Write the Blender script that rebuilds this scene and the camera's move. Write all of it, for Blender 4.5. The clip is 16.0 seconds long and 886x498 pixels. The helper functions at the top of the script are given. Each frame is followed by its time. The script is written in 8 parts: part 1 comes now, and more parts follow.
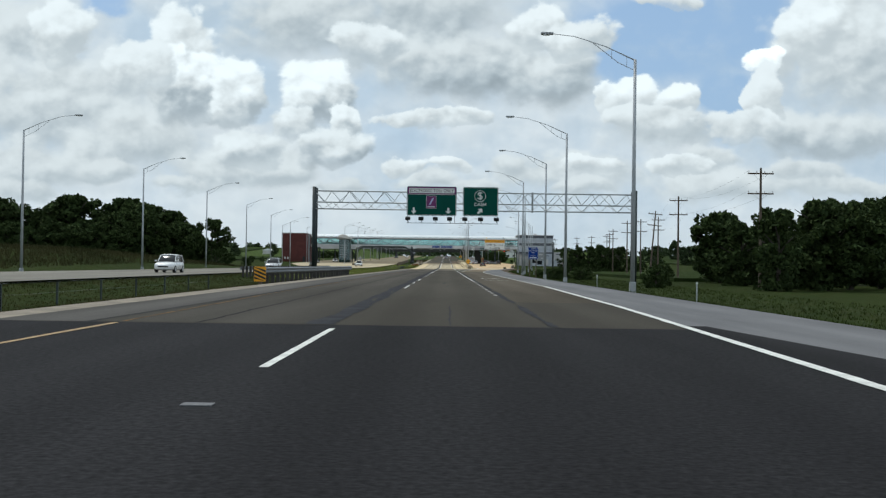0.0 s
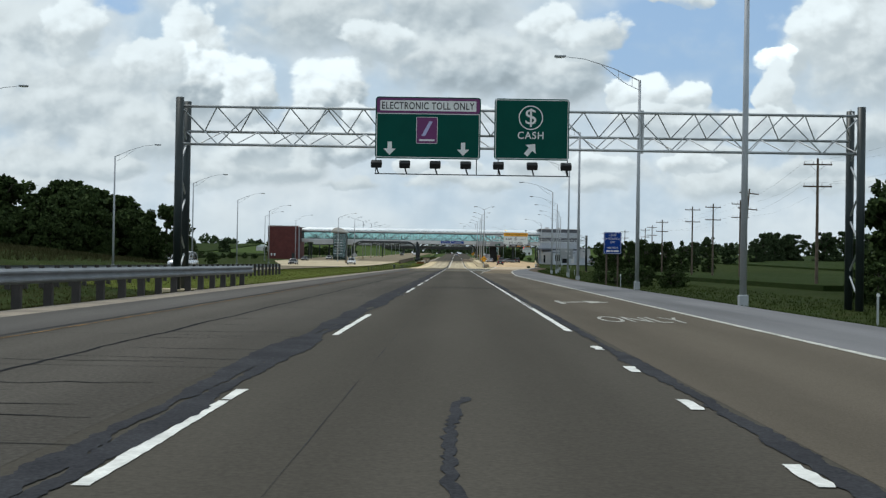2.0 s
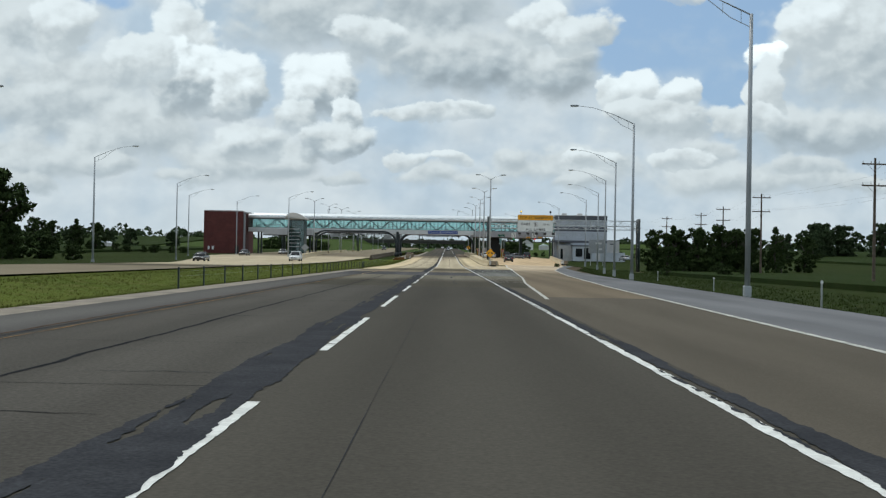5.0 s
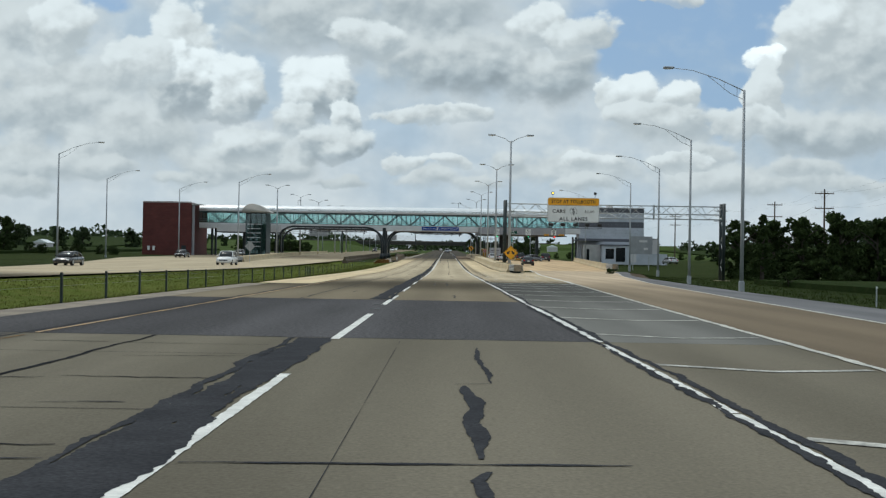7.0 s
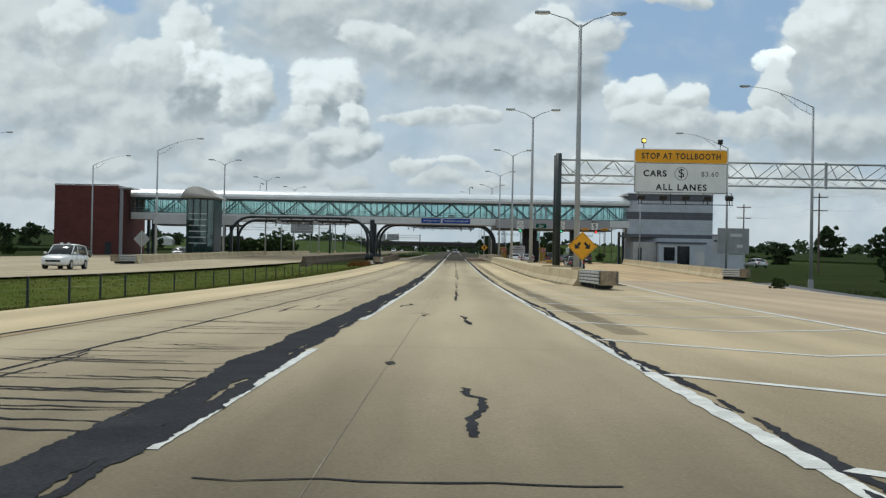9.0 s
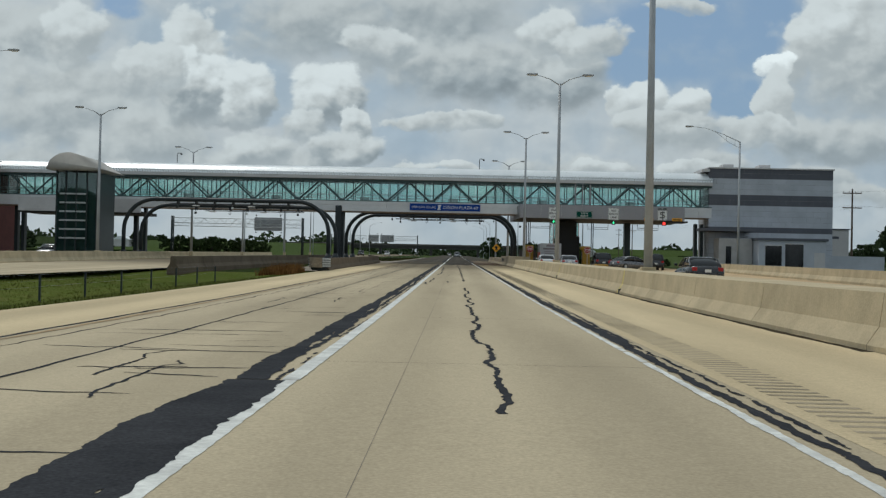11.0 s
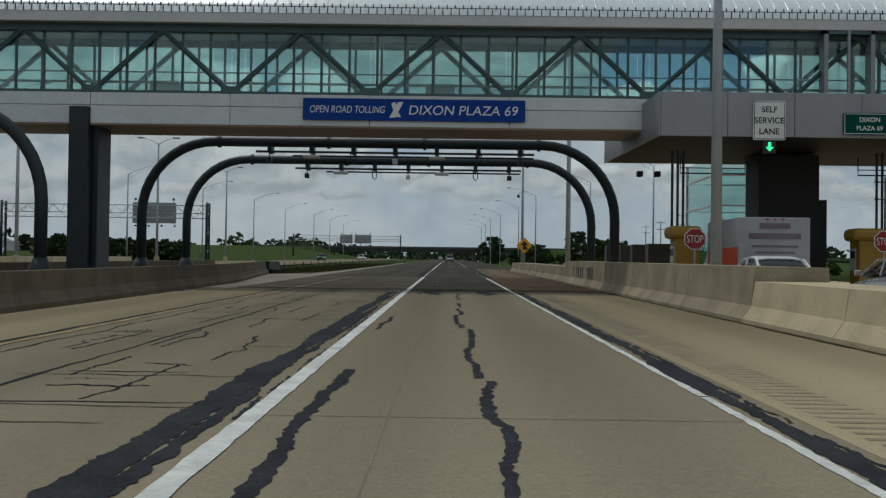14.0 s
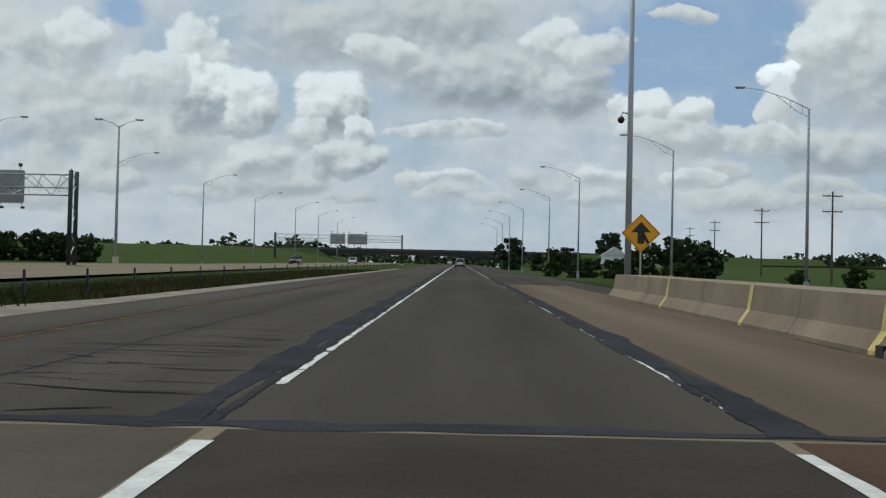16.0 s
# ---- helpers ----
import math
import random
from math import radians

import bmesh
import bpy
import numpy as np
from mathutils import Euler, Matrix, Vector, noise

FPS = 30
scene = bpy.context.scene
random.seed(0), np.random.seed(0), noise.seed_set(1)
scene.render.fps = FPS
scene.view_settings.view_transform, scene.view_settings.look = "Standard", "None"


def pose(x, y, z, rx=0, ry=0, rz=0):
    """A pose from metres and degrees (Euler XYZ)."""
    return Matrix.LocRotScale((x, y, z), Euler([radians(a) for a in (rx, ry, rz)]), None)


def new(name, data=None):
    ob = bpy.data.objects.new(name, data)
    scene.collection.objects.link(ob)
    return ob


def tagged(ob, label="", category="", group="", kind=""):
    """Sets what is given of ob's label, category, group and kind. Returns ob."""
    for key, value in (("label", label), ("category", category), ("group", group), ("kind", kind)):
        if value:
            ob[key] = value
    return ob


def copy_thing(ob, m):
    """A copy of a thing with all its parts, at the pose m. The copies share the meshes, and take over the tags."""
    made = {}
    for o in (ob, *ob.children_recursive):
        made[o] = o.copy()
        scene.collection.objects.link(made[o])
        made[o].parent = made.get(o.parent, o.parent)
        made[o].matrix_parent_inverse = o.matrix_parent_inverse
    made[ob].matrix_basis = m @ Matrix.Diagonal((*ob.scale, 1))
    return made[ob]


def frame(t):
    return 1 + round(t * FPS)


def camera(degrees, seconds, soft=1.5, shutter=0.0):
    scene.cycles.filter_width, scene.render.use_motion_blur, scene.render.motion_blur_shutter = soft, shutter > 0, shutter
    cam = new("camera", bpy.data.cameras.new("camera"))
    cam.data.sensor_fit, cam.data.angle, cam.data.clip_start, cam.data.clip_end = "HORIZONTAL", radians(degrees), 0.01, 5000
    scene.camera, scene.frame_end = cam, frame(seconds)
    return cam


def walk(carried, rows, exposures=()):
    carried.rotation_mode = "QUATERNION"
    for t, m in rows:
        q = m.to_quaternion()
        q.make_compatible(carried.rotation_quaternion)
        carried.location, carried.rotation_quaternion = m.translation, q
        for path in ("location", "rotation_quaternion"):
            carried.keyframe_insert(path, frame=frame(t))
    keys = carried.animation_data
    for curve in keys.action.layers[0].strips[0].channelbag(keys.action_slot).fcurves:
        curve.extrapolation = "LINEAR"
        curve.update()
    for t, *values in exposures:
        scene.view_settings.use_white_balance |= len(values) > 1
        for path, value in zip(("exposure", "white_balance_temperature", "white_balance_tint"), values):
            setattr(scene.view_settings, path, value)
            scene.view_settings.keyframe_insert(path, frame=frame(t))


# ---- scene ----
cam = camera(42.2, 16.0, soft=1.3)
PATH = [
    (0.0, (0.257, -0.032, 1.094), (90.775, -0.784, 0.172)),
    (0.5, (0.242, 14.984, 1.059), (90.744, -1.369, 0.452)),
    (1.0, (0.222, 29.938, 1.080), (90.535, -1.151, 0.410)),
    (1.5, (0.217, 44.921, 1.090), (90.601, -1.027, 0.454)),
    (2.0, (0.169, 59.982, 1.107), (90.668, -0.957, 0.691)),
    (2.5, (0.045, 74.944, 1.113), (90.582, -0.964, 0.933)),
    (3.0, (-0.095, 89.946, 1.182), (90.683, -1.029, 0.888)),
    (3.5, (-0.198, 104.988, 1.159), (90.541, -1.022, 0.439)),
    (4.0, (-0.134, 120.016, 1.130), (90.483, -0.938, 0.259)),
    (6.5, (-0.190, 195.136, 1.133), (90.459, -1.111, 0.158)),
    (7.0, (-0.110, 210.351, 1.102), (90.605, -0.964, 0.156)),
    (7.5, (-0.024, 225.389, 1.152), (90.504, -1.082, 0.208)),
    (8.0, (0.058, 240.356, 1.120), (90.573, -1.175, 0.374)),
    (8.5, (0.040, 255.022, 1.147), (90.576, -1.104, 0.439)),
    (9.0, (0.060, 269.803, 1.071), (90.717, -1.074, 0.564)),
    (9.5, (0.062, 284.874, 1.099), (90.735, -1.079, 0.662)),
    (10.0, (-0.040, 299.735, 1.070), (90.777, -1.116, 0.660)),
    (12.5, (-0.153, 374.864, 1.664), (91.116, -1.234, 0.621)),
    (13.0, (-0.148, 390.045, 1.829), (91.076, -1.139, 0.555)),
    (13.5, (-0.122, 405.014, 2.026), (91.208, -0.946, 0.469)),
    (14.0, (-0.191, 419.921, 2.264), (91.136, -0.762, 0.247)),
    (14.5, (-0.224, 434.597, 2.285), (91.371, -1.033, 0.213)),
    (15.0, (-0.019, 450.104, 2.556), (91.451, -1.343, 0.420)),
    (15.5, (-0.033, 465.075, 2.723), (91.341, -1.474, 0.649)),
    (16.0, (-0.070, 480.056, 2.959), (91.357, -1.304, 0.772)),
]
walk(cam, [(t, pose(*p, *r)) for t, p, r in PATH], [(0, 0.36, 6330, 10), (3.5, 0.36, 6330, 10), (6.5, 0.16, 6330, 9), (7.5, 0.2, 6330, 9), (8.2, 0.2, 6360, 9), (9, 0.15, 6400, 9), (9.5, 0.24, 6400, 9), (10, 0.02, 6400, 9), (12.5, -0.20, 6400, 9), (13.2, -0.28, 6380, 9), (14, -0.44, 6330, 9), (14.5, -0.2, 6330, 10), (15.2, -0.05, 6330, 10), (16, 0.0, 6330, 10)])

# ---- world, sun ----
# clouds ahead: direction (across, up), half sizes, and the brightness of their lit and shaded sides
MASSES = [(-0.362, 0.192, 0.064, 0.034, 0.70, 0.45), (-0.337, 0.138, 0.094, 0.064, 0.72, 0.48), (-0.267, 0.105, 0.084, 0.039, 0.71, 0.48), (-0.360, 0.079, 0.084, 0.030, 0.70, 0.50), (-0.183, 0.082, 0.079, 0.025, 0.72, 0.49), (-0.116, 0.206, 0.098, 0.037, 0.68, 0.44), (-0.028, 0.212, 0.094, 0.054, 0.66, 0.43), (0.017, 0.169, 0.098, 0.037, 0.70, 0.35), (0.091, 0.165, 0.054, 0.031, 0.72, 0.38), (0.347, 0.189, 0.084, 0.084, 0.76, 0.48), (0.318, 0.115, 0.084, 0.027, 0.70, 0.42), (0.185, 0.118, 0.069, 0.022, 0.72, 0.50), (0.102, 0.082, 0.098, 0.018, 0.72, 0.51), (0.250, 0.074, 0.108, 0.020, 0.71, 0.51)]
LOW = [(-0.360, 0.057, 0.039, 0.011, 0.66, 0.50), (-0.291, 0.075, 0.030, 0.012, 0.68, 0.50), (-0.227, 0.067, 0.034, 0.009, 0.68, 0.52), (-0.153, 0.077, 0.030, 0.011, 0.70, 0.50), (-0.089, 0.066, 0.030, 0.007, 0.66, 0.52), (-0.025, 0.071, 0.030, 0.010, 0.70, 0.52), (0.029, 0.068, 0.025, 0.008, 0.68, 0.52), (0.053, 0.088, 0.023, 0.012, 0.70, 0.52), (0.108, 0.067, 0.034, 0.007, 0.68, 0.52), (0.225, 0.094, 0.030, 0.010, 0.70, 0.52), (0.299, 0.085, 0.039, 0.010, 0.68, 0.52), (0.363, 0.071, 0.039, 0.010, 0.67, 0.52)]
HEADS = [(-0.229, 0.189, 0.031, 0.030, 0.85, 0.55), (-0.328, 0.193, 0.026, 0.030, 0.83, 0.54), (-0.219, 0.150, 0.035, 0.038, 0.93, 0.40), (-0.182, 0.143, 0.026, 0.031, 0.91, 0.44), (-0.268, 0.164, 0.030, 0.025, 0.81, 0.53), (-0.116, 0.142, 0.036, 0.029, 0.91, 0.38), (-0.134, 0.120, 0.022, 0.020, 0.83, 0.46), (-0.088, 0.120, 0.015, 0.017, 0.87, 0.42), (-0.097, 0.101, 0.031, 0.018, 0.79, 0.37), (-0.174, 0.099, 0.030, 0.020, 0.79, 0.47), (0.076, 0.204, 0.030, 0.022, 0.83, 0.52), (0.110, 0.195, 0.035, 0.018, 0.81, 0.50), (-0.072, 0.190, 0.030, 0.020, 0.79, 0.47)]
BRIGHT = [(0.155, 0.149, 0.023, 0.019, 0.91, 0.60), (0.138, 0.145, 0.013, 0.017, 0.89, 0.58), (0.195, 0.143, 0.019, 0.014, 0.89, 0.58), (0.171, 0.125, 0.044, 0.015, 0.77, 0.54), (0.307, 0.203, 0.031, 0.044, 0.85, 0.57), (0.266, 0.179, 0.018, 0.009, 1.10, 0.76), (0.269, 0.144, 0.017, 0.030, 0.81, 0.56), (0.244, 0.120, 0.034, 0.016, 0.79, 0.52), (-0.012, 0.125, 0.049, 0.009, 0.81, 0.52), (-0.038, 0.083, 0.020, 0.010, 0.81, 0.56), (0.004, 0.087, 0.017, 0.008, 0.80, 0.56), (0.122, 0.086, 0.035, 0.008, 0.81, 0.55), (0.196, 0.088, 0.030, 0.008, 0.80, 0.55), (0.189, 0.226, 0.027, 0.007, 0.75, 0.54)]
HOLES = [(0.189, 0.201, 0.089, 0.047), (0.237, 0.141, 0.034, 0.034), (0.248, 0.217, 0.044, 0.039), (0.150, 0.176, 0.030, 0.020), (-0.292, 0.222, 0.022, 0.012)]
PALE = [(-0.269, 0.189, 0.020, 0.030), (-0.157, 0.151, 0.018, 0.025), (-0.051, 0.109, 0.034, 0.018), (-0.073, 0.148, 0.017, 0.018), (0.229, 0.143, 0.030, 0.025), (-0.159, 0.129, 0.015, 0.010)]

SUN_EL, SUN_AZ = radians(62), radians(-38)  # height, and turn from straight ahead (to the left)


class Nodes:
    """Short hand for building node trees."""

    def __init__(self, tree):
        self.t = tree

    def put(self, v, sock):
        if isinstance(v, (int, float)):
            sock.default_value = v
        elif isinstance(v, (tuple, list)):
            sock.default_value = v
        else:
            self.t.links.new(v, sock)

    def add(self, kind, **props):
        n = self.t.nodes.new(kind)
        for k, v in props.items():
            setattr(n, k, v)
        return n

    def math(self, op, a, b=0.0, c=None, clamp=False):
        n = self.add("ShaderNodeMath", operation=op, use_clamp=clamp)
        self.put(a, n.inputs[0])
        self.put(b, n.inputs[1])
        if c is not None:
            self.put(c, n.inputs[2])
        return n.outputs[0]

    def vmath(self, op, a, b=(0, 0, 0)):
        n = self.add("ShaderNodeVectorMath", operation=op)
        self.put(a, n.inputs[0])
        self.put(b, n.inputs[1])
        return n

    def noise(self, vec, scale, detail=4.0, rough=0.55, distort=0.0):
        n = self.add("ShaderNodeTexNoise")
        if vec is not None:
            self.t.links.new(vec, n.inputs["Vector"])
        n.inputs["Scale"].default_value = scale
        n.inputs["Detail"].default_value = detail
        n.inputs["Roughness"].default_value = rough
        n.inputs["Distortion"].default_value = distort
        return n

    def ramp(self, f, a, b, lo=0.0, hi=1.0, smooth=True):
        n = self.add("ShaderNodeMapRange", interpolation_type="SMOOTHSTEP" if smooth else "LINEAR")
        self.put(f, n.inputs[0])
        for i, v in enumerate((a, b, lo, hi)):
            self.put(v, n.inputs[i + 1])
        return n.outputs[0]

    def mix(self, f, a, b, mode="MIX"):
        n = self.add("ShaderNodeMix", data_type="RGBA", blend_type=mode)
        self.put(f, n.inputs[0])
        self.put(a if not isinstance(a, tuple) else (*a, 1)[:4], n.inputs[6])
        self.put(b if not isinstance(b, tuple) else (*b, 1)[:4], n.inputs[7])
        return n.outputs[2]


def N_rgb(N, f):
    n = N.add("ShaderNodeCombineColor")
    for i in range(3):
        N.put(f, n.inputs[i])
    return n.outputs[0]


def make_world():
    w = bpy.data.worlds.new("sky")
    scene.world = w
    w.use_nodes = True
    t = w.node_tree
    t.nodes.clear()
    N = Nodes(t)
    sky = N.add("ShaderNodeTexSky", sky_type="NISHITA", sun_disc=False, sun_elevation=SUN_EL, sun_rotation=SUN_AZ)
    sky.air_density, sky.dust_density = 1.0, 1.5
    way = N.add("ShaderNodeTexCoord").outputs["Generated"]
    sep = N.add("ShaderNodeSeparateXYZ")
    t.links.new(way, sep.inputs[0])
    ahead = N.math("ADD", N.math("ABSOLUTE", sep.outputs[1]), 0.02)
    u, v = N.math("DIVIDE", sep.outputs[0], ahead), N.math("DIVIDE", sep.outputs[2], ahead)
    uv = N.add("ShaderNodeCombineXYZ")
    N.put(u, uv.inputs[0])
    N.put(N.math("MULTIPLY", v, 1.25), uv.inputs[1])
    base = N.add("ShaderNodeCombineXYZ")
    N.put(u, base.inputs[0])
    N.put(v, base.inputs[1])

    def billow(vec):
        """Heaped, rounded puffs: high in the middle of each, at several sizes."""
        warp = N.noise(vec, 26, 3, 0.6)
        w = N.vmath("SCALE", N.vmath("SUBTRACT", warp.outputs["Color"], (0.5, 0.5, 0.5)).outputs[0])
        w.inputs["Scale"].default_value = 0.030
        vo = N.add("ShaderNodeTexVoronoi", feature="SMOOTH_F1", voronoi_dimensions="2D", normalize=True)
        t.links.new(N.vmath("ADD", vec, w.outputs[0]).outputs[0], vo.inputs["Vector"])
        vo.inputs["Scale"].default_value = 27
        vo.inputs["Detail"].default_value = 2.2
        vo.inputs["Roughness"].default_value = 0.5
        vo.inputs["Smoothness"].default_value = 0.5
        soft = N.noise(vec, 17, 5, 0.5)
        return N.math("ADD", N.math("MULTIPLY", N.math("SUBTRACT", 1.0, vo.outputs["Distance"]), 0.55), N.math("MULTIPLY", soft.outputs["Fac"], 0.75))

    here = billow(uv.outputs[0])
    there = billow(N.vmath("ADD", uv.outputs[0], (-0.005, 0.010, 0)).outputs[0])
    relief = N.math("SUBTRACT", here, there)  # lit from above and from the left
    big = N.noise(uv.outputs[0], 5.5, 5, 0.55)
    fine = N.noise(uv.outputs[0], 24, 7, 0.56, 0.1)
    push = N.vmath("SCALE", N.vmath("SUBTRACT", fine.outputs["Color"], (0.5, 0.5, 0.5)).outputs[0])
    push.inputs["Scale"].default_value = 0.030
    at = N.vmath("ADD", base.outputs[0], push.outputs[0]).outputs[0]

    def field(blobs, blend):
        """The union of soft ovals: 1 in the middle, 0 at the rim."""
        total = None
        for bu, bv, ru, rv in blobs:
            d = N.vmath("MULTIPLY", N.vmath("SUBTRACT", at, (bu, bv, 0)).outputs[0], (1 / ru, 1 / rv, 0)).outputs[0]
            f = N.math("SUBTRACT", 1.0, N.vmath("LENGTH", d).outputs["Value"])
            total = f if total is None else N.math("SMOOTH_MAX", total, f, blend)
        return total

    grain = fine.outputs["Fac"]
    puff = N.ramp(relief, -0.16, 0.16)
    lumps = N.math("SUBTRACT", here, 0.72)

    def heaps(out, blobs, rough, edge, bumps):
        """Cumulus heaps laid one before the other: lit on their crowns, grey towards their bases."""
        for bu, bv, ru, rv, lit, shade in blobs:
            wait = N.vmath("SCALE", out)  # worked out one after the other, to keep the shader small
            wait.inputs["Scale"].default_value = 1e-6
            here_at = N.vmath("ADD", at, wait.outputs[0]).outputs[0]
            d = N.vmath("MULTIPLY", N.vmath("SUBTRACT", here_at, (bu, bv, 0)).outputs[0], (1 / ru, 1 / rv, 0)).outputs[0]
            f = N.math("ADD", N.math("SUBTRACT", 1.0, N.vmath("LENGTH", d).outputs["Value"]), N.math("MULTIPLY", lumps, rough))
            up = N.add("ShaderNodeSeparateXYZ")
            t.links.new(d, up.inputs[0])
            side = N.math("ADD", up.outputs[1], N.math("ADD", N.math("MULTIPLY", up.outputs[0], -0.25), N.math("MULTIPLY", relief, bumps)))
            level = N.ramp(side, -0.75, 0.65, shade, lit)
            colour = N.mix(1.0, N_rgb(N, level), N.mix(N.ramp(level, 0.36, 0.70), (0.835, 1.0, 1.085), (0.905, 1.0, 1.015)), "MULTIPLY")
            low = N.ramp(up.outputs[1], -1.1, -0.2, 0.45, 1.0)
            out = N.mix(N.math("MULTIPLY", N.ramp(f, 0.0, edge), low), out, colour)
        return out

    # the open sky behind: blue gaps, a thin pale veil, haze towards the horizon
    blue = N.mix(1.0, sky.outputs[0], (SKY_GAIN,) * 3, "MULTIPLY")
    blue = N.mix(0.65, blue, (0.29, 0.46, 0.67))
    body = N.ramp(N.math("ADD", N.math("MULTIPLY", here, 0.5), N.math("MULTIPLY", big.outputs["Fac"], 1.0)), 0.66, 1.06)
    veil = N.mix(body, (0.445, 0.555, 0.640), (0.64, 0.705, 0.725))
    thin = N.ramp(field(PALE, 0.3), -0.3, 0.6)
    veil = N.mix(N.math("MULTIPLY", thin, 0.6), veil, (0.42, 0.55, 0.665))
    gap = N.math("MULTIPLY", N.ramp(N.math("SUBTRACT", field(HOLES, 0.35), N.math("MULTIPLY", lumps, 0.7)), -0.35, 0.35), N.ramp(grain, 0.85, 0.45, 0.62, 1.0))
    out = N.mix(gap, veil, blue)
    out = heaps(out, MASSES, 1.8, 0.6, 2.4)
    out = heaps(out, LOW, 2.2, 0.5, 2.6)
    out = heaps(out, HEADS, 1.9, 0.26, 3.2)
    out = heaps(out, BRIGHT, 1.9, 0.22, 3.2)
    # soft mottling of lit and shaded puffs
    out = N.mix(N.math("SUBTRACT", 1.0, gap), out, N.mix(1.0, out, N_rgb(N, N.math("ADD", N.math("MULTIPLY", puff, 0.07), 0.975)), "MULTIPLY"))
    haze = N.ramp(v, 0.075, 0.0)
    out = N.mix(N.math("MULTIPLY", haze, 0.6), out, (0.53, 0.615, 0.655))
    under = N.ramp(sep.outputs[2], -0.02, -0.06)
    out = N.mix(under, out, (0.10, 0.12, 0.08))
    bg = N.add("ShaderNodeBackground")
    t.links.new(out, bg.inputs[0])
    bg.inputs[1].default_value = SKY_STRENGTH
    t.links.new(bg.outputs[0], N.add("ShaderNodeOutputWorld").inputs[0])


SKY_GAIN, SKY_STRENGTH = 0.10, 0.85
make_world()
sun_data = bpy.data.lights.new("sun", "SUN")
sun_data.energy, sun_data.angle, sun_data.color = 1.5, radians(3.5), (1.0, 0.95, 0.87)
sun = new("sun", sun_data)
_d = Vector((math.sin(SUN_AZ) * math.cos(SUN_EL), math.cos(SUN_AZ) * math.cos(SUN_EL), math.sin(SUN_EL)))
sun.matrix_world = Matrix.Translation((0, 0, 80)) @ (-_d).to_track_quat("-Z", "Y").to_matrix().to_4x4()

# ---- materials ----
MATS = {}


def mat(name, color, rough=0.7, metal=0.0, var=0.18, scale=1.2, grain=30.0, bump=0.0, spec=0.5, tint=None, island=0.0, stain=0.0, fleck=0.9, shade_and_wear=None, run=None):
    """A surface with variation at two scales, in metres; tint: a second colour in the large patches; island: spread from piece to piece."""
    if name in MATS:
        return MATS[name]
    m = bpy.data.materials.new(name)
    m.use_nodes = True
    t = m.node_tree
    N = Nodes(t)
    b = t.nodes["Principled BSDF"]
    geo = N.add("ShaderNodeNewGeometry")
    at = geo.outputs["Position"]
    wide = N.vmath("MULTIPLY", at, (1.0, run, 1.0)).outputs[0] if run else at  # run: large patches drawn out along the road
    n1, n2 = N.noise(wide, scale, 5, 0.6), N.noise(at, grain, 3, 0.6)
    f = N.ramp(n1.outputs["Fac"], 0.3, 0.7)
    c = N.mix(f, tuple(x * (1 - var) for x in color), tuple(tint) if tint else tuple(min(x * (1 + var), 1) for x in color))
    g = N.ramp(n2.outputs["Fac"], 0.25, 0.75, 1 - var * fleck, 1 + var * fleck, smooth=False)
    c = N.mix(1.0, c, N_rgb(N, g), "MULTIPLY")
    if fleck > 1:  # coarse stones and soft blotches
        n4 = N.noise(at, 7.0, 4, 0.7)
        c = N.mix(1.0, c, N_rgb(N, N.ramp(n4.outputs["Fac"], 0.3, 0.7, 1 - 0.03 * fleck, 1 + 0.03 * fleck, smooth=False)), "MULTIPLY")
    if run:  # wheel paths
        sx = N.add("ShaderNodeSeparateXYZ")
        t.links.new(at, sx.inputs[0])
        wob = N.math("ADD", sx.outputs[0], N.math("MULTIPLY", n1.outputs["Fac"], 0.5))
        wave = N.math("SINE", N.math("MULTIPLY", wob, 3.49))
        c = N.mix(1.0, c, N_rgb(N, N.ramp(wave, -1.0, 1.0, 0.93, 1.06)), "MULTIPLY")
    if shade_and_wear:  # cloud shade along the road, and plaza wear, painted into the colour
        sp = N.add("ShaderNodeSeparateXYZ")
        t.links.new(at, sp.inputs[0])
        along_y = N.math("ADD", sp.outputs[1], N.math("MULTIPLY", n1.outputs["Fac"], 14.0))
        for g0, g1, k0, k1 in shade_and_wear:
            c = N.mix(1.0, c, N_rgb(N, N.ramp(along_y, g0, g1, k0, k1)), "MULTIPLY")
    if stain:
        n3 = N.noise(wide, scale * 0.23, 6, 0.7, 0.6)
        c = N.mix(N.math("MULTIPLY", N.ramp(n3.outputs["Fac"], 0.52, 0.72), stain), c, tuple(x * 0.45 for x in color))
    if island:
        r = N.add("ShaderNodeObjectInfo").outputs["Random"]
        r2 = geo.outputs["Random Per Island"]
        k = N.math("ADD", N.math("MULTIPLY", N.math("ADD", r, r2), island), 1 - island)
        c = N.mix(1.0, c, N_rgb(N, k), "MULTIPLY")
    t.links.new(c, b.inputs["Base Color"])
    N.put(N.ramp(n2.outputs["Fac"], 0.2, 0.8, max(rough - 0.08, 0.02), min(rough + 0.08, 1), smooth=False), b.inputs["Roughness"])
    b.inputs["Metallic"].default_value = metal
    b.inputs["Specular IOR Level"].default_value = spec
    if bump:
        bn = N.add("ShaderNodeBump")
        bn.inputs["Strength"].default_value = bump
        bn.inputs["Distance"].default_value = 0.02
        t.links.new(n2.outputs["Fac"], bn.inputs["Height"])
        t.links.new(bn.outputs[0], b.inputs["Normal"])
    MATS[name] = m
    return m


def glow(name, color, strength):
    m = bpy.data.materials.new(name)
    m.use_nodes = True
    b = m.node_tree.nodes["Principled BSDF"]
    b.inputs["Base Color"].default_value = (*color, 1)
    b.inputs["Emission Color"].default_value = (*color, 1)
    b.inputs["Emission Strength"].default_value = strength
    return m


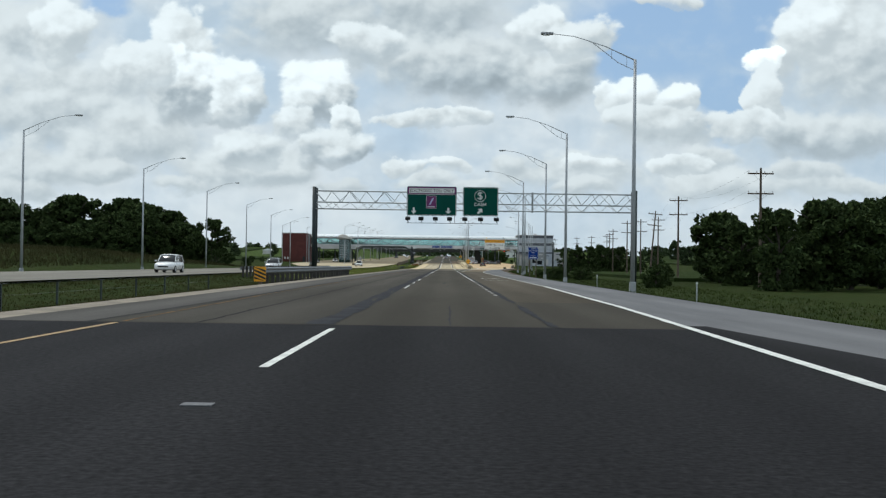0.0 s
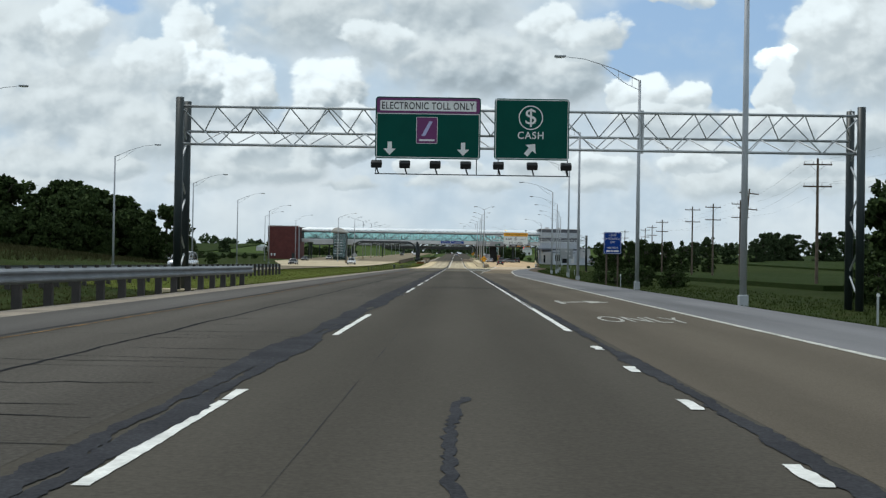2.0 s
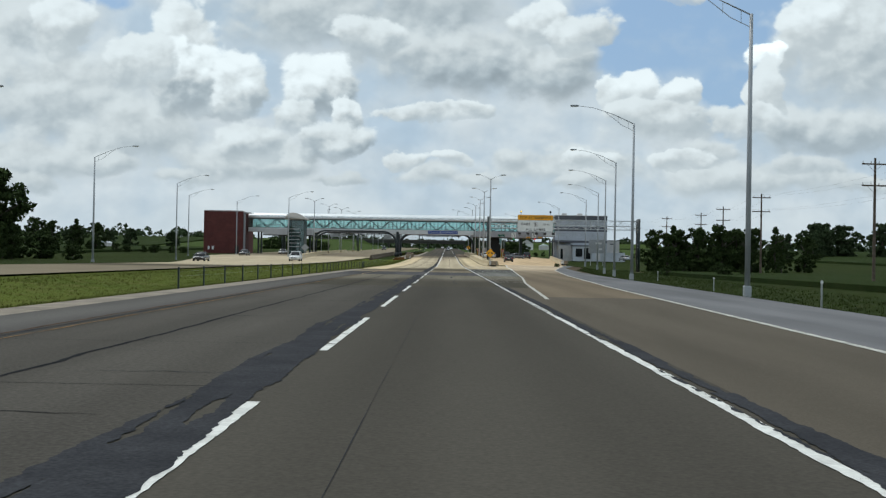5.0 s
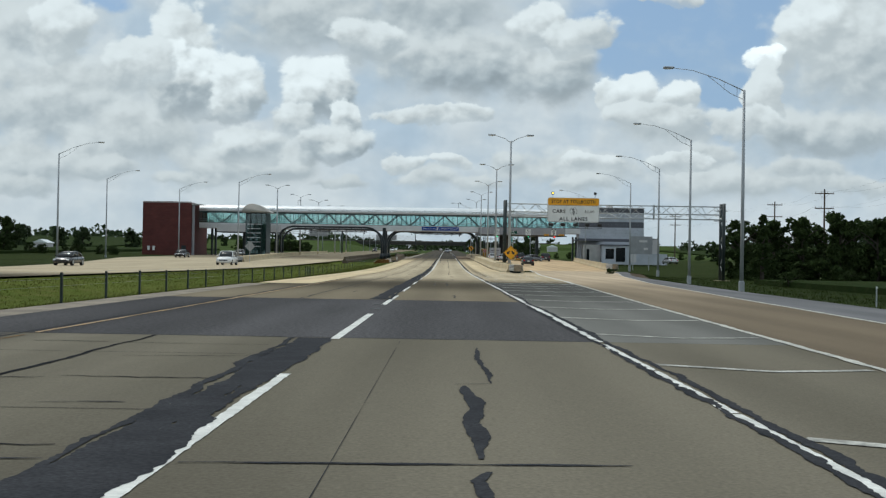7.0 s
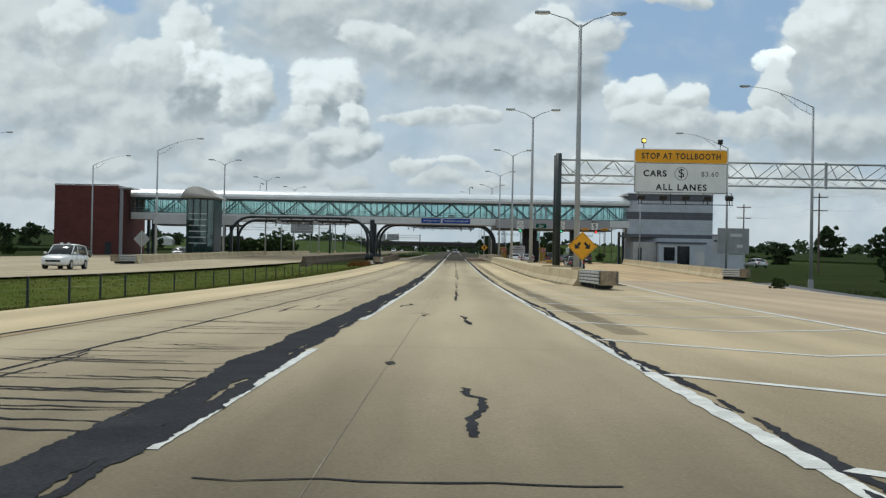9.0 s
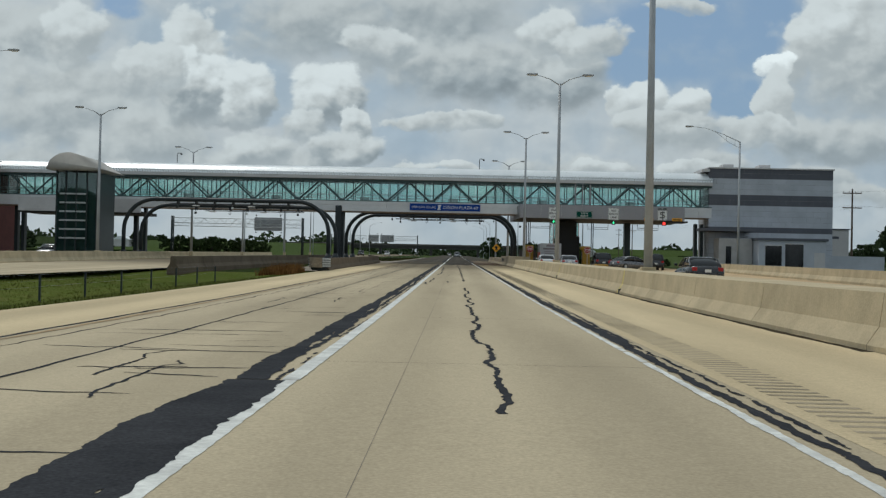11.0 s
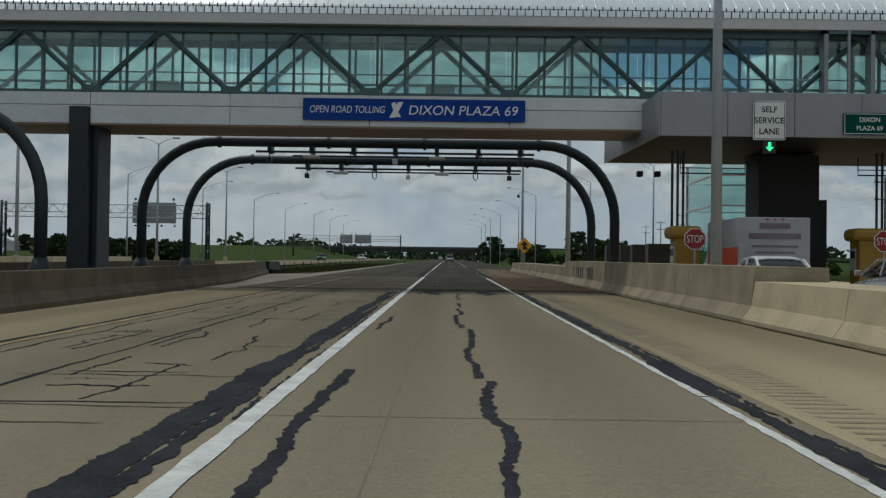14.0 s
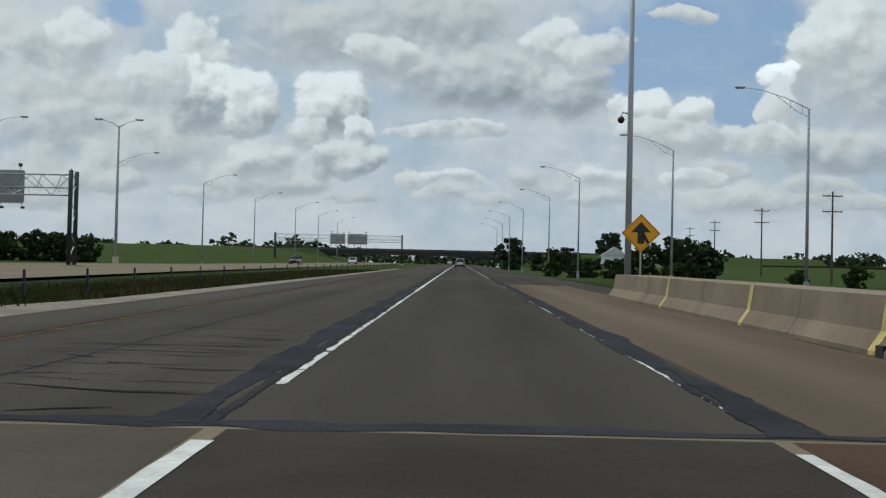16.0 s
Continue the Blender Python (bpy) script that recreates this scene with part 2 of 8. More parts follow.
def glass(name, color, rough=0.03, alpha=0.35):
    """Thin tinted window glass: part see-through, part mirror."""
    m = bpy.data.materials.new(name)
    m.use_nodes = True
    t = m.node_tree
    t.nodes.clear()
    N = Nodes(t)
    tr, gl = N.add("ShaderNodeBsdfTransparent"), N.add("ShaderNodeBsdfGlossy")
    tr.inputs[0].default_value, gl.inputs[0].default_value = (*color, 1), (0.85, 0.92, 0.92, 1)
    gl.inputs["Roughness"].default_value = rough
    fr = N.add("ShaderNodeFresnel")
    fr.inputs[0].default_value = 1.5
    mx = N.add("ShaderNodeMixShader")
    N.put(N.math("ADD", N.math("MULTIPLY", fr.outputs[0], 0.6), alpha, clamp=True), mx.inputs[0])
    t.links.new(tr.outputs[0], mx.inputs[1])
    t.links.new(gl.outputs[0], mx.inputs[2])
    t.links.new(mx.outputs[0], N.add("ShaderNodeOutputMaterial").inputs[0])
    return m


patch_asphalt = mat("patch_asphalt", (0.073, 0.072, 0.075), 0.95, var=0.22, scale=0.25, grain=17, bump=0.6, run=0.12, spec=0.02, fleck=2.6)
asphalt = mat("asphalt", (0.0235, 0.0235, 0.025), 0.95, var=0.20, scale=0.2, grain=17, bump=0.5, run=0.12, spec=0.02, fleck=2.6)
# much darker than the plaza concrete: cloud shade is put into this colour
old_shaded_pavement = mat("old_shaded_pavement", (0.068, 0.063, 0.053), 0.95, var=0.10, scale=0.25, grain=26, bump=0.12, stain=0.3, run=0.12, spec=0.02, fleck=2.0, shade_and_wear=((34, 62, 0.80, 1.0),))
# cloud shade painted in before the plaza, wear as well close to it
concrete_road = mat("concrete_road", (0.42, 0.357, 0.250), 0.95, var=0.11, scale=0.3, grain=35, bump=0.25, stain=0.25, run=0.12, spec=0.04, fleck=1.6, shade_and_wear=((412, 445, 1.0, 0.46), (272, 296, 0.17, 1.0), (255, 270, 2.6, 1.0)))
ramp_road = mat("ramp_road", (0.50, 0.372, 0.23), 0.95, var=0.12, scale=0.3, grain=35, bump=0.25, stain=0.2, run=0.12, spec=0.04)
# its near end carries painted cloud shade that fades out
gore_road = mat("gore_road", (0.45, 0.373, 0.252), 0.95, var=0.14, scale=0.3, grain=35, bump=0.25, stain=0.35, run=0.12, spec=0.04, fleck=1.6, shade_and_wear=((274, 294, 0.24, 1.0),))
shoulder_mat = mat("shoulder_asphalt", (0.145, 0.147, 0.153), 0.95, var=0.16, scale=0.5, grain=40, bump=0.4, stain=0.2, run=0.12, spec=0.04)
tar = mat("tar", (0.035, 0.037, 0.042), 0.9, var=0.14, scale=1.1, grain=34, spec=0.02, tint=(0.045, 0.047, 0.052), fleck=3.0)
dark_tar = mat("dark_tar", (0.017, 0.018, 0.020), 0.9, var=0.15, scale=1.1, grain=30, spec=0.02)
white_paint = mat("white_road_paint", (0.62, 0.63, 0.60), 0.8, var=0.16, scale=2.5, grain=22, stain=0.45, spec=0.1)
aged_paint = mat("aged_road_paint", (0.44, 0.44, 0.40), 0.85, var=0.25, scale=2.5, grain=20, stain=0.5, spec=0.05)
worn_paint = mat("worn_road_paint", (0.36, 0.36, 0.33), 0.85, var=0.45, scale=3.5, grain=18, stain=0.6, spec=0.05)
yellow_paint = mat("yellow_road_paint", (0.30, 0.19, 0.075), 0.7, var=0.2, scale=2.5, grain=25)
gravel_mat = mat("gravel", (0.20, 0.17, 0.13), 0.95, var=0.3, scale=0.8, grain=18, bump=0.6)
barrier_mat = mat("barrier_concrete", (0.48, 0.402, 0.27), 0.9, var=0.14, scale=0.7, grain=25, bump=0.3, stain=0.35, spec=0.1)
# barriers showing their side away from the sun: shade painted in as brown
barrier_shaded_brown = mat("barrier_shaded_brown", (0.140, 0.110, 0.080), 0.9, var=0.18, scale=0.7, grain=25, bump=0.3, stain=0.4, spec=0.1)
galv = mat("galvanised_steel", (0.42, 0.44, 0.45), 0.45, 0.55, var=0.10, scale=1.5, grain=20)
lamp_steel = mat("lamp_steel", (0.36, 0.38, 0.40), 0.55, 0.2, var=0.1, scale=0.8, grain=12)
dark_steel = mat("dark_steel", (0.022, 0.032, 0.034), 0.5, 0.3, var=0.2, scale=1.0, grain=15)
arch_steel = mat("arch_steel", (0.016, 0.023, 0.027), 0.5, 0.1, var=0.2, scale=1.0, grain=15)
rail_steel = mat("rail_steel", (0.17, 0.185, 0.20), 0.55, 0.35, var=0.15, scale=1.5, grain=15)
sign_green = mat("sign_green", (0.003, 0.066, 0.050), 0.6, var=0.06, scale=0.8, grain=12, spec=0.08)
sign_blue = mat("sign_blue", (0.012, 0.050, 0.26), 0.6, var=0.08, scale=0.8, grain=12, spec=0.08)
sign_white = mat("sign_white", (0.72, 0.73, 0.72), 0.5, var=0.06, scale=0.8, grain=12)
sign_yellow = mat("sign_yellow", (0.80, 0.36, 0.006), 0.5, var=0.06, scale=0.8, grain=12)
sign_purple = mat("sign_purple", (0.13, 0.015, 0.11), 0.5, var=0.06)
sign_back = mat("sign_back_aluminium", (0.30, 0.31, 0.32), 0.5, 0.5, var=0.1, scale=1.0, grain=9)
black_mat = mat("black_plastic", (0.012, 0.012, 0.013), 0.5, var=0.2)
red_mat = mat("red_paint", (0.28, 0.012, 0.012), 0.5, var=0.1)
wood = mat("weathered_wood", (0.10, 0.075, 0.055), 0.9, var=0.3, scale=2, grain=12, bump=0.4)
brick_red = mat("red_brick", (0.115, 0.030, 0.026), 0.85, var=0.15, scale=0.5, grain=9, bump=0.3, island=0.15)
mortar = mat("mortar", (0.09, 0.035, 0.03), 0.9, var=0.15)
roof_white = mat("white_roof_panel", (0.72, 0.76, 0.78), 0.32, 0.2, var=0.06, scale=0.5, grain=8)
panel_grey = mat("grey_panel", (0.56, 0.55, 0.55), 0.5, 0.15, var=0.06, scale=0.5, grain=8, island=0.08)
canopy_grey = mat("canopy_grey", (0.29, 0.29, 0.31), 0.45, 0.2, var=0.06, scale=0.5, grain=8, island=0.06)
dirt_mat = mat("foot_dirt", (0.055, 0.045, 0.030), 0.95, var=0.3, scale=2, grain=15, spec=0.02)
fascia_white = mat("fascia_panel", (0.62, 0.625, 0.63), 0.5, 0.1, var=0.06, scale=0.5, grain=8, island=0.08)
panel_tan = mat("soffit_panel", (0.34, 0.25, 0.20), 0.6, var=0.08, scale=0.5, grain=8)
block_grey = mat("grey_block", (0.43, 0.46, 0.51), 0.8, var=0.08, scale=0.5, grain=14, bump=0.2, island=0.06)
block_dark = mat("dark_block_band", (0.10, 0.105, 0.125), 0.8, var=0.1, scale=0.5, grain=14)
truss_paint = mat("truss_paint", (0.060, 0.105, 0.108), 0.45, 0.1, var=0.1, scale=1.0, grain=10)
booth_yellow = mat("booth_yellow", (0.32, 0.18, 0.018), 0.6, var=0.12)
# near black, so that the colour holds the shade under the canopies
soffit_shaded = mat("shaded_soffit", (0.013, 0.012, 0.011), 0.7, var=0.2)
bridge_glass = glass("tinted_glass", (0.78, 0.90, 0.885), 0.02, 0.05)
car_glass = mat("car_glass", (0.012, 0.014, 0.016), 0.08, var=0.1)
rubber = mat("rubber", (0.014, 0.014, 0.014), 0.8, var=0.2)


def grass_material(name, a, b, c, meadow=None):
    m = bpy.data.materials.new(name)
    m.use_nodes = True
    t = m.node_tree
    N = Nodes(t)
    at = N.add("ShaderNodeNewGeometry").outputs["Position"]
    p = t.nodes["Principled BSDF"]
    n1, n2, n3 = N.noise(at, 0.05, 4, 0.6), N.noise(at, 0.9, 5, 0.65), N.noise(at, 9, 3, 0.7)
    col = N.mix(N.ramp(n1.outputs["Fac"], 0.35, 0.65), a, b)
    col = N.mix(N.ramp(n2.outputs["Fac"], 0.45, 0.75), col, c)
    if meadow:  # brighter mown slopes beyond the plaza
        sp = N.add("ShaderNodeSeparateXYZ")
        t.links.new(at, sp.inputs[0])
        col = N.mix(N.ramp(N.math("ADD", sp.outputs[1], N.math("MULTIPLY", n1.outputs["Fac"], 60.0)), 580, 690), col, N.mix(n2.outputs["Fac"], meadow, tuple(c_ * 1.5 for c_ in meadow)))
    col = N.mix(1.0, col, N_rgb(N, N.ramp(n3.outputs["Fac"], 0.2, 0.8, 0.6, 1.35, smooth=False)), "MULTIPLY")
    t.links.new(col, p.inputs["Base Color"])
    p.inputs["Roughness"].default_value = 0.95
    p.inputs["Specular IOR Level"].default_value = 0.02
    bn = N.add("ShaderNodeBump")
    bn.inputs["Strength"].default_value = 0.9
    bn.inputs["Distance"].default_value = 0.15
    t.links.new(n3.outputs["Fac"], bn.inputs["Height"])
    t.links.new(bn.outputs[0], p.inputs["Normal"])
    return m


grass = grass_material("grass", (0.022, 0.036, 0.010), (0.032, 0.048, 0.013), (0.046, 0.046, 0.018), (0.044, 0.066, 0.020))
blade_mat = mat("grass_blades", (0.052, 0.066, 0.018), 0.9, var=0.3, scale=0.3, grain=4, island=0.25, tint=(0.085, 0.076, 0.032), spec=0.03)


def leaf_material(name, a, b):
    m = bpy.data.materials.new(name)
    m.use_nodes = True
    t = m.node_tree
    N = Nodes(t)
    p = t.nodes["Principled BSDF"]
    geo = N.add("ShaderNodeNewGeometry")
    c = N.mix(geo.outputs["Random Per Island"], a, b)
    n = N.noise(geo.outputs["Position"], 0.6, 3, 0.6)
    c = N.mix(1.0, c, N_rgb(N, N.ramp(n.outputs["Fac"], 0.3, 0.7, 0.6, 1.3, smooth=False)), "MULTIPLY")
    t.links.new(c, p.inputs["Base Color"])
    p.inputs["Roughness"].default_value = 0.75
    p.inputs["Specular IOR Level"].default_value = 0.03
    return m


leaf = leaf_material("leaves", (0.028, 0.045, 0.018), (0.050, 0.074, 0.024))
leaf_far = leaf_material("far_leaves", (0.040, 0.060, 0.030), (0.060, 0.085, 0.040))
bark = mat("bark", (0.06, 0.05, 0.04), 0.95, var=0.3, scale=2, grain=10, bump=0.5)


# ---- helpers for meshes ----
def gz(y):
    """Height of the ground along the road: level, then a steady rise through the plaza."""
    u = min(max((y - 300) / 70, 0), 1)
    z = 0.0127 * (35 * u * u + max(min(y, 1000) - 370, 0))
    return z


def thing(name, label, category, group="", at=(0, 0, 0), turn=0.0, kind=""):
    ob = new(name)
    ob.empty_display_size = 0.1
    ob.matrix_basis = pose(*at, 0, 0, turn)
    return tagged(ob, label, category, group, kind)


def part(name, bm, material, parent=None, label="", smooth=False):
    me = bpy.data.meshes.new(name)
    bm.to_mesh(me)
    bm.free()
    me.materials.append(material)
    if smooth:
        for p in me.polygons:
            p.use_smooth = True
    ob = new(name, me)
    if parent is not None:
        ob.parent = parent
    return tagged(ob, label)


def share(name, me, parent, m):
    """Another object on the same mesh."""
    ob = new(name, me)
    ob.parent = parent
    ob.matrix_basis = m
    return ob


def box(bm, x0, x1, y0, y1, z0, z1, bevel=0.0):
    vs = [bm.verts.new(p) for p in ((x0, y0, z0), (x1, y0, z0), (x1, y1, z0), (x0, y1, z0), (x0, y0, z1), (x1, y0, z1), (x1, y1, z1), (x0, y1, z1))]
    fs = [bm.faces.new([vs[i] for i in f]) for f in ((3, 2, 1, 0), (4, 5, 6, 7), (0, 1, 5, 4), (1, 2, 6, 5), (2, 3, 7, 6), (3, 0, 4, 7))]
    if bevel:
        bmesh.ops.bevel(bm, geom=list({e for f in fs for e in f.edges}), offset=bevel, segments=2, affect="EDGES", profile=0.5)
    return bm


def boxed(*a, **k):
    return box(bmesh.new(), *a, **k)


def tube(bm, pts, r, sides=8, cap=True):
    """A round bar through points; r: one radius, or one for each point."""
    pts = [Vector(p) for p in pts]
    rs = r if isinstance(r, (list, tuple)) else [r] * len(pts)
    rings, up = [], None
    for i, p in enumerate(pts):
        a = (pts[min(i + 1, len(pts) - 1)] - pts[max(i - 1, 0)]).normalized()
        side = a.orthogonal() if up is None else (up - a * up.dot(a))
        side.normalize()
        up = side
        other = a.cross(side)
        rings.append([bm.verts.new(p + rs[i] * (math.cos(k * 2 * math.pi / sides) * side + math.sin(k * 2 * math.pi / sides) * other)) for k in range(sides)])
    for r0, r1 in zip(rings, rings[1:]):
        for k in range(sides):
            bm.faces.new((r0[k], r0[(k + 1) % sides], r1[(k + 1) % sides], r1[k]))
    if cap:
        bm.faces.new(rings[0][::-1])
        bm.faces.new(rings[-1])
    return bm


def tubed(*a, **k):
    return tube(bmesh.new(), *a, **k)


def sweep(bm, section, rows):
    """A closed section of (across, up) carried through rows of (x, y, z), y along."""
    rings = [[bm.verts.new((x + a, y, z + b)) for a, b in section] for x, y, z in rows]
    n = len(section)
    for r0, r1 in zip(rings, rings[1:]):
        for k in range(n):
            bm.faces.new((r0[k], r0[(k + 1) % n], r1[(k + 1) % n], r1[k]))
    bm.faces.new(rings[0])
    bm.faces.new(rings[-1][::-1])
    bmesh.ops.recalc_face_normals(bm, faces=bm.faces)
    return bm


def lerp_at(table, y):
    """x at y on a line given by (y, x) stations."""
    for (y0, x0), (y1, x1) in zip(table, table[1:]):
        if y <= y1:
            return x0 + (x1 - x0) * max(min((y - y0) / (y1 - y0), 1), 0)
    return table[-1][1]


def stations(y0, y1, step=10.0):
    """Common cross lines of ground and roads, so that they never cut through each other."""
    ys = {y0, y1}
    y = math.ceil(y0 / step) * step
    while y < y1:
        ys.add(round(y, 3))
        y += step
    return sorted(ys)


def strip(name, left, right, y0, y1, lift, material, parent=None, step=10.0, label=""):
    """A flat band of road between two lines."""
    bm = bmesh.new()
    rows = []
    for y in stations(y0, y1, step):
        xl = left if isinstance(left, (int, float)) else lerp_at(left, y)
        xr = right if isinstance(right, (int, float)) else lerp_at(right, y)
        rows.append((bm.verts.new((xl, y, gz(y) + lift)), bm.verts.new((xr, y, gz(y) + lift))))
    for a, b in zip(rows, rows[1:]):
        bm.faces.new((a[0], a[1], b[1], b[0]))
    return part(name, bm, material, parent, label)


# ---- ground ----
def ground_cross(x, y):
    """How far the ground lies off the road's level."""
    z = -0.10
    if -21.5 < x < -8.0:  # median ditch
        z -= 0.5 * math.sin(math.pi * (x + 21.5) / 13.5) ** 2 * (1 if y < 400 else 0.3)
    edge = lerp_at(SHOULDER_OUT, y)
    if x > edge:
        z -= 0.75 * min((x - edge) / 6, 1)
        if x > 60:
            z += 0.012 * (min(x, 160) - 60)
    if x < -40:
        # grassy rise beyond the far road
        b = max(0.0, 1 - ((y - 178) / 75) ** 2) * max(0.0, 1 - ((x + 68) / 27) ** 2)
        z += 3.0 * b
    if y > 640 and x < -44:
        z += 4.5 * min((y - 640) / 180, 1) * min((-44 - x) / 25, 1)
    if y > 640 and x > 30:
        z += 2.0 * min((y - 640) / 160, 1) * min((x - 30) / 25, 1)
    return z


SHOULDER_OUT = [(-100, 8.2), (140, 8.4), (198, 10.3), (241, 11.7), (262, 12.8), (314, 16.7), (340, 20.6), (470, 27.5), (530, 9.0), (700, 7.5), (1500, 7.5)]
xs = sorted({-3000, -1800, -1000, -600, -400, -250, -160, -120, *range(-100, -36, 6), -40, -38, -36, -30, -24, -21.5, -19, -17, -15, -13, -11, -9.5, -8, -4, 0, 4, *range(8, 32, 2), *range(36, 100, 8), 120, 160, 250, 400, 600, 1000, 1800, 3000})
ys = sorted({*range(-300, -50, 50), *range(-50, 1010, 10), *range(1050, 1500, 50), 1600, 1800, 2200, 2800, 3600, 4600})
gv = [(x, y, gz(y) + ground_cross(x, y)) for y in ys for x in xs]
gf = [(j * len(xs) + i, j * len(xs) + i + 1, (j + 1) * len(xs) + i + 1, (j + 1) * len(xs) + i) for j in range(len(ys) - 1) for i in range(len(xs) - 1)]
gm = bpy.data.meshes.new("ground")
gm.from_pydata(gv, [], gf)
gm.materials.append(grass)
for p in gm.polygons:
    p.use_smooth = True
tagged(new("ground", gm), "mown green grass of the median and the fields beside the road", "ground", kind="structure")

lawn = grass_material("mown_lawn", (0.080, 0.108, 0.020), (0.105, 0.132, 0.026), (0.130, 0.125, 0.040))
bm = bmesh.new()
lawn_x = [-21.0, -19, -17, -15, -13, -11, -9.5, -8.7]
rows = [[bm.verts.new((x, y, gz(y) + ground_cross(x, y) + 0.012)) for x in lawn_x] for y in stations(118, 404)]
for a, b in zip(rows, rows[1:]):
    for i in range(len(lawn_x) - 1):
        bm.faces.new((a[i], a[i + 1], b[i + 1], b[i]))
tagged(part("lawn", bm, lawn, None, "", True), "light yellow-green mown lawn of the median", "lawn", kind="structure")

# ---- roads ----
INNER_LINE = [(170, 2.25), (205, 3.6), (223, 4.64), (237, 5.2), (281, 7.15), (311, 8.2), (330, 9.2), (350, 9.8)]
OUT_LINE = [(-60, 3.4), (10, 4.3), (31, 5.0), (60, 5.45), (163, 5.5), (200, 6.9), (234, 8.7), (250, 9.8), (277, 11.8), (314, 15.8), (335, 18.6), (360, 19.9)]
road = thing("road", "two-lane highway carriageway of patched concrete with tar-sealed joints", "road", kind="structure")
strip("asphalt_stretch", -7.9, 8.3, -60, 20.3, 0.0, asphalt, road, label="dark fresh asphalt")
# first stretches: real wear, with cloud shade painted into their colours
strip("old_stretch", -7.9, OUT_LINE, 20.3, 196, 0.0, old_shaded_pavement, road)
strip("left_lane", -6.1, -2.2, 20.6, 196, 0.0015, mat("old_left_lane", (0.076, 0.071, 0.062), 0.95, var=0.16, scale=0.25, grain=24, bump=0.3, stain=0.3, run=0.12, spec=0.02, fleck=2.0, shade_and_wear=((34, 74, 0.80, 1.0),)), road, label="worn pale left lane")
exit_mat = mat("exit_lane", (0.100, 0.088, 0.070), 0.95, var=0.14, scale=0.25, grain=40, bump=0.3, stain=0.3, run=0.12, spec=0.02, fleck=1.6, shade_and_wear=((36, 66, 0.66, 1.0),))
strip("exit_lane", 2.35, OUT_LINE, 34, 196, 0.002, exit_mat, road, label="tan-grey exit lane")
strip("left_shoulder", -7.9, -6.15, 20.4, 226.4, 0.002, mat("left_shoulder", (0.098, 0.094, 0.088), 0.95, var=0.16, scale=0.3, grain=40, bump=0.3, stain=0.3, run=0.12, spec=0.02, fleck=1.6), road, label="grey paved left shoulder")
# dark to light along its length: a cloud shadow's edge painted in
strip("mid_stretch", -7.9, OUT_LINE, 196, 226.5, 0.0, mat("mid_pavement", (0.146, 0.133, 0.103), 0.95, var=0.14, scale=0.3, grain=35, bump=0.3, stain=0.3, run=0.12, spec=0.03, fleck=1.6, shade_and_wear=((212, 226, 0.45, 1.0),)), road)
strip("asphalt_patch", -7.9, 2.05, 226.5, 242.3, 0.0, patch_asphalt, road, label="dark asphalt patch")
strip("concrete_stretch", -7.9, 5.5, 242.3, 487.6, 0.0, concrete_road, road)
strip("tan_shoulder", 2.45, 5.5, 487.7, 540, 0.002, mat("tan_shoulder", (0.135, 0.105, 0.076), 0.95, var=0.16, scale=0.3, grain=35, bump=0.3, stain=0.3, run=0.12, spec=0.03), road, label="tan concrete shoulder")
# kept dark past the bridge, with cloud shade in the colour
strip("far_stretch", -7.9, 7.4, 487.6, 1500, 0.0, mat("far_pavement", (0.066, 0.060, 0.050), 0.95, var=0.18, scale=0.35, grain=40, bump=0.3, stain=0.3, run=0.12, spec=0.02), road)
# gore in two colours, cloud shade painted into the grey near half
strip("gore", 2.05, INNER_LINE, 226.5, 272, 0.001, mat("shaded_gore", (0.150, 0.151, 0.140), 0.95, var=0.16, scale=0.3, grain=35, bump=0.3, stain=0.3, run=0.12, spec=0.03, shade_and_wear=((240, 264, 1.0, 0.52),)), road, label="grey gore area")
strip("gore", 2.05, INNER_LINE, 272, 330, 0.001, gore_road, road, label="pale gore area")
strip("shoulder", OUT_LINE, SHOULDER_OUT, -60, 345, 0.002, shoulder_mat, road, label="grey asphalt shoulder")
strip("asphalt_edge", [(y_, x_ + 0.1) for y_, x_ in OUT_LINE], [(-60, 6.2), (10, 6.0), (22, 5.1)], -60, 21.5, 0.0045, asphalt, road, label="dark fresh asphalt beside the edge line")
# the ramp's near part is darkened in colour for cloud shade
strip("ramp", INNER_LINE, OUT_LINE, 185, 345, 0.003, mat("ramp_concrete", (0.46, 0.37, 0.262), 0.95, var=0.12, scale=0.3, grain=35, bump=0.25, stain=0.2, run=0.12, spec=0.04, fleck=1.4, shade_and_wear=((240, 312, 0.34, 1.0),)), road, label="tan concrete toll ramp")
strip("plaza", 5.5, [(345, 20.4), (450, 27.4), (520, 24)], 345, 520, -0.06, ramp_road, road, label="tan concrete plaza")
# colour turns darker towards the footbridge, like the lanes beside it
strip("pale_shoulder", 2.46, 5.5, 330, 459.4, 0.002, mat("pale_shoulder", (0.56, 0.46, 0.297), 0.95, var=0.12, scale=0.3, grain=35, bump=0.25, stain=0.25, run=0.12, spec=0.04, fleck=1.4, shade_and_wear=((422, 450, 1.0, 0.42),)), road, label="pale tan concrete shoulder")
strip("pale_shoulder", -8.6, -6.1, 262, 459.4, 0.002, MATS["pale_shoulder"], road, label="pale tan left shoulder")
# worn lane, its colour also lowered to stand for cloud shade
strip("left_lane", -7.9, -1.75, 489.5, 1500, 0.002, mat("left_lane", (0.074, 0.067, 0.056), 0.95, var=0.16, scale=0.3, grain=24, bump=0.3, stain=0.3, run=0.12, spec=0.02, fleck=1.8), road, label="worn grey left lane")
far_road = thing("far_road", "light concrete carriageway of the opposite direction", "road", kind="structure")
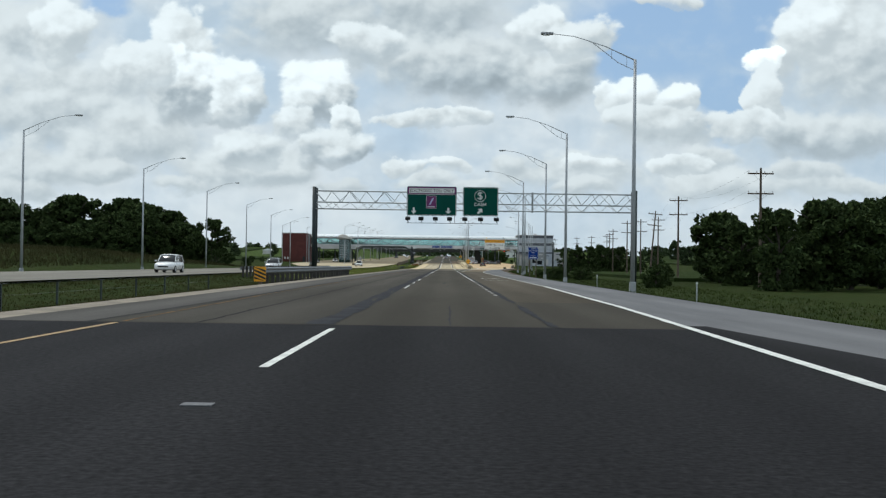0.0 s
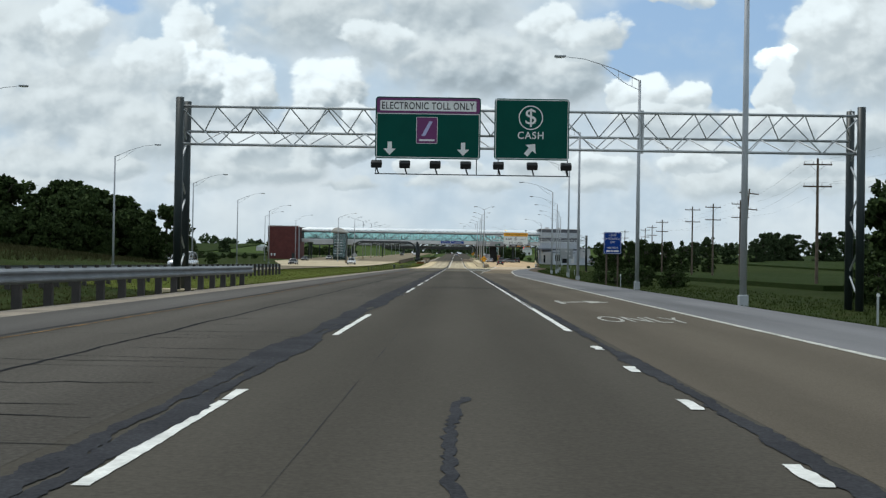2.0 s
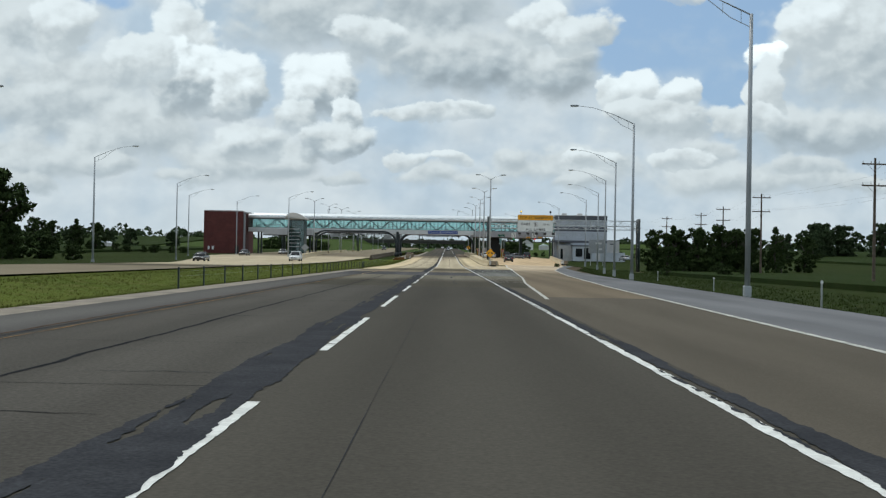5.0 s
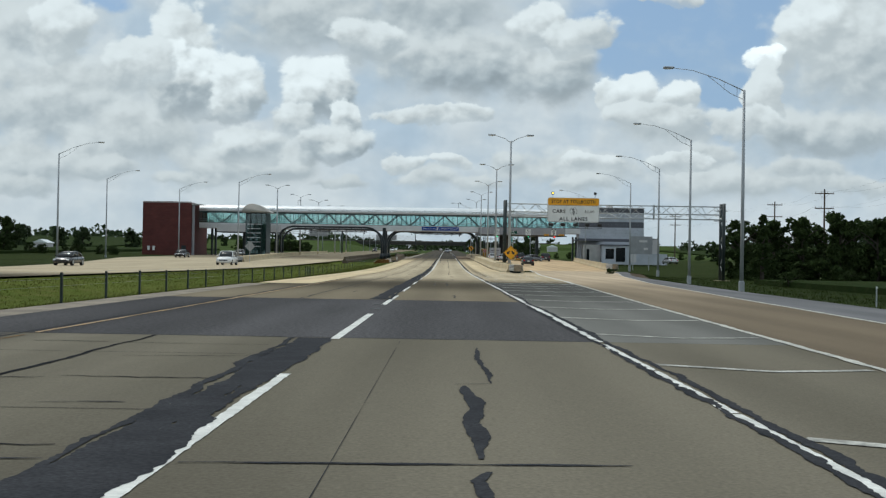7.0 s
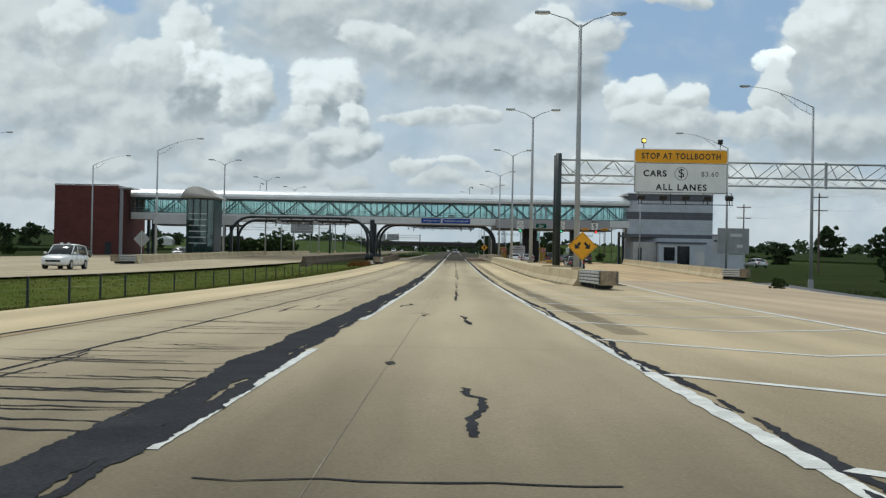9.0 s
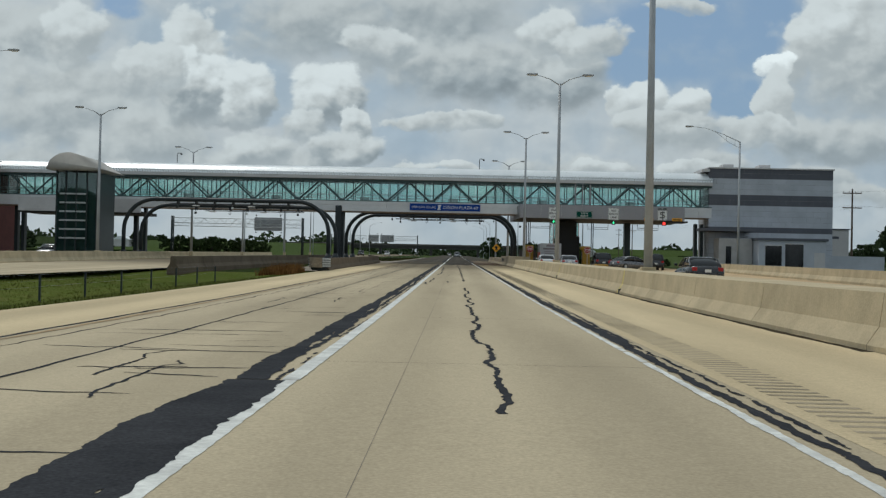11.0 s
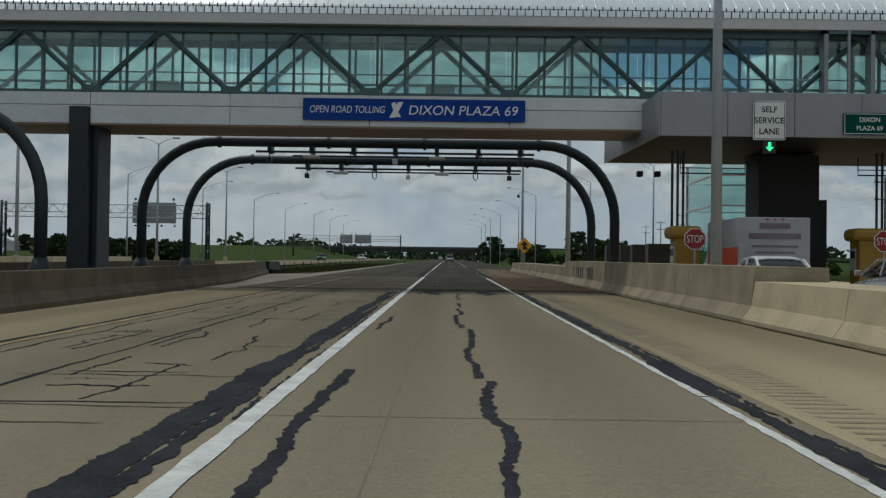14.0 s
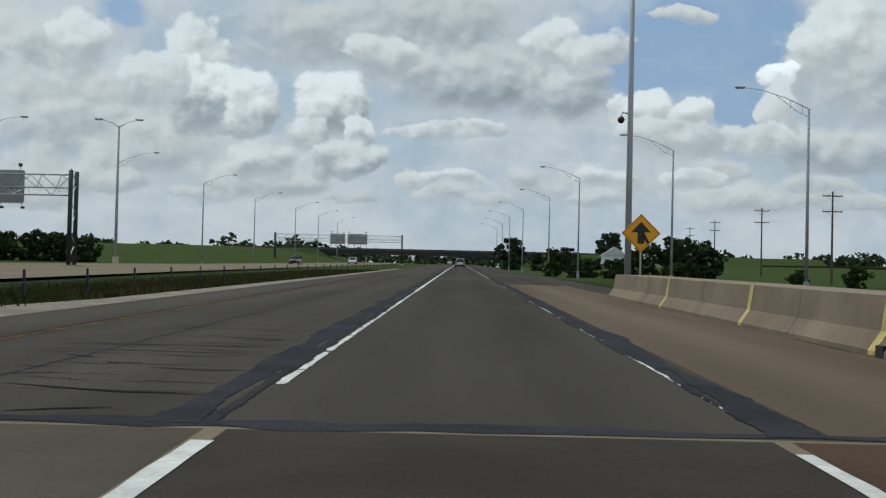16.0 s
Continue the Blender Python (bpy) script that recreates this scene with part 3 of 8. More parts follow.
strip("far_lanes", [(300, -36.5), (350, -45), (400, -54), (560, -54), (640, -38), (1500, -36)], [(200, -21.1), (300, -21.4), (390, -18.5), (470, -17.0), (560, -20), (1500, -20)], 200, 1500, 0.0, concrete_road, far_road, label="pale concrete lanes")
strip("old_lanes", -36.5, [(-60, -20.5), (200, -21.1)], -60, 200, 0.0, mat("far_old_pavement", (0.205, 0.196, 0.172), 0.95, var=0.14, scale=0.3, grain=30, bump=0.3, stain=0.3, run=0.12, spec=0.02, fleck=1.6), far_road, label="worn grey lanes")
rng = random.Random(7)


# ---- road markings, tar and joints ----
def ribbon(name, pts, width, material, parent, lift=0.006, ragged=0.0, label=""):
    """A flat band along points (x, y), as wide as width says (a number, or one for each point)."""
    bm = bmesh.new()
    rows = []
    for i, (x, y) in enumerate(pts):
        a, b = Vector(pts[max(i - 1, 0)]), Vector(pts[min(i + 1, len(pts) - 1)])
        d = (b - a).normalized()
        w = (width[i] if isinstance(width, (list, tuple)) else width) / 2
        l, r = w + rng.uniform(-ragged, ragged), w + rng.uniform(-ragged, ragged)
        p, q = (x - d.y * l, y + d.x * l), (x + d.y * r, y - d.x * r)
        rows.append((bm.verts.new((*p, gz(p[1]) + lift)), bm.verts.new((*q, gz(q[1]) + lift))))
    for a, b in zip(rows, rows[1:]):
        bm.faces.new((a[0], a[1], b[1], b[0]))
    return part(name, bm, material, parent, label)


def along(x, y0, y1, step=1.0):
    n = max(int((y1 - y0) / step), 1)
    return [((x if isinstance(x, (int, float)) else lerp_at(x, y0 + (y1 - y0) * i / n)), y0 + (y1 - y0) * i / n) for i in range(n + 1)]


def wander(x, y0, y1, step, amount, seed, w0, w1):
    """A sealed joint that wanders: points, and a width for each."""
    pts, ws = [], []
    for px, py in along(x, y0, y1, step):
        n = noise.noise(Vector((seed * 7.3, py * 0.55, 0))) + 0.6 * noise.noise(Vector((seed * 3.1, py * 2.1, 4)))
        pts.append((px + amount * n, py))
        ws.append(w0 + (w1 - w0) * (0.5 + 0.5 * noise.noise(Vector((seed, py * 0.25, 9)))) * (0.8 + 0.4 * rng.random()))
    return pts, ws


# tar along the lane joints: strands that part and meet again, so that the pavement shows between them
def n1(seed, y, k=0.0):
    return noise.noise(Vector((seed * 7.31, y, k)))


def tar_strand(x, y0, y1, sway, width, seed, lift, rest=0.62, step=0.05):
    bm, prev, y = bmesh.new(), None, y0
    while y < y1:
        c = x + sway * (n1(seed, y * 0.21) + 0.4 * n1(seed, y * 0.9, 5.0))
        w = width * (rest + 0.8 * n1(seed, y * 0.33, 9.0))
        row = None
        if w > 0.012:
            l = w / 2 + 0.040 * n1(seed, y * 1.9, 1.0) + 0.032 * n1(seed, y * 6.0, 2.0) + 0.020 * n1(seed, y * 19.0, 1.0)
            r = w / 2 + 0.040 * n1(seed, y * 1.9, 3.0) + 0.032 * n1(seed, y * 6.0, 4.0) + 0.020 * n1(seed, y * 19.0, 3.0)
            if l + r > 0.008:
                row = (bm.verts.new((c - l, y, gz(y) + lift)), bm.verts.new((c + r, y, gz(y) + lift)))
        if row and prev:
            bm.faces.new((prev[0], prev[1], row[1], row[0]))
        prev, y = row, y + step
    for v in [v for v in bm.verts if not v.link_faces]:
        bm.verts.remove(v)
    part("tar_joint", bm, tar, road, "dark grey tar-sealed lane joint")


for x, y0, y1, sway, w, s, rest in (
        (-2.00, 20.4, 226.4, 0.10, 0.36, 1, 0.85), (-1.80, 20.4, 226.4, 0.08, 0.24, 2, 0.85), (-2.20, 90.0, 226.4, 0.12, 0.20, 3, 0.45),
        (-1.98, 242.4, 340.0, 0.06, 0.46, 4, 0.95), (-1.72, 242.4, 340.0, 0.06, 0.14, 5, 0.75), (-2.17, 242.4, 340.0, 0.07, 0.10, 6, 0.55),
        (-2.05, 340.0, 458.0, 0.05, 0.26, 7, 0.95), (-1.86, 340.0, 458.0, 0.08, 0.13, 8, 0.80), (-1.73, 340.0, 458.0, 0.04, 0.06, 20, 0.40),
        (-1.98, 487.7, 640.0, 0.08, 0.42, 9, 0.90), (-1.74, 487.7, 640.0, 0.06, 0.16, 10, 0.75)) + (
        (2.22, 20.4, 196.0, 0.06, 0.20, 11, 0.80), (2.08, 84.0, 196.0, 0.08, 0.08, 12, 0.30), (2.27, 108.0, 160.0, 0.04, 0.24, 23, 1.0),
        (2.17, 196.0, 262.0, 0.13, 0.12, 13, 0.75), (1.97, 196.0, 262.0, 0.09, 0.09, 14, 0.70), (2.22, 262.0, 302.0, 0.14, 0.13, 15, 0.80), (2.10, 262.0, 302.0, 0.12, 0.07, 21, 0.60),
        (2.20, 300.0, 345.0, 0.05, 0.12, 22, 0.85), (2.22, 345.0, 459.0, 0.05, 0.21, 16, 0.90), (2.36, 330.0, 459.0, 0.08, 0.08, 17, 0.50),
        (2.27, 487.7, 640.0, 0.08, 0.36, 18, 0.85), (2.07, 487.7, 640.0, 0.08, 0.14, 19, 0.60)):
    tar_strand(x, y0, y1, sway, w, s, 0.0068 + 0.0002 * (s % 5), rest)


def seal(pts, width, seed, step=0.06, filler=None):
    """A crack poured with tar along points (x, y): ragged, thinner at its ends."""
    out, ws = [], []
    for k, ((xa, ya), (xb, yb)) in enumerate(zip(pts, pts[1:])):
        n = max(int(math.hypot(xb - xa, yb - ya) / step), 2)
        for i in range(n + (1 if k == len(pts) - 2 else 0)):
            f = i / n
            px, py = xa + (xb - xa) * f, ya + (yb - ya) * f
            out.append((px + 0.025 * n1(seed, (px + py) * 1.7) + 0.012 * n1(seed, (px + py) * 7.0, 3.0), py + 0.03 * n1(seed, (px - py) * 2.0, 6.0)))
    for i in range(len(out)):
        e = min(1.0, 0.35 + 3.0 * min(i, len(out) - 1 - i) / max(len(out), 1))
        ws.append(max(width * e * (0.85 + 0.8 * n1(seed, i * 0.13, 1.0)), 0.008))
    ribbon("crack_seal", out, ws, filler or tar, road, 0.0062, 0.006)


for k, (w, pts) in enumerate((
        (0.07, ((0.30, 225.0), (0.26, 223.2), (0.33, 221.6), (0.31, 220.75))), (0.03, ((-0.02, 220.62), (0.32, 220.72))),
        (0.11, ((0.06, 220.5), (0.14, 219.0), (0.08, 218.2), (0.13, 217.3), (0.10, 216.75))), (0.11, ((0.14, 216.35), (0.07, 216.1), (0.12, 215.5))),
        (0.05, ((-1.54, 216.49), (0.93, 216.62))), (0.06, ((-3.4, 216.5), (-2.28, 216.55))), (0.045, ((-3.2, 218.9), (-2.5, 219.0))),
        (0.10, ((0.20, 293.3), (0.30, 292.6), (0.27, 291.7))), (0.11, ((0.29, 291.5), (0.33, 290.8), (0.36, 290.0))),
        (0.03, ((-0.78, 294.43), (-0.43, 293.83))), (0.08, ((-0.43, 293.8), (-0.55, 293.4), (-0.51, 292.95))),
        (0.03, ((-1.45, 300.0), (-1.10, 299.8))), (0.08, ((-1.08, 299.8), (-0.98, 299.0), (-1.22, 298.3), (-1.20, 297.5)))) + (
        (0.09, ((-1.42, 395.2), (-1.15, 396.0), (-1.19, 397.2), (-1.08, 398.0), (-1.26, 398.9), (-1.22, 399.8), (-1.00, 400.4), (-1.06, 401.6), (-0.98, 403.5), (-1.06, 406.0), (-1.0, 410.0))),
        (0.12, ((-0.56, 395.2), (-0.53, 395.9), (-0.47, 396.5))), (0.04, ((-0.52, 396.5), (-0.28, 396.6))), (0.02, ((0.05, 400.16), (0.43, 400.23))),
        (0.06, ((2.15, 99.4), (2.55, 99.2), (2.95, 98.75), (2.80, 98.2), (3.05, 97.8), (3.6, 97.3))), (0.04, ((2.2, 98.6), (2.6, 98.9), (2.9, 98.5)))) + (
        (0.05, ((-3.6, 96.6), (-2.3, 96.63))), (0.04, ((-1.5, 96.0), (-1.0, 96.5), (-0.7, 97.6))), (0.12, ((-2.4, 203.0), (-2.7, 205.2), (-2.6, 207.2), (-2.72, 208.3))),
        (0.05, ((-3.6, 201.6), (-2.5, 201.2))), (0.05, ((-3.7, 202.3), (-2.4, 202.1))), (0.04, ((-0.5, 125.6), (0.9, 125.5))), (0.05, ((1.2, 122.4), (1.6, 123.6), (1.4, 124.4))))):
    seal(pts, w, 200 + k)
# crosswise cracks of the worn left lanes
FAR_CRACKS = (
        (0.05, ((-3.94, 489.8), (-3.39, 489.57), (-2.86, 489.39), (-2.38, 489.33), (-2.05, 489.28))), (0.035, ((-4.26, 490.56), (-3.84, 490.72), (-3.19, 490.66))), (0.04, ((-3.08, 491.43), (-2.54, 491.27), (-2.08, 491.33))),
        (0.03, ((-4.45, 491.32), (-3.93, 491.27))), (0.05, ((-4.35, 492.65), (-3.96, 492.39))), (0.03, ((-3.82, 493.91), (-3.23, 493.74), (-2.26, 493.6))),
        (0.025, ((-4.07, 496.31), (-3.23, 496.12))), (0.02, ((-4.22, 493.87), (-3.67, 494.14))), (0.02, ((-2.92, 495.31), (-2.17, 495.35))),
        (0.05, ((-3.26, 488.08), (-2.93, 488.26), (-2.56, 488.4))))
NEAR_CRACKS = (
        (0.03, ((-4.28, 115.4), (-3.96, 115.66), (-3.4, 115.36))), (0.03, ((-4.46, 115.99), (-3.94, 116.2), (-3.14, 116.13))), (0.1, ((-4.37, 116.12), (-4.13, 115.84))),
        (0.02, ((-3.76, 114.3), (-3.37, 114.52))), (0.03, ((-3.64, 113.77), (-3.42, 113.87))), (0.015, ((-2.52, 112.54), (-2.14, 112.46))),
        (0.04, ((-2.5, 110.87), (-2.26, 111.02))), (0.02, ((-3.76, 121.51), (-3.19, 121.55))), (0.02, ((-3.92, 123.09), (-3.37, 123.55))),
        (0.02, ((-4.15, 125.16), (-3.46, 125.21))), (0.03, ((-4.39, 118.77), (-3.69, 117.74))))
for k, (w, pts) in enumerate(FAR_CRACKS + NEAR_CRACKS):
    seal(pts, w * 1.3, 320 + k, filler=dark_tar)
# the faint seal down the middle of the lane, and the rusty joint along the left shoulder
seal(((0.34, 20.4), (0.33, 22.9), (0.36, 26.0), (0.35, 30.5)), 0.045, 360)
rust = mat("rusty_joint", (0.075, 0.046, 0.030), 0.95, var=0.35, scale=1.5, grain=20, spec=0.02)
for k, (x, y0, y1) in enumerate(((-6.22, 100, 196), (-6.0, 490, 640))):
    pts, ws = wander(x, y0, y1, 0.35, 0.04, 371 + k, 0.03, 0.10)
    ribbon("joint", pts, ws, rust, road, 0.0058, 0.01, "rusty brown joint")
# wheel-path oil darkening and the central crack
def jagged(x, y0, y1, seed, w0, w1, jump=0.10, step=0.10):
    """A crack seal that runs on and steps aside now and then."""
    r = random.Random(seed)
    pts, ws, off, goal, y = [], [], 0.0, 0.0, y0
    while y < y1:
        if r.random() < 0.10:
            goal = r.uniform(-jump, jump)
        off += (goal - off) * 0.35
        pts.append((x + off + 0.02 * r.uniform(-1, 1), y))
        ws.append(w0 + (w1 - w0) * (0.5 + 0.5 * noise.noise(Vector((seed, y * 0.6, 2)))))
        y += step * r.uniform(0.6, 1.5)
    return pts, ws


for x, y0, y1, s, w0, w1 in ((0.32, 57, 59.5, 11, 0.02, 0.05), (0.24, 65.0, 69.5, 39, 0.03, 0.13), (0.25, 200.8, 209, 12, 0.02, 0.06), (0.17, 244.6, 247.6, 14, 0.03, 0.07), (0.20, 276.9, 279.8, 16, 0.03, 0.09), (0.12, 303, 312, 18, 0.04, 0.10), (0.16, 312.3, 316, 46, 0.03, 0.08), (0.20, 318, 330, 47, 0.02, 0.06), (0.24, 338, 372, 27, 0.03, 0.10), (0.25, 381.9, 385.6, 19, 0.06, 0.13), (0.30, 386.2, 387.4, 28, 0.06, 0.10), (0.24, 388, 389, 29, 0.05, 0.09)) + ((0.22, 390.5, 406, 20, 0.04, 0.10), (0.23, 406.2, 419, 40, 0.04, 0.11), (0.17, 419.3, 431, 21, 0.05, 0.14), (0.13, 431.2, 439, 41, 0.05, 0.12), (0.06, 439.2, 446.5, 42, 0.05, 0.12), (0.08, 447.3, 449.5, 43, 0.05, 0.1), (0.10, 452, 458, 44, 0.03, 0.08), (-1.30, 376, 381.4, 30, 0.04, 0.09), (-1.28, 381.9, 388, 22, 0.04, 0.10), (-1.12, 410, 424.5, 24, 0.05, 0.13), (-1.2, 424.5, 432, 36, 0.06, 0.17), (-1.32, 438.6, 442.6, 45, 0.04, 0.11), (-0.47, 379.4, 381.6, 37, 0.05, 0.10)):
    pts, ws = jagged(x, y0, y1, s, w0, w1)
    ribbon("crack_seal", pts, ws, tar, road, 0.005, 0.012)
# left lane: long joint and short crosswise cracks
pts, ws = wander(-4.15, 20.4, 226.4, 0.2, 0.06, 31, 0.03, 0.09)
ribbon("crack_seal", pts, ws, dark_tar, road, 0.005, 0.01)
pts, ws = wander(-4.15, 242.4, 640, 0.35, 0.05, 32, 0.02, 0.075)
ribbon("crack_seal", pts, ws, tar, road, 0.005, 0.01)
pts, ws = wander(-5.45, 300, 458, 0.35, 0.10, 33, 0.01, 0.055)
ribbon("crack_seal", pts, ws, tar, road, 0.005, 0.01)
for k in range(540):
    y = rng.uniform(490, 570) if k >= 440 else rng.uniform(40, 226) if k >= 360 else rng.uniform(256, 330) if k >= 300 else rng.uniform(258, 458) if k < 235 else rng.uniform(60, 226) if k < 262 else rng.uniform(492, 560)
    x0 = rng.uniform(-5.6, -2.9)
    x1 = min(x0 + rng.uniform(0.4, 2.8), -2.15)
    n = 14
    tilt = rng.choice((0, 0, 0, 0.25, -0.2))
    pts = [(x0 + (x1 - x0) * i / n, y + tilt * i / n + 0.12 * noise.noise(Vector((k * 5.0, i * 0.35, 1))) + 0.02 * rng.random()) for i in range(n + 1)]
    w = rng.uniform(0.018, 0.055) if k < 235 or 300 <= k < 360 else rng.uniform(0.012, 0.034) if k >= 440 else rng.uniform(0.014, 0.036) if k >= 360 else rng.uniform(0.02, 0.045) if y > 490 else rng.uniform(0.008, 0.022)
    ribbon("crack_seal", pts, [w * (0.5 + 0.7 * math.sin(math.pi * (i + 0.3) / (n + 0.6))) for i in range(n + 1)], dark_tar if k >= 360 else tar, road, 0.0055, 0.006)
for k in range(54):
    y = rng.uniform(248, 456) if k < 26 else rng.uniform(384, 456)
    x0 = rng.uniform(-5.2, -2.8)
    pts, ws = jagged(x0, y, y + rng.uniform(1.0, 4.0), 100 + k, 0.015, 0.05, 0.16)
    ribbon("crack_seal", pts, ws, tar, road, 0.0052, 0.008)
for k, y in enumerate((275.4,)):
    x0, x1 = -1.2, 0.9
    pts = [(x0 + (x1 - x0) * i / 10, y + 0.10 * noise.noise(Vector((k * 3.0, i * 0.5, 2)))) for i in range(11)]
    ribbon("crack_seal", pts, 0.035, tar, road, 0.0055, 0.008)
def stain(cx, cy, length, width, seed):
    """An oil blot drawn out along the lane, with a ragged rim and a few spots round it."""
    n = 90
    for dx, k0, k1, kw in ((0.0, 0.0, 1.0, 1.0), (0.28, 0.15, 0.5, 0.35), (-0.30, 0.45, 0.85, 0.40)):
        pts, ws = [], []
        for i in range(n + 1):
            f = i / n
            y = cy - length / 2 + length * (k0 + (k1 - k0) * f)
            pts.append((cx + dx * width + 0.14 * width * n1(seed, y * 0.8 + dx), y))
            ws.append(max(width * kw * (math.sin(math.pi * (i + 0.5) / (n + 1)) ** 0.6) * (0.72 + 0.55 * n1(seed, y * 1.6, dx) + 0.30 * n1(seed, y * 5.0, 7.0 + dx)), 0.01))
        ribbon("oil_stain", pts, ws, oil_mat, road, 0.0030 + 0.0004 * k0, 0.012, "dark oil stain")


oil_mat = mat("oil_stain", (0.050, 0.047, 0.043), 0.9, var=0.35, scale=3, grain=20, spec=0.03, tint=(0.085, 0.080, 0.070))
for args in ((-0.72, 458.4, 3.6, 0.75, 3), (-0.55, 456.3, 1.3, 0.55, 4), (1.05, 458.0, 4.6, 0.60, 5), (-1.1, 457.4, 1.6, 0.20, 6), (-0.05, 264.5, 7.5, 0.16, 9), (-0.62, 264.0, 6.0, 0.13, 10), (0.42, 503.0, 9.0, 0.12, 11), (-0.6, 282.0, 0.5, 0.14, 7), (-0.45, 305.8, 0.5, 0.12, 8)):
    stain(*args)
for y, x0, x1, w in ((487.75, -7.8, 5.4, 0.42), (460.2, -6, 2, 0.10), (466.0, -7, 2.2, 0.05), (20.3, -7.8, 5, 0.05), (242.3, -7.8, 2, 0.05), (226.5, -7.8, 2, 0.05)):
    ribbon("cross_joint", [(x0 + (x1 - x0) * i / 30, y + rng.uniform(-0.02, 0.02) * (4 if y > 488 else 1)) for i in range(31)], [w * rng.uniform(0.5, 1.2) for i in range(31)], tar, road, 0.0045, w * 0.2, "dark sealed cross joint")
# stained stretch under and after the bridge; shade is painted in with the stains
dark_stretch = mat("oily_shaded_pavement", (0.052, 0.046, 0.038), 0.9, var=0.25, scale=0.4, grain=35, bump=0.25, stain=0.45, spec=0.04)
strip("stained_stretch", -1.55, 1.98, 459.5, 487.5, 0.002, dark_stretch, road, label="pavement darkened by oil and painted shade")
strip("worn_stretch", -7.9, -1.70, 461.0, 487.5, 0.002, mat("worn_shaded_pavement", (0.088, 0.076, 0.058), 0.9, var=0.2, scale=0.4, grain=35, bump=0.25, stain=0.35, spec=0.04), road)
strip("stained_shoulder", 2.1, 5.5, 460.0, 487.5, 0.002, mat("rusty_shaded_pavement", (0.082, 0.055, 0.036), 0.9, var=0.2, scale=0.4, grain=35, bump=0.25, stain=0.3, spec=0.04), road)
# short pale scuffs on the oily stretch
for x, y in ((-0.78, 472.4), (-0.85, 476.5), (-0.7, 481), (-0.95, 468.8)):
    ribbon("scuff", [(x, y), (x + 0.10, y + 0.7), (x + 0.16, y + 1.5)], 0.014, worn_paint, road, 0.006, 0.003)
for x, y in ((0.95, 473.6), (0.9, 479), (1.1, 469.5)):
    ribbon("scuff", [(x + 0.12, y), (x + 0.07, y + 0.7), (x, y + 1.5)], 0.012, worn_paint, road, 0.006, 0.003)
# white and yellow lines
def worn_line(name, x, y0, y1, width, wear, label=""):
    """A painted line in flakes: wear 0 is whole, 1 nearly gone."""
    y = y0
    while y < y1 - 0.05:
        e = y1 if wear == 0 else min(y + rng.uniform(0.5, 4.0) * (1.1 - wear), y1)
        if e > y + 0.05:
            pts = along(x, y, e, 0.1 if wear else 0.5)
            ws = [width * (1 - wear * (0.35 + 0.5 * noise.noise(Vector((x, py * 1.1, 5))) + 0.15 * noise.noise(Vector((x, py * 5.0, 8))))) for px, py in pts]
            pts = [(px + (width - w) * 0.3, py) for (px, py), w in zip(pts, ws)]
            ribbon(name, pts, ws, white_paint, road, 0.0056, 0.003 + 0.008 * wear, label)
        y = e + (rng.uniform(0.03, 0.25) * wear if rng.random() < 0.3 else 0.002)


for k in range(-8, 19):
    y = 64.5 + 12.5 * k
    if 10 < y < 288 and k not in (-3, -2, 2):
        whole = y < 20 or 226 < y < 243
        worn_line("lane_dash", -1.63, y + (1.0 if k in (0,) else -2.6 if k == -4 else -0.8 if k > 2 else 0), min(y + (5.2 if k == 0 else 6.8 if y > 30 else 4.6), 290.8), 0.105 if y < 20 else 0.13 if whole else 0.105 if k < 1 else 0.115 if k < 3 or y > 248 else 0.13, 0.0 if whole else 0.42, "worn white lane dash")
worn_line("lane_line", -1.62, 291, 340, 0.15, 0.3, "worn white lane line")
ribbon("lane_line", along(-1.61, 340, 459, 0.25), 0.165, white_paint, road, 0.008, 0.008, "solid white lane line")
ribbon("lane_line", along(-1.60, 459, 487, 0.5), 0.15, white_paint, road, 0.008, 0.01, "solid white lane line")
worn_line("lane_dash", -1.63, 490.2, 522, 0.10, 0.9, "worn white lane line")
ribbon("lane_line", along(-1.62, 522, 900, 2), 0.13, white_paint, road, 0.008, 0.01)
for k in range(12):
    y = 41.4 + 3.05 * k
    ribbon("lane_dash", along(2.05, y, y + 0.66, 0.12), 0.115, white_paint, road, 0.008, 0.02, "short white dotted line")
worn_line("edge_line", 2.04, 79, 226, 0.13, 0.5, "worn white edge line")
worn_line("edge_line", 2.06, 226.5, 276, 0.15, 0.6)
ribbon("edge_line", along(2.05, 276.0, 281.5, 0.2), 0.16, white_paint, road, 0.008, 0.02)
worn_line("edge_line", 2.05, 281.6, 288.6, 0.14, 0.35)
worn_line("edge_line", 2.06, 288.7, 330, 0.14, 0.25)
worn_line("edge_line", 2.04, 330, 459, 0.10, 0.5)
ribbon("edge_line", along(2.03, 459, 487, 0.5), 0.12, white_paint, road, 0.008, 0.01)
worn_line("edge_line", 2.05, 489, 560, 0.06, 0.7)
ribbon("edge_line", along(2.05, 560, 900, 2), 0.06, white_paint, road, 0.008, 0.02)
ribbon("edge_line", along(OUT_LINE, -55, 60, 0.5), 0.165, white_paint, road, 0.009, 0.010, "white edge line")
ribbon("edge_line", along(OUT_LINE, 60, 350, 0.5), 0.13, aged_paint, road, 0.009, 0.010, "white edge line")
ribbon("gore_line", along(INNER_LINE, 272, 345, 0.4), 0.16, white_paint, road, 0.010, 0.02, "white gore line")
ribbon("gore_line", along(INNER_LINE, 183, 272, 0.4), 0.12, aged_paint, road, 0.010, 0.02, "white gore line")
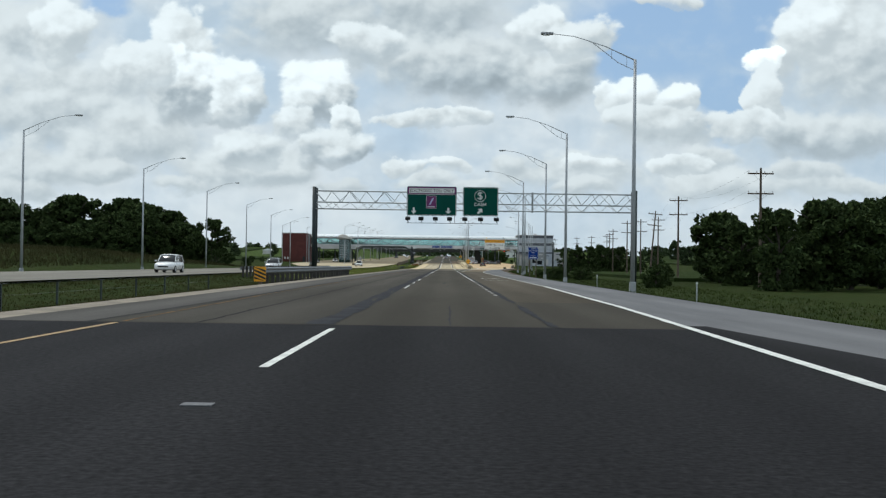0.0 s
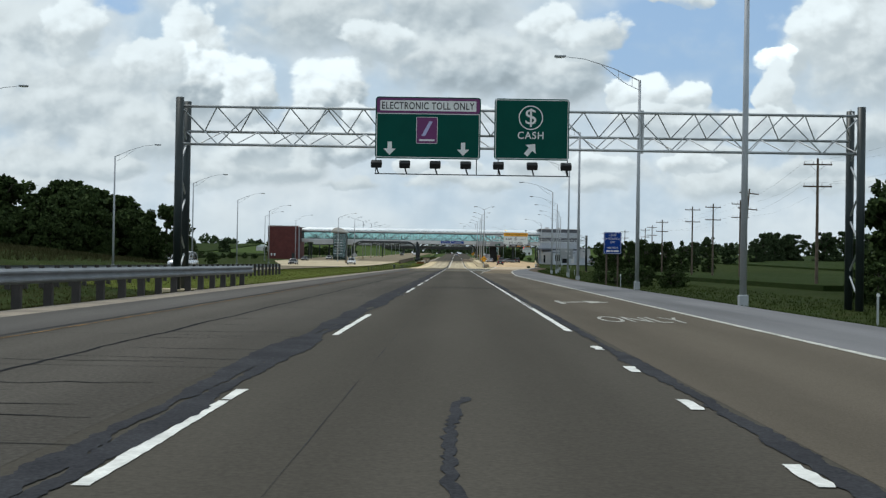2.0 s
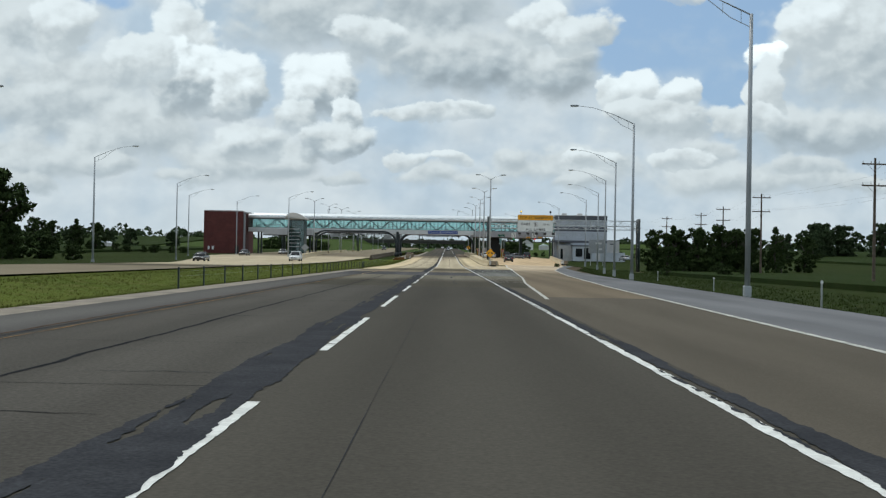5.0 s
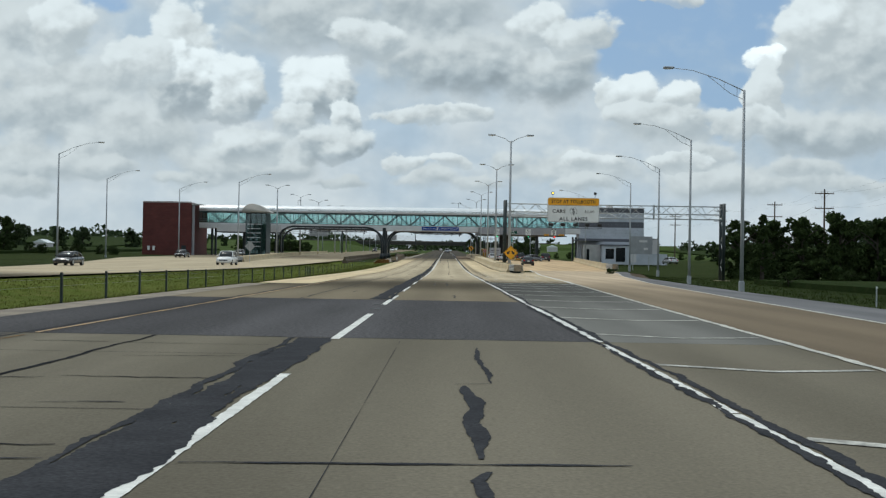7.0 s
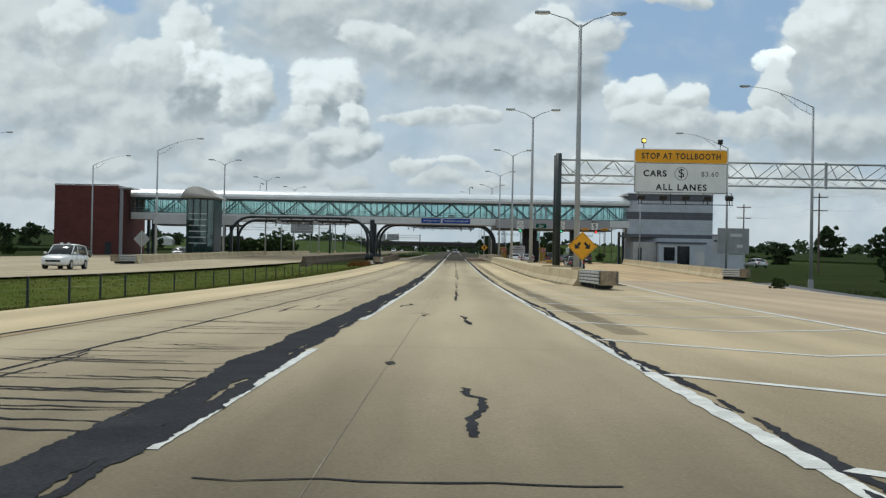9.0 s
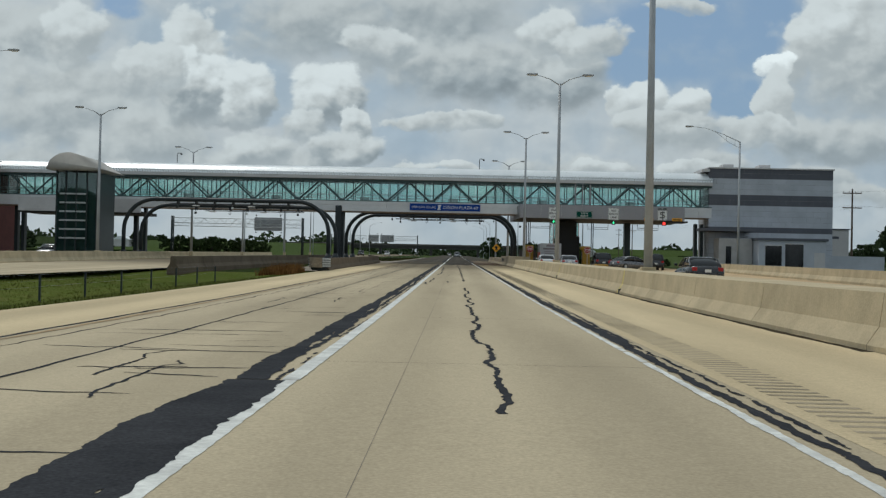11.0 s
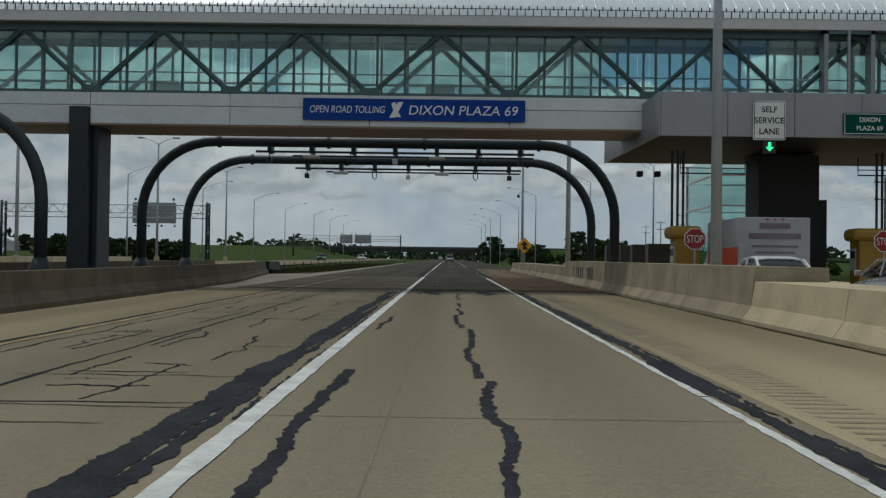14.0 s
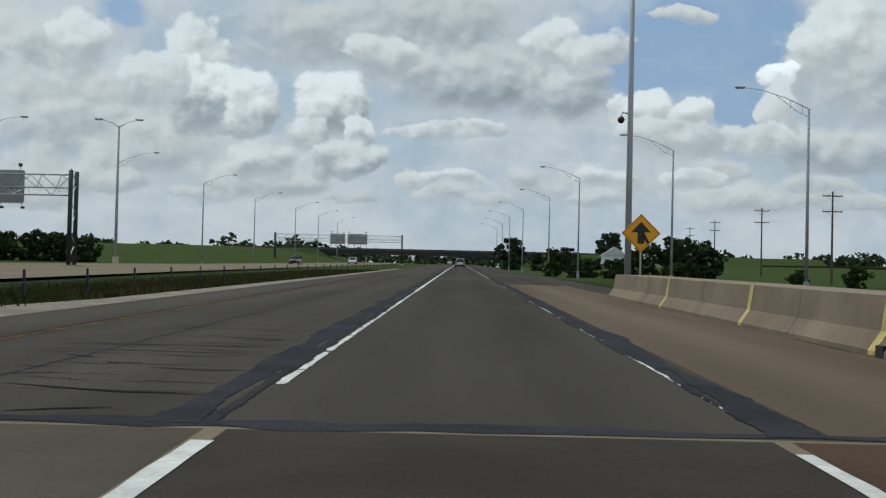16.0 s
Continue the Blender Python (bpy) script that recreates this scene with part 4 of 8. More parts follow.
for k in range(-3, 18):
    y = 223.0 + 5.3 * k
    x1 = lerp_at(INNER_LINE, y - 1.0) - 0.1
    xm = 2.2 + 0.5 * (x1 - 2.2)
    drop = min(0.55 * (xm - 2.2) * (1 if y < 262 else 1.8), 4.0)
    if x1 > 2.6:
        ribbon("gore_chevron", [(2.2, y), (2.2 + 0.5 * (xm - 2.2), y - 0.5 * drop), (xm, y - drop), (0.5 * (xm + x1), y - 0.75 * drop), (x1, y - 0.45 * drop)], 0.17, white_paint if y > 250 else aged_paint if y > 230 else worn_paint, road, 0.007, 0.008, "white gore chevron")
ribbon("yellow_line", along([(-60, -5.40), (15, -5.48), (20, -5.5)], -55, 20, 1.5), 0.11, yellow_paint, road, 0.008, 0.015, "yellow edge line")
ribbon("yellow_line", along([(20, -5.5), (40, -5.85), (900, -5.85)], 20.5, 226, 0.6), 0.05, mat("faded_yellow_paint", (0.17, 0.105, 0.05), 0.85, var=0.4, scale=3, grain=20, stain=0.5, spec=0.02), road, 0.008, 0.02, "worn brownish yellow edge line")
ribbon("yellow_line", along(-5.85, 226.5, 487, 0.8), 0.085, yellow_paint, road, 0.008, 0.025, "faded yellow edge line")
ribbon("yellow_line", along(-5.85, 489.6, 900, 1.2), 0.06, MATS["faded_yellow_paint"], road, 0.008, 0.02, "worn brownish yellow edge line")
ribbon("edge_joint", wander(-6.05, 20, 640, 0.8, 0.05, 41, 0.04, 0.10)[0], 0.08, tar, road, 0.005, 0.02)
bm = bmesh.new()
for k in range(620):
    y = 288 + k * 0.27
    x0, x1 = 2.62 + 0.03 * rng.random(), 3.12 + 0.05 * rng.random()
    vs = [bm.verts.new((x, yy, gz(yy) + 0.005)) for x, yy in ((x0, y), (x1, y - 0.02), (x1, y + 0.09), (x0, y + 0.11))]
    bm.faces.new(vs)
tagged(part("rumble_strip", bm, mat("rumble_groove", (0.30, 0.255, 0.18), 0.9, var=0.2, spec=0.05), road, "milled rumble grooves"), kind="stuff")
for x, y in ((-1.63, 60.5), (-1.66, 97.8), (-1.63, 123.5), (-1.63, 136.2), (-1.70, 236.2), (-1.76, 238.8), (-1.62, 8.7)):
    part("road_stud", boxed(x - 0.12, x + 0.12, y - 0.08, y + 0.08, gz(y), gz(y) + 0.012, bevel=0.004), shoulder_mat, road, "flat metal marker plate")
for k in range(22):  # slab joints
    y = 246 + 9.6 * k
    ribbon("slab_joint", [(-1.5 + 3.5 * i / 8, y + rng.uniform(-0.01, 0.01)) for i in range(9)], 0.012, tar, road, 0.003)
for k in range(36):  # thin cross joints of the left lane
    y = 52 + 4.9 * k
    ribbon("slab_joint", [(-5.7 + 3.7 * i / 8, y + rng.uniform(-0.02, 0.02)) for i in range(9)], 0.016, dark_tar, road, 0.0045)
for k in range(16):  # and past the footbridge
    y = 493 + 4.9 * k
    ribbon("slab_joint", [(-5.7 + 3.7 * i / 8, y + rng.uniform(-0.02, 0.02)) for i in range(9)], 0.02, dark_tar, road, 0.0055)
ribbon("slab_joint", along(-0.72, 60, 226, 1.0), 0.004, tar, road, 0.0045, 0.003)
joint_mat = mat("joint_shadow", (0.22, 0.195, 0.155), 0.9, var=0.2, spec=0.1)
for x, y0, y1 in ((-0.62, 262, 456),):
    ribbon("slab_joint", along(x, y0, y1, 2), 0.007, joint_mat, road, 0.003, 0.002)


def words(text, height, material, parent, at, width=None, flat=False, depth=0.004, italic=0.0, bold=0.0, space=1.0):
    """Raised lettering, centred at the place, facing back along the road (or lying on it)."""
    cu = bpy.data.curves.new("letters", "FONT")
    cu.body, cu.size, cu.align_x, cu.align_y, cu.extrude, cu.shear, cu.offset, cu.space_character = text, 1.0, "CENTER", "CENTER", 0.0, italic, 0.0 if "$" in text else bold, space
    tmp = bpy.data.objects.new("letters", cu)
    scene.collection.objects.link(tmp)
    me = bpy.data.meshes.new_from_object(tmp.evaluated_get(bpy.context.evaluated_depsgraph_get()))
    bpy.data.objects.remove(tmp)
    co = np.array([v.co[:] for v in me.vertices])
    lo, hi = co.min(0), co.max(0)
    k = height / (hi[1] - lo[1])
    kx = k if width is None else width / (hi[0] - lo[0])
    for v in me.vertices:
        x, y = (v.co.x - (lo[0] + hi[0]) / 2) * kx, (v.co.y - (lo[1] + hi[1]) / 2) * k
        v.co = (at[0] + x, at[1] + y, at[2]) if flat else (at[0] + x, at[1] - depth, at[2] + y)
    whole = bmesh.new()
    whole.from_mesh(me)
    bpy.data.meshes.remove(me)
    whole.verts.index_update()
    whole.faces.index_update()
    left_over, letters = set(whole.faces), []
    for first in list(whole.faces):  # one object for each letter
        if first not in left_over:
            continue
        todo, faces = [first], []
        left_over.discard(todo[0])
        while todo:
            f = todo.pop()
            faces.append(f)
            for e in f.edges:
                for g in e.link_faces:
                    if g in left_over:
                        left_over.discard(g)
                        todo.append(g)
        letters.append(faces)
    letters.sort(key=lambda fs: min(v.co.x for f in fs for v in f.verts))
    for faces in letters:
        bm, seen = bmesh.new(), {}
        for f in sorted(faces, key=lambda f: f.index):
            for v in f.verts:
                if v.index not in seen:
                    seen[v.index] = bm.verts.new(v.co)
            bm.faces.new([seen[v.index] for v in f.verts])
        part("letter", bm, material, parent)
    whole.free()


words("ONLY", 2.2, worn_paint, road, (3.95, 83.4, 0.012), 1.75, flat=True)
bm = bmesh.new()
bm.faces.new([bm.verts.new((x, y, 0.012)) for x, y in ((3.1, 92.0), (3.25, 92.0), (3.25, 94.6), (3.1, 94.6))])
bm.faces.new([bm.verts.new((x, y, 0.012)) for x, y in ((3.25, 93.6), (4.0, 94.2), (4.0, 94.9), (4.7, 93.9), (4.0, 93.0), (4.0, 93.6), (3.25, 93.1))])
part("road_arrow", bm, worn_paint, road, "white turn arrow")


# ---- sign panels ----
def plate(x0, x1, z0, z1, y, t=0.04, r=0.15):
    """An upright panel with rounded corners, its face at y."""
    bm = bmesh.new()
    pts = []
    for cx, cz, a0 in ((x1 - r, z1 - r, 0), (x0 + r, z1 - r, 90), (x0 + r, z0 + r, 180), (x1 - r, z0 + r, 270)):
        for k in range(5):
            a = radians(a0 + 22.5 * k)
            pts.append((cx + r * math.cos(a), cz + r * math.sin(a)))
    f = bm.faces.new([bm.verts.new((x, y, z)) for x, z in pts])
    g = bmesh.ops.extrude_face_region(bm, geom=[f])
    for v in g["geom"]:
        if isinstance(v, bmesh.types.BMVert):
            v.co.y += t
    bmesh.ops.recalc_face_normals(bm, faces=bm.faces)
    return bm


def flat_shape(pts, y, t=0.003):
    bm = bmesh.new()
    f = bm.faces.new([bm.verts.new((x, y, z)) for x, z in pts])
    g = bmesh.ops.extrude_face_region(bm, geom=[f])
    for v in g["geom"]:
        if isinstance(v, bmesh.types.BMVert):
            v.co.y += t
    bmesh.ops.recalc_face_normals(bm, faces=bm.faces)
    return bm


def arrow_pts(x, z, size, turn=0.0):
    """A fat arrow, pointing up at turn 0."""
    base = ((-0.16, -0.5), (0.16, -0.5), (0.16, 0.02), (0.46, 0.02), (0, 0.5), (-0.46, 0.02), (-0.16, 0.02))
    c, s = math.cos(radians(turn)), math.sin(radians(turn))
    return [(x + size * (a * c - b * s), z + size * (a * s + b * c)) for a, b in base]


def ring(x, z, r0, r1, y):
    bm = bmesh.new()
    n = 28
    a = [bm.verts.new((x + r0 * math.cos(2 * math.pi * k / n), y, z + r0 * math.sin(2 * math.pi * k / n))) for k in range(n)]
    b = [bm.verts.new((x + r1 * math.cos(2 * math.pi * k / n), y, z + r1 * math.sin(2 * math.pi * k / n))) for k in range(n)]
    for k in range(n):
        bm.faces.new((a[k], a[(k + 1) % n], b[(k + 1) % n], b[k]))
    bmesh.ops.recalc_face_normals(bm, faces=bm.faces)
    return bm


def border(x0, x1, z0, z1, y, w, material, parent):
    bm = bmesh.new()
    box(bm, x0, x1, y - 0.004, y, z1 - w, z1)
    box(bm, x0, x1, y - 0.004, y, z0, z0 + w)
    box(bm, x0, x0 + w, y - 0.004, y, z0 + w, z1 - w)
    box(bm, x1 - w, x1, y - 0.004, y, z0 + w, z1 - w)
    return part("border", bm, material, parent)


def gantry(name, x0, x1, y, b0, b1, top, label, deep=1.82):
    """A tri-chord overhead sign truss on two-legged posts; b0, b1: the feet."""
    ob = thing(name, label, "sign gantry", at=(0, y, 0))
    for x, b in ((x0, b0), (x1, b1)):
        for dy in (-0.75, 0.75):
            part("post", tubed([(x, dy, b), (x, dy, top + 0.35)], 0.19, 12), dark_steel, ob, "dark steel post", True)
        z, k = b + 0.6, 1
        while z < top - 0.6:
            part("post_brace", tubed([(x, -0.75 * k, z), (x, 0.75 * k, z + 1.3)], 0.045, 6), galv, ob)
            z, k = z + 1.3, -k
        part("footing", tubed([(x, 0, b - 0.5), (x, 0, b + 0.10)], 0.95, 16), barrier_mat, ob)
    h, mid, low = top - 0.05, top - 0.6 * deep, top - deep
    chords = ((-0.6, h), (0.65, mid), (-0.6, low))
    for dy, z in chords:
        part("chord", tubed([(x0 + 0.1, dy, z), (x1 - 0.1, dy, z)], 0.065, 8), galv, ob, "galvanised chord", True)
    n = max(int((x1 - x0) / 0.85), 2)
    for (ya, za), (yb, zb) in ((chords[0], chords[1]), (chords[1], chords[2]), (chords[0], chords[2])):
        for k in range(n if ya != yb else n // 2):
            m_ = n if ya != yb else n // 2
            xa, xb = x0 + (x1 - x0) * k / m_, x0 + (x1 - x0) * (k + 1) / m_
            p, q = (xa, ya, za), (xb, yb, zb)
            if k % 2:
                p, q = (xa, yb, zb), (xb, ya, za)
            part("lattice_bar", tubed([p, q], 0.030, 6), galv, ob)
    xm = x0 + 0.68 * (x1 - x0)
    for dx in (-0.05, 0.05):
        part("splice", tubed([(xm + dx, -0.6, h + 0.12), (xm + dx, -0.6, low - 0.12)], 0.05, 6), galv, ob)
    return ob


def sign_light(parent, x, y, z):
    """A floodlight below a sign, tilted up on a short arm from the conduit rail."""
    bm = boxed(-0.25, 0.25, -0.17, 0.17, -0.15, 0.15, bevel=0.05)
    bmesh.ops.transform(bm, matrix=pose(x, y - 0.72, z + 0.06, 24, 0, 0), verts=bm.verts)
    lamp = part("floodlight", bm, black_mat, parent, "dark sign floodlight")
    part("bracket", tubed([(x + 0.10, y - 0.5, z - 0.37), (x + 0.04, y - 0.60, z - 0.22), (x, y - 0.70, z - 0.05)], 0.035, 6), dark_steel, lamp)


g1 = gantry("sign_gantry", -12.9, 18.85, 114.2, -0.45, -1.0, 8.28, "galvanised truss gantry across the road on dark posts")
s = thing("overhead_sign", "green overhead sign for electronic toll lanes with white header", "road sign", at=(0, 113.35, 0))
part("panel", plate(-3.73, 1.17, 5.91, 8.79, 0), sign_green, s)
part("header", plate(-3.68, 1.12, 8.03, 8.74, -0.006, 0.006, 0.1), sign_purple, s)
part("header_field", plate(-3.52, 0.96, 8.14, 8.62, -0.010, 0.004, 0.04), sign_white, s)
words("ELECTRONIC TOLL ONLY", 0.34, black_mat, s, (-1.28, -0.012, 8.38), 4.3, bold=0.015, space=1.1)
border(-3.68, 1.12, 5.96, 8.02, -0.003, 0.03, sign_white, s)
part("emblem", plate(-1.82, -0.83, 6.62, 7.86, -0.008, 0.006, 0.04), sign_white, s)
part("emblem_field", plate(-1.80, -0.85, 6.64, 7.84, -0.012, 0.004, 0.03), sign_purple, s)
part("emblem_mark", flat_shape(((-1.58, 6.98), (-1.40, 6.98), (-1.06, 7.66), (-1.22, 7.66)), -0.016), mat("emblem_ink", (0.40, 0.40, 0.62), 0.5, var=0.06), s)
part("emblem_bar", boxed(-1.68, -0.97, -0.016, -0.012, 6.74, 6.82), sign_white, s)
for x in (-3.05, 0.37):
    part("arrow", flat_shape(arrow_pts(x, 6.38, 0.62, 180), -0.006), sign_white, s)
for x in (-3.6, -2.3, -0.9, 0.5):
    sign_light(s, x, 0.0, 5.52)
s = thing("overhead_sign", "green overhead cash lane sign with a dollar disc", "road sign", at=(0, 113.35, 0))
part("panel", plate(1.81, 5.29, 5.93, 8.78, 0), sign_green, s)
border(1.86, 5.24, 5.98, 8.73, -0.003, 0.03, sign_white, s)
part("disc_ring", ring(3.5, 7.90, 0.52, 0.57, -0.006), sign_white, s)
words("$", 0.85, sign_white, s, (3.5, -0.004, 7.90), 0.5)
words("CASH", 0.34, sign_white, s, (3.5, -0.004, 7.08), 1.2, bold=0.015, space=1.15)
part("arrow", flat_shape(arrow_pts(3.5, 6.42, 0.68, -40), -0.006), sign_white, s)
for x in (2.0, 3.55, 5.1):
    sign_light(s, x, 0.0, 5.52)
rail = thing("light_rail", "thin conduit rail carrying the floodlights below the signs", "rail", at=(0, 113.35, 0))
part("tube", tubed([(-3.7, -0.5, 5.15), (5.3, -0.5, 5.15)], 0.025, 6), dark_steel, rail)
for x in (-3.65, 1.0, 2.0, 5.2):
    part("hanger", tubed([(x, -0.5, 5.15), (x, -0.35, 5.9), (x, 0.2, 5.95)], 0.022, 5), dark_steel, rail)

gantry("sign_gantry", 6.72, 32.2, 345, 0.98, -0.72, 8.0, "galvanised truss gantry over the toll ramp", 1.55)
s = thing("overhead_sign", "white overhead toll sign with an orange-yellow header", "road sign", at=(0, 344.25, 0))
part("panel", plate(11.6, 17.66, 5.88, 8.76, 0, 0.05, 0.22), sign_white, s)
part("header", plate(11.66, 17.60, 7.86, 8.70, -0.006, 0.006, 0.16), sign_yellow, s)
words("STOP AT TOLLBOOTH", 0.40, black_mat, s, (14.63, -0.008, 8.29), 5.1, bold=0.025, space=1.2)
words("CARS", 0.42, black_mat, s, (12.95, -0.004, 7.16), 1.5, bold=0.03, space=1.15)
part("disc_ring", ring(14.65, 7.16, 0.40, 0.43, -0.004), black_mat, s)
words("$", 0.66, black_mat, s, (14.65, -0.004, 7.16), 0.38, bold=0.03)
words("$3.60", 0.36, black_mat, s, (16.5, -0.004, 7.14), 1.1, bold=0.03, space=1.15)
words("ALL LANES", 0.42, black_mat, s, (14.65, -0.004, 6.28), 3.3, bold=0.03, space=1.25)
border(11.64, 17.62, 5.92, 7.84, -0.003, 0.03, black_mat, s)
for x in (11.95, 13.35, 14.8, 16.2, 17.6):
    sign_light(s, x, 0.0, 5.52)
for x in (12.2, 17.15):
    lamp = part("beacon", boxed(x - 0.15, x + 0.15, -0.1, 0.15, 9.1, 9.42, bevel=0.05), black_mat, s, "square beacon on a stalk")
    part("stalk", tubed([(x, 0.03, 8.7), (x, 0.03, 9.15)], 0.025, 6), dark_steel, lamp)
    if x < 14:
        part("lens", tubed([(x, -0.115, 9.26), (x, -0.10, 9.26)], 0.11, 14), glow("amber_signal", (1.0, 0.62, 0.12), 1.6), lamp, "lit amber lens")
rail = thing("light_rail", "thin conduit rail carrying the floodlights below the sign", "rail", at=(0, 344.25, 0))
part("tube", tubed([(11.8, -0.5, 5.15), (17.9, -0.5, 5.15)], 0.025, 6), dark_steel, rail)
for x in (11.85, 13.9, 16, 17.85):
    part("hanger", tubed([(x, -0.5, 5.15), (x, -0.35, 5.9), (x, 0.2, 5.95)], 0.022, 5), dark_steel, rail)

for name, x0, x1, y, panels in (("sign_gantry", -62, -33.6, 579, ((-44.3, -38.2),)), ("sign_gantry", -51.5, -16.0, 800, ((-36.2, -32.0), (-31.3, -25.8)))):
    b = gz(y)
    gantry(name, x0, x1, y, b, b, b + 7.9, "galvanised truss gantry over the opposite carriageway")
    for a, c in panels:
        s = thing("overhead_sign", "bare grey aluminium back of an overhead sign", "road sign", at=(0, y + 0.8, b))
        part("panel", plate(a, c, 5.4, 8.3, 0), sign_back, s)
        for k in range(5):
            z = 5.7 + 0.55 * k
            part("stiffener", boxed(a + 0.05, c - 0.05, -0.05, 0.0, z, z + 0.06), sign_back, s)
        for x in (a + 0.4, c - 0.4):
            part("beacon", boxed(x - 0.15, x + 0.15, -0.1, 0.15, 8.6, 8.9, bevel=0.04), black_mat, s)
            part("stalk", tubed([(x, 0.03, 8.2), (x, 0.03, 8.65)], 0.025, 6), dark_steel, s)
        for k in range(4):
            x = a + 0.3 + (c - a - 0.6) * k / 3
            part("floodlight", boxed(x - 0.16, x + 0.16, 0.4, 0.62, 4.95, 5.15, bevel=0.04), black_mat, s)
            part("bracket", tubed([(x, 0.5, 5.1), (x, 0.1, 5.5)], 0.02, 5), dark_steel, s)

# roadside signs
s = thing("roadside_sign", "blue crash investigation site sign on two posts", "road sign", at=(0, 137.1, 0))
part("panel", plate(10.0, 11.18, 1.86, 3.32, 0, 0.02, 0.06), sign_blue, s)
border(10.03, 11.15, 1.89, 3.29, -0.002, 0.02, sign_white, s)
for text, z, w in (("CRASH", 3.12, 0.5), ("INVESTIGATION", 2.88, 0.95), ("SITE", 2.64, 0.32), ("KEEP RIGHT", 2.28, 0.75)):
    words(text, 0.13, sign_white, s, (10.59, -0.003, z), w)
for a, c in ((10.18, 10.42), (10.47, 10.62), (10.67, 11.0)):
    part("text_bar", boxed(a, c, -0.004, -0.001, 2.0, 2.11), sign_white, s)
for x in (10.2, 10.96):
    part("post", boxed(x - 0.05, x + 0.05, 0.02, 0.12, -0.85, 3.2, bevel=0.01), wood, s)


def diamond_sign(x, y, z, half, post_top, label, glyph):
    s = thing("warning_sign", label, "road sign", at=(x, y, 0))
    part("panel", flat_shape(((0, z - half), (half, z), (0, z + half), (-half, z)), 0, 0.02), sign_yellow, s)
    k = half * 0.93
    part("border", flat_shape(((0, z - k), (k, z), (0, z + k), (-k, z)), -0.003, 0.003), black_mat, s)
    k = half * 0.90
    part("field", flat_shape(((0, z - k), (k, z), (0, z + k), (-k, z)), -0.006, 0.003), sign_yellow, s)
    for pts in glyph:
        part("arrow", flat_shape([(a, z + b) for a, b in pts], -0.010), black_mat, s)
    part("post", tubed([(0, 0.05, post_top), (0, 0.05, z + half * 0.8)], 0.035, 8), galv, s)
    return s


diamond_sign(6.45, 327.3, 2.06, 0.74, 0.0, "yellow diamond sign with two splitting black arrows", ([(a, b + 0.02) for a, b in arrow_pts(-0.24, 0, 0.42, 140)], [(a, b + 0.02) for a, b in arrow_pts(0.24, 0, 0.42, -140)]))
zb = gz(522.3)
diamond_sign(6.6, 522.3, 4.70, 0.72, zb, "yellow diamond merge sign with a black arrow", (arrow_pts(0, 0.02, 0.8), [(0.05, -0.12), (0.22, -0.38), (0.32, -0.34), (0.13, 0.0)]))

# grey back of a diamond sign beside the opposite lanes
s = thing("warning_sign", "bare grey back of a diamond sign on the opposite side", "road sign", at=(-27.6, 371, 0))
part("panel", flat_shape(((0, 1.95), (0.72, 2.72), (0, 3.5), (-0.72, 2.72)), 0, 0.02), sign_back, s)
part("post", tubed([(0, -0.05, 0.3), (0, -0.05, 3.2)], 0.035, 8), galv, s)
s = thing("message_board", "grey notice board on posts beside the plaza yard", "sign", at=(31.4, 407, 0))
part("panel", plate(0, 3.75, 2.85, 5.9, 0, 0.12, 0.05), sign_back, s)
for a, b, z in ((1.5, 2.9, 4.9), (2.3, 3.0, 3.6)):
    part("text_bar", boxed(a, b, -0.01, 0, z, z + 0.35), panel_grey, s)
for x in (0.5, 3.2):
    part("post", boxed(x - 0.06, x + 0.06, 0.12, 0.24, 0.0, 5.6), galv, s)


# ---- barriers and rails ----
def barrier(name, line, y0, y1, width, height, label, face=1, seg=6.1, stripes=(), material=barrier_mat):
    """A safety-shape concrete barrier in cast lengths. line: (y, x) of the face's foot; face: the side to which the body lies."""
    ob = thing(name, label, "barrier", kind="structure")
    if width < 1:
        sec = [(0, -0.3), (0, 0.08), (0.17, 0.33), (0.22, height), (width - 0.22, height), (width - 0.17, 0.33), (width, 0.08), (width, -0.3)]
    else:
        sec = [(0, -0.3), (0, 0.08), (0.17, 0.33), (0.24, height), (width - 0.24, height), (width - 0.17, 0.33), (width, 0.08), (width, -0.3)]
    sec = [(face * a, b) for a, b in sec]
    y, k = y0, 0
    while y < y1 - 0.5:
        e = min(y + seg, y1)
        rows = [(lerp_at(line, q), q, gz(q)) for q in (y + 0.012, (y + e) / 2, e - 0.012)]
        seg_ob = part("barrier_segment", sweep(bmesh.new(), sec, rows), material, ob)
        for q, drain in stripes:
            if not y <= q < e:
                continue
            fx = lerp_at(line, q)
            bm = bmesh.new()
            pts = [(a * face, b) for a, b in ((-0.003, 0.02), (-0.003, 0.08), (0.166, 0.333), (0.236, height + 0.003), (0.5, height + 0.003))]
            r0 = [bm.verts.new((fx + a, q - 0.13, gz(q) + b)) for a, b in pts]
            r1 = [bm.verts.new((fx + a, q + 0.13, gz(q) + b)) for a, b in pts]
            for i in range(4):
                bm.faces.new((r0[i], r0[i + 1], r1[i + 1], r1[i]))
            part("paint_band", bm, faded_yellow, seg_ob, "faded yellow painted band")
            if drain:
                part("scupper", boxed(fx - 0.006 if face > 0 else fx - 0.2, fx + 0.2 if face > 0 else fx + 0.006, q - 0.42, q - 0.16, gz(q) + 0.0, gz(q) + 0.16), black_mat, seg_ob, "dark drain opening")
        y, k = e, k + 1
    return ob


faded_yellow = mat("faded_yellow", (0.55, 0.46, 0.16), 0.8, var=0.2, scale=4, grain=20, stain=0.3)
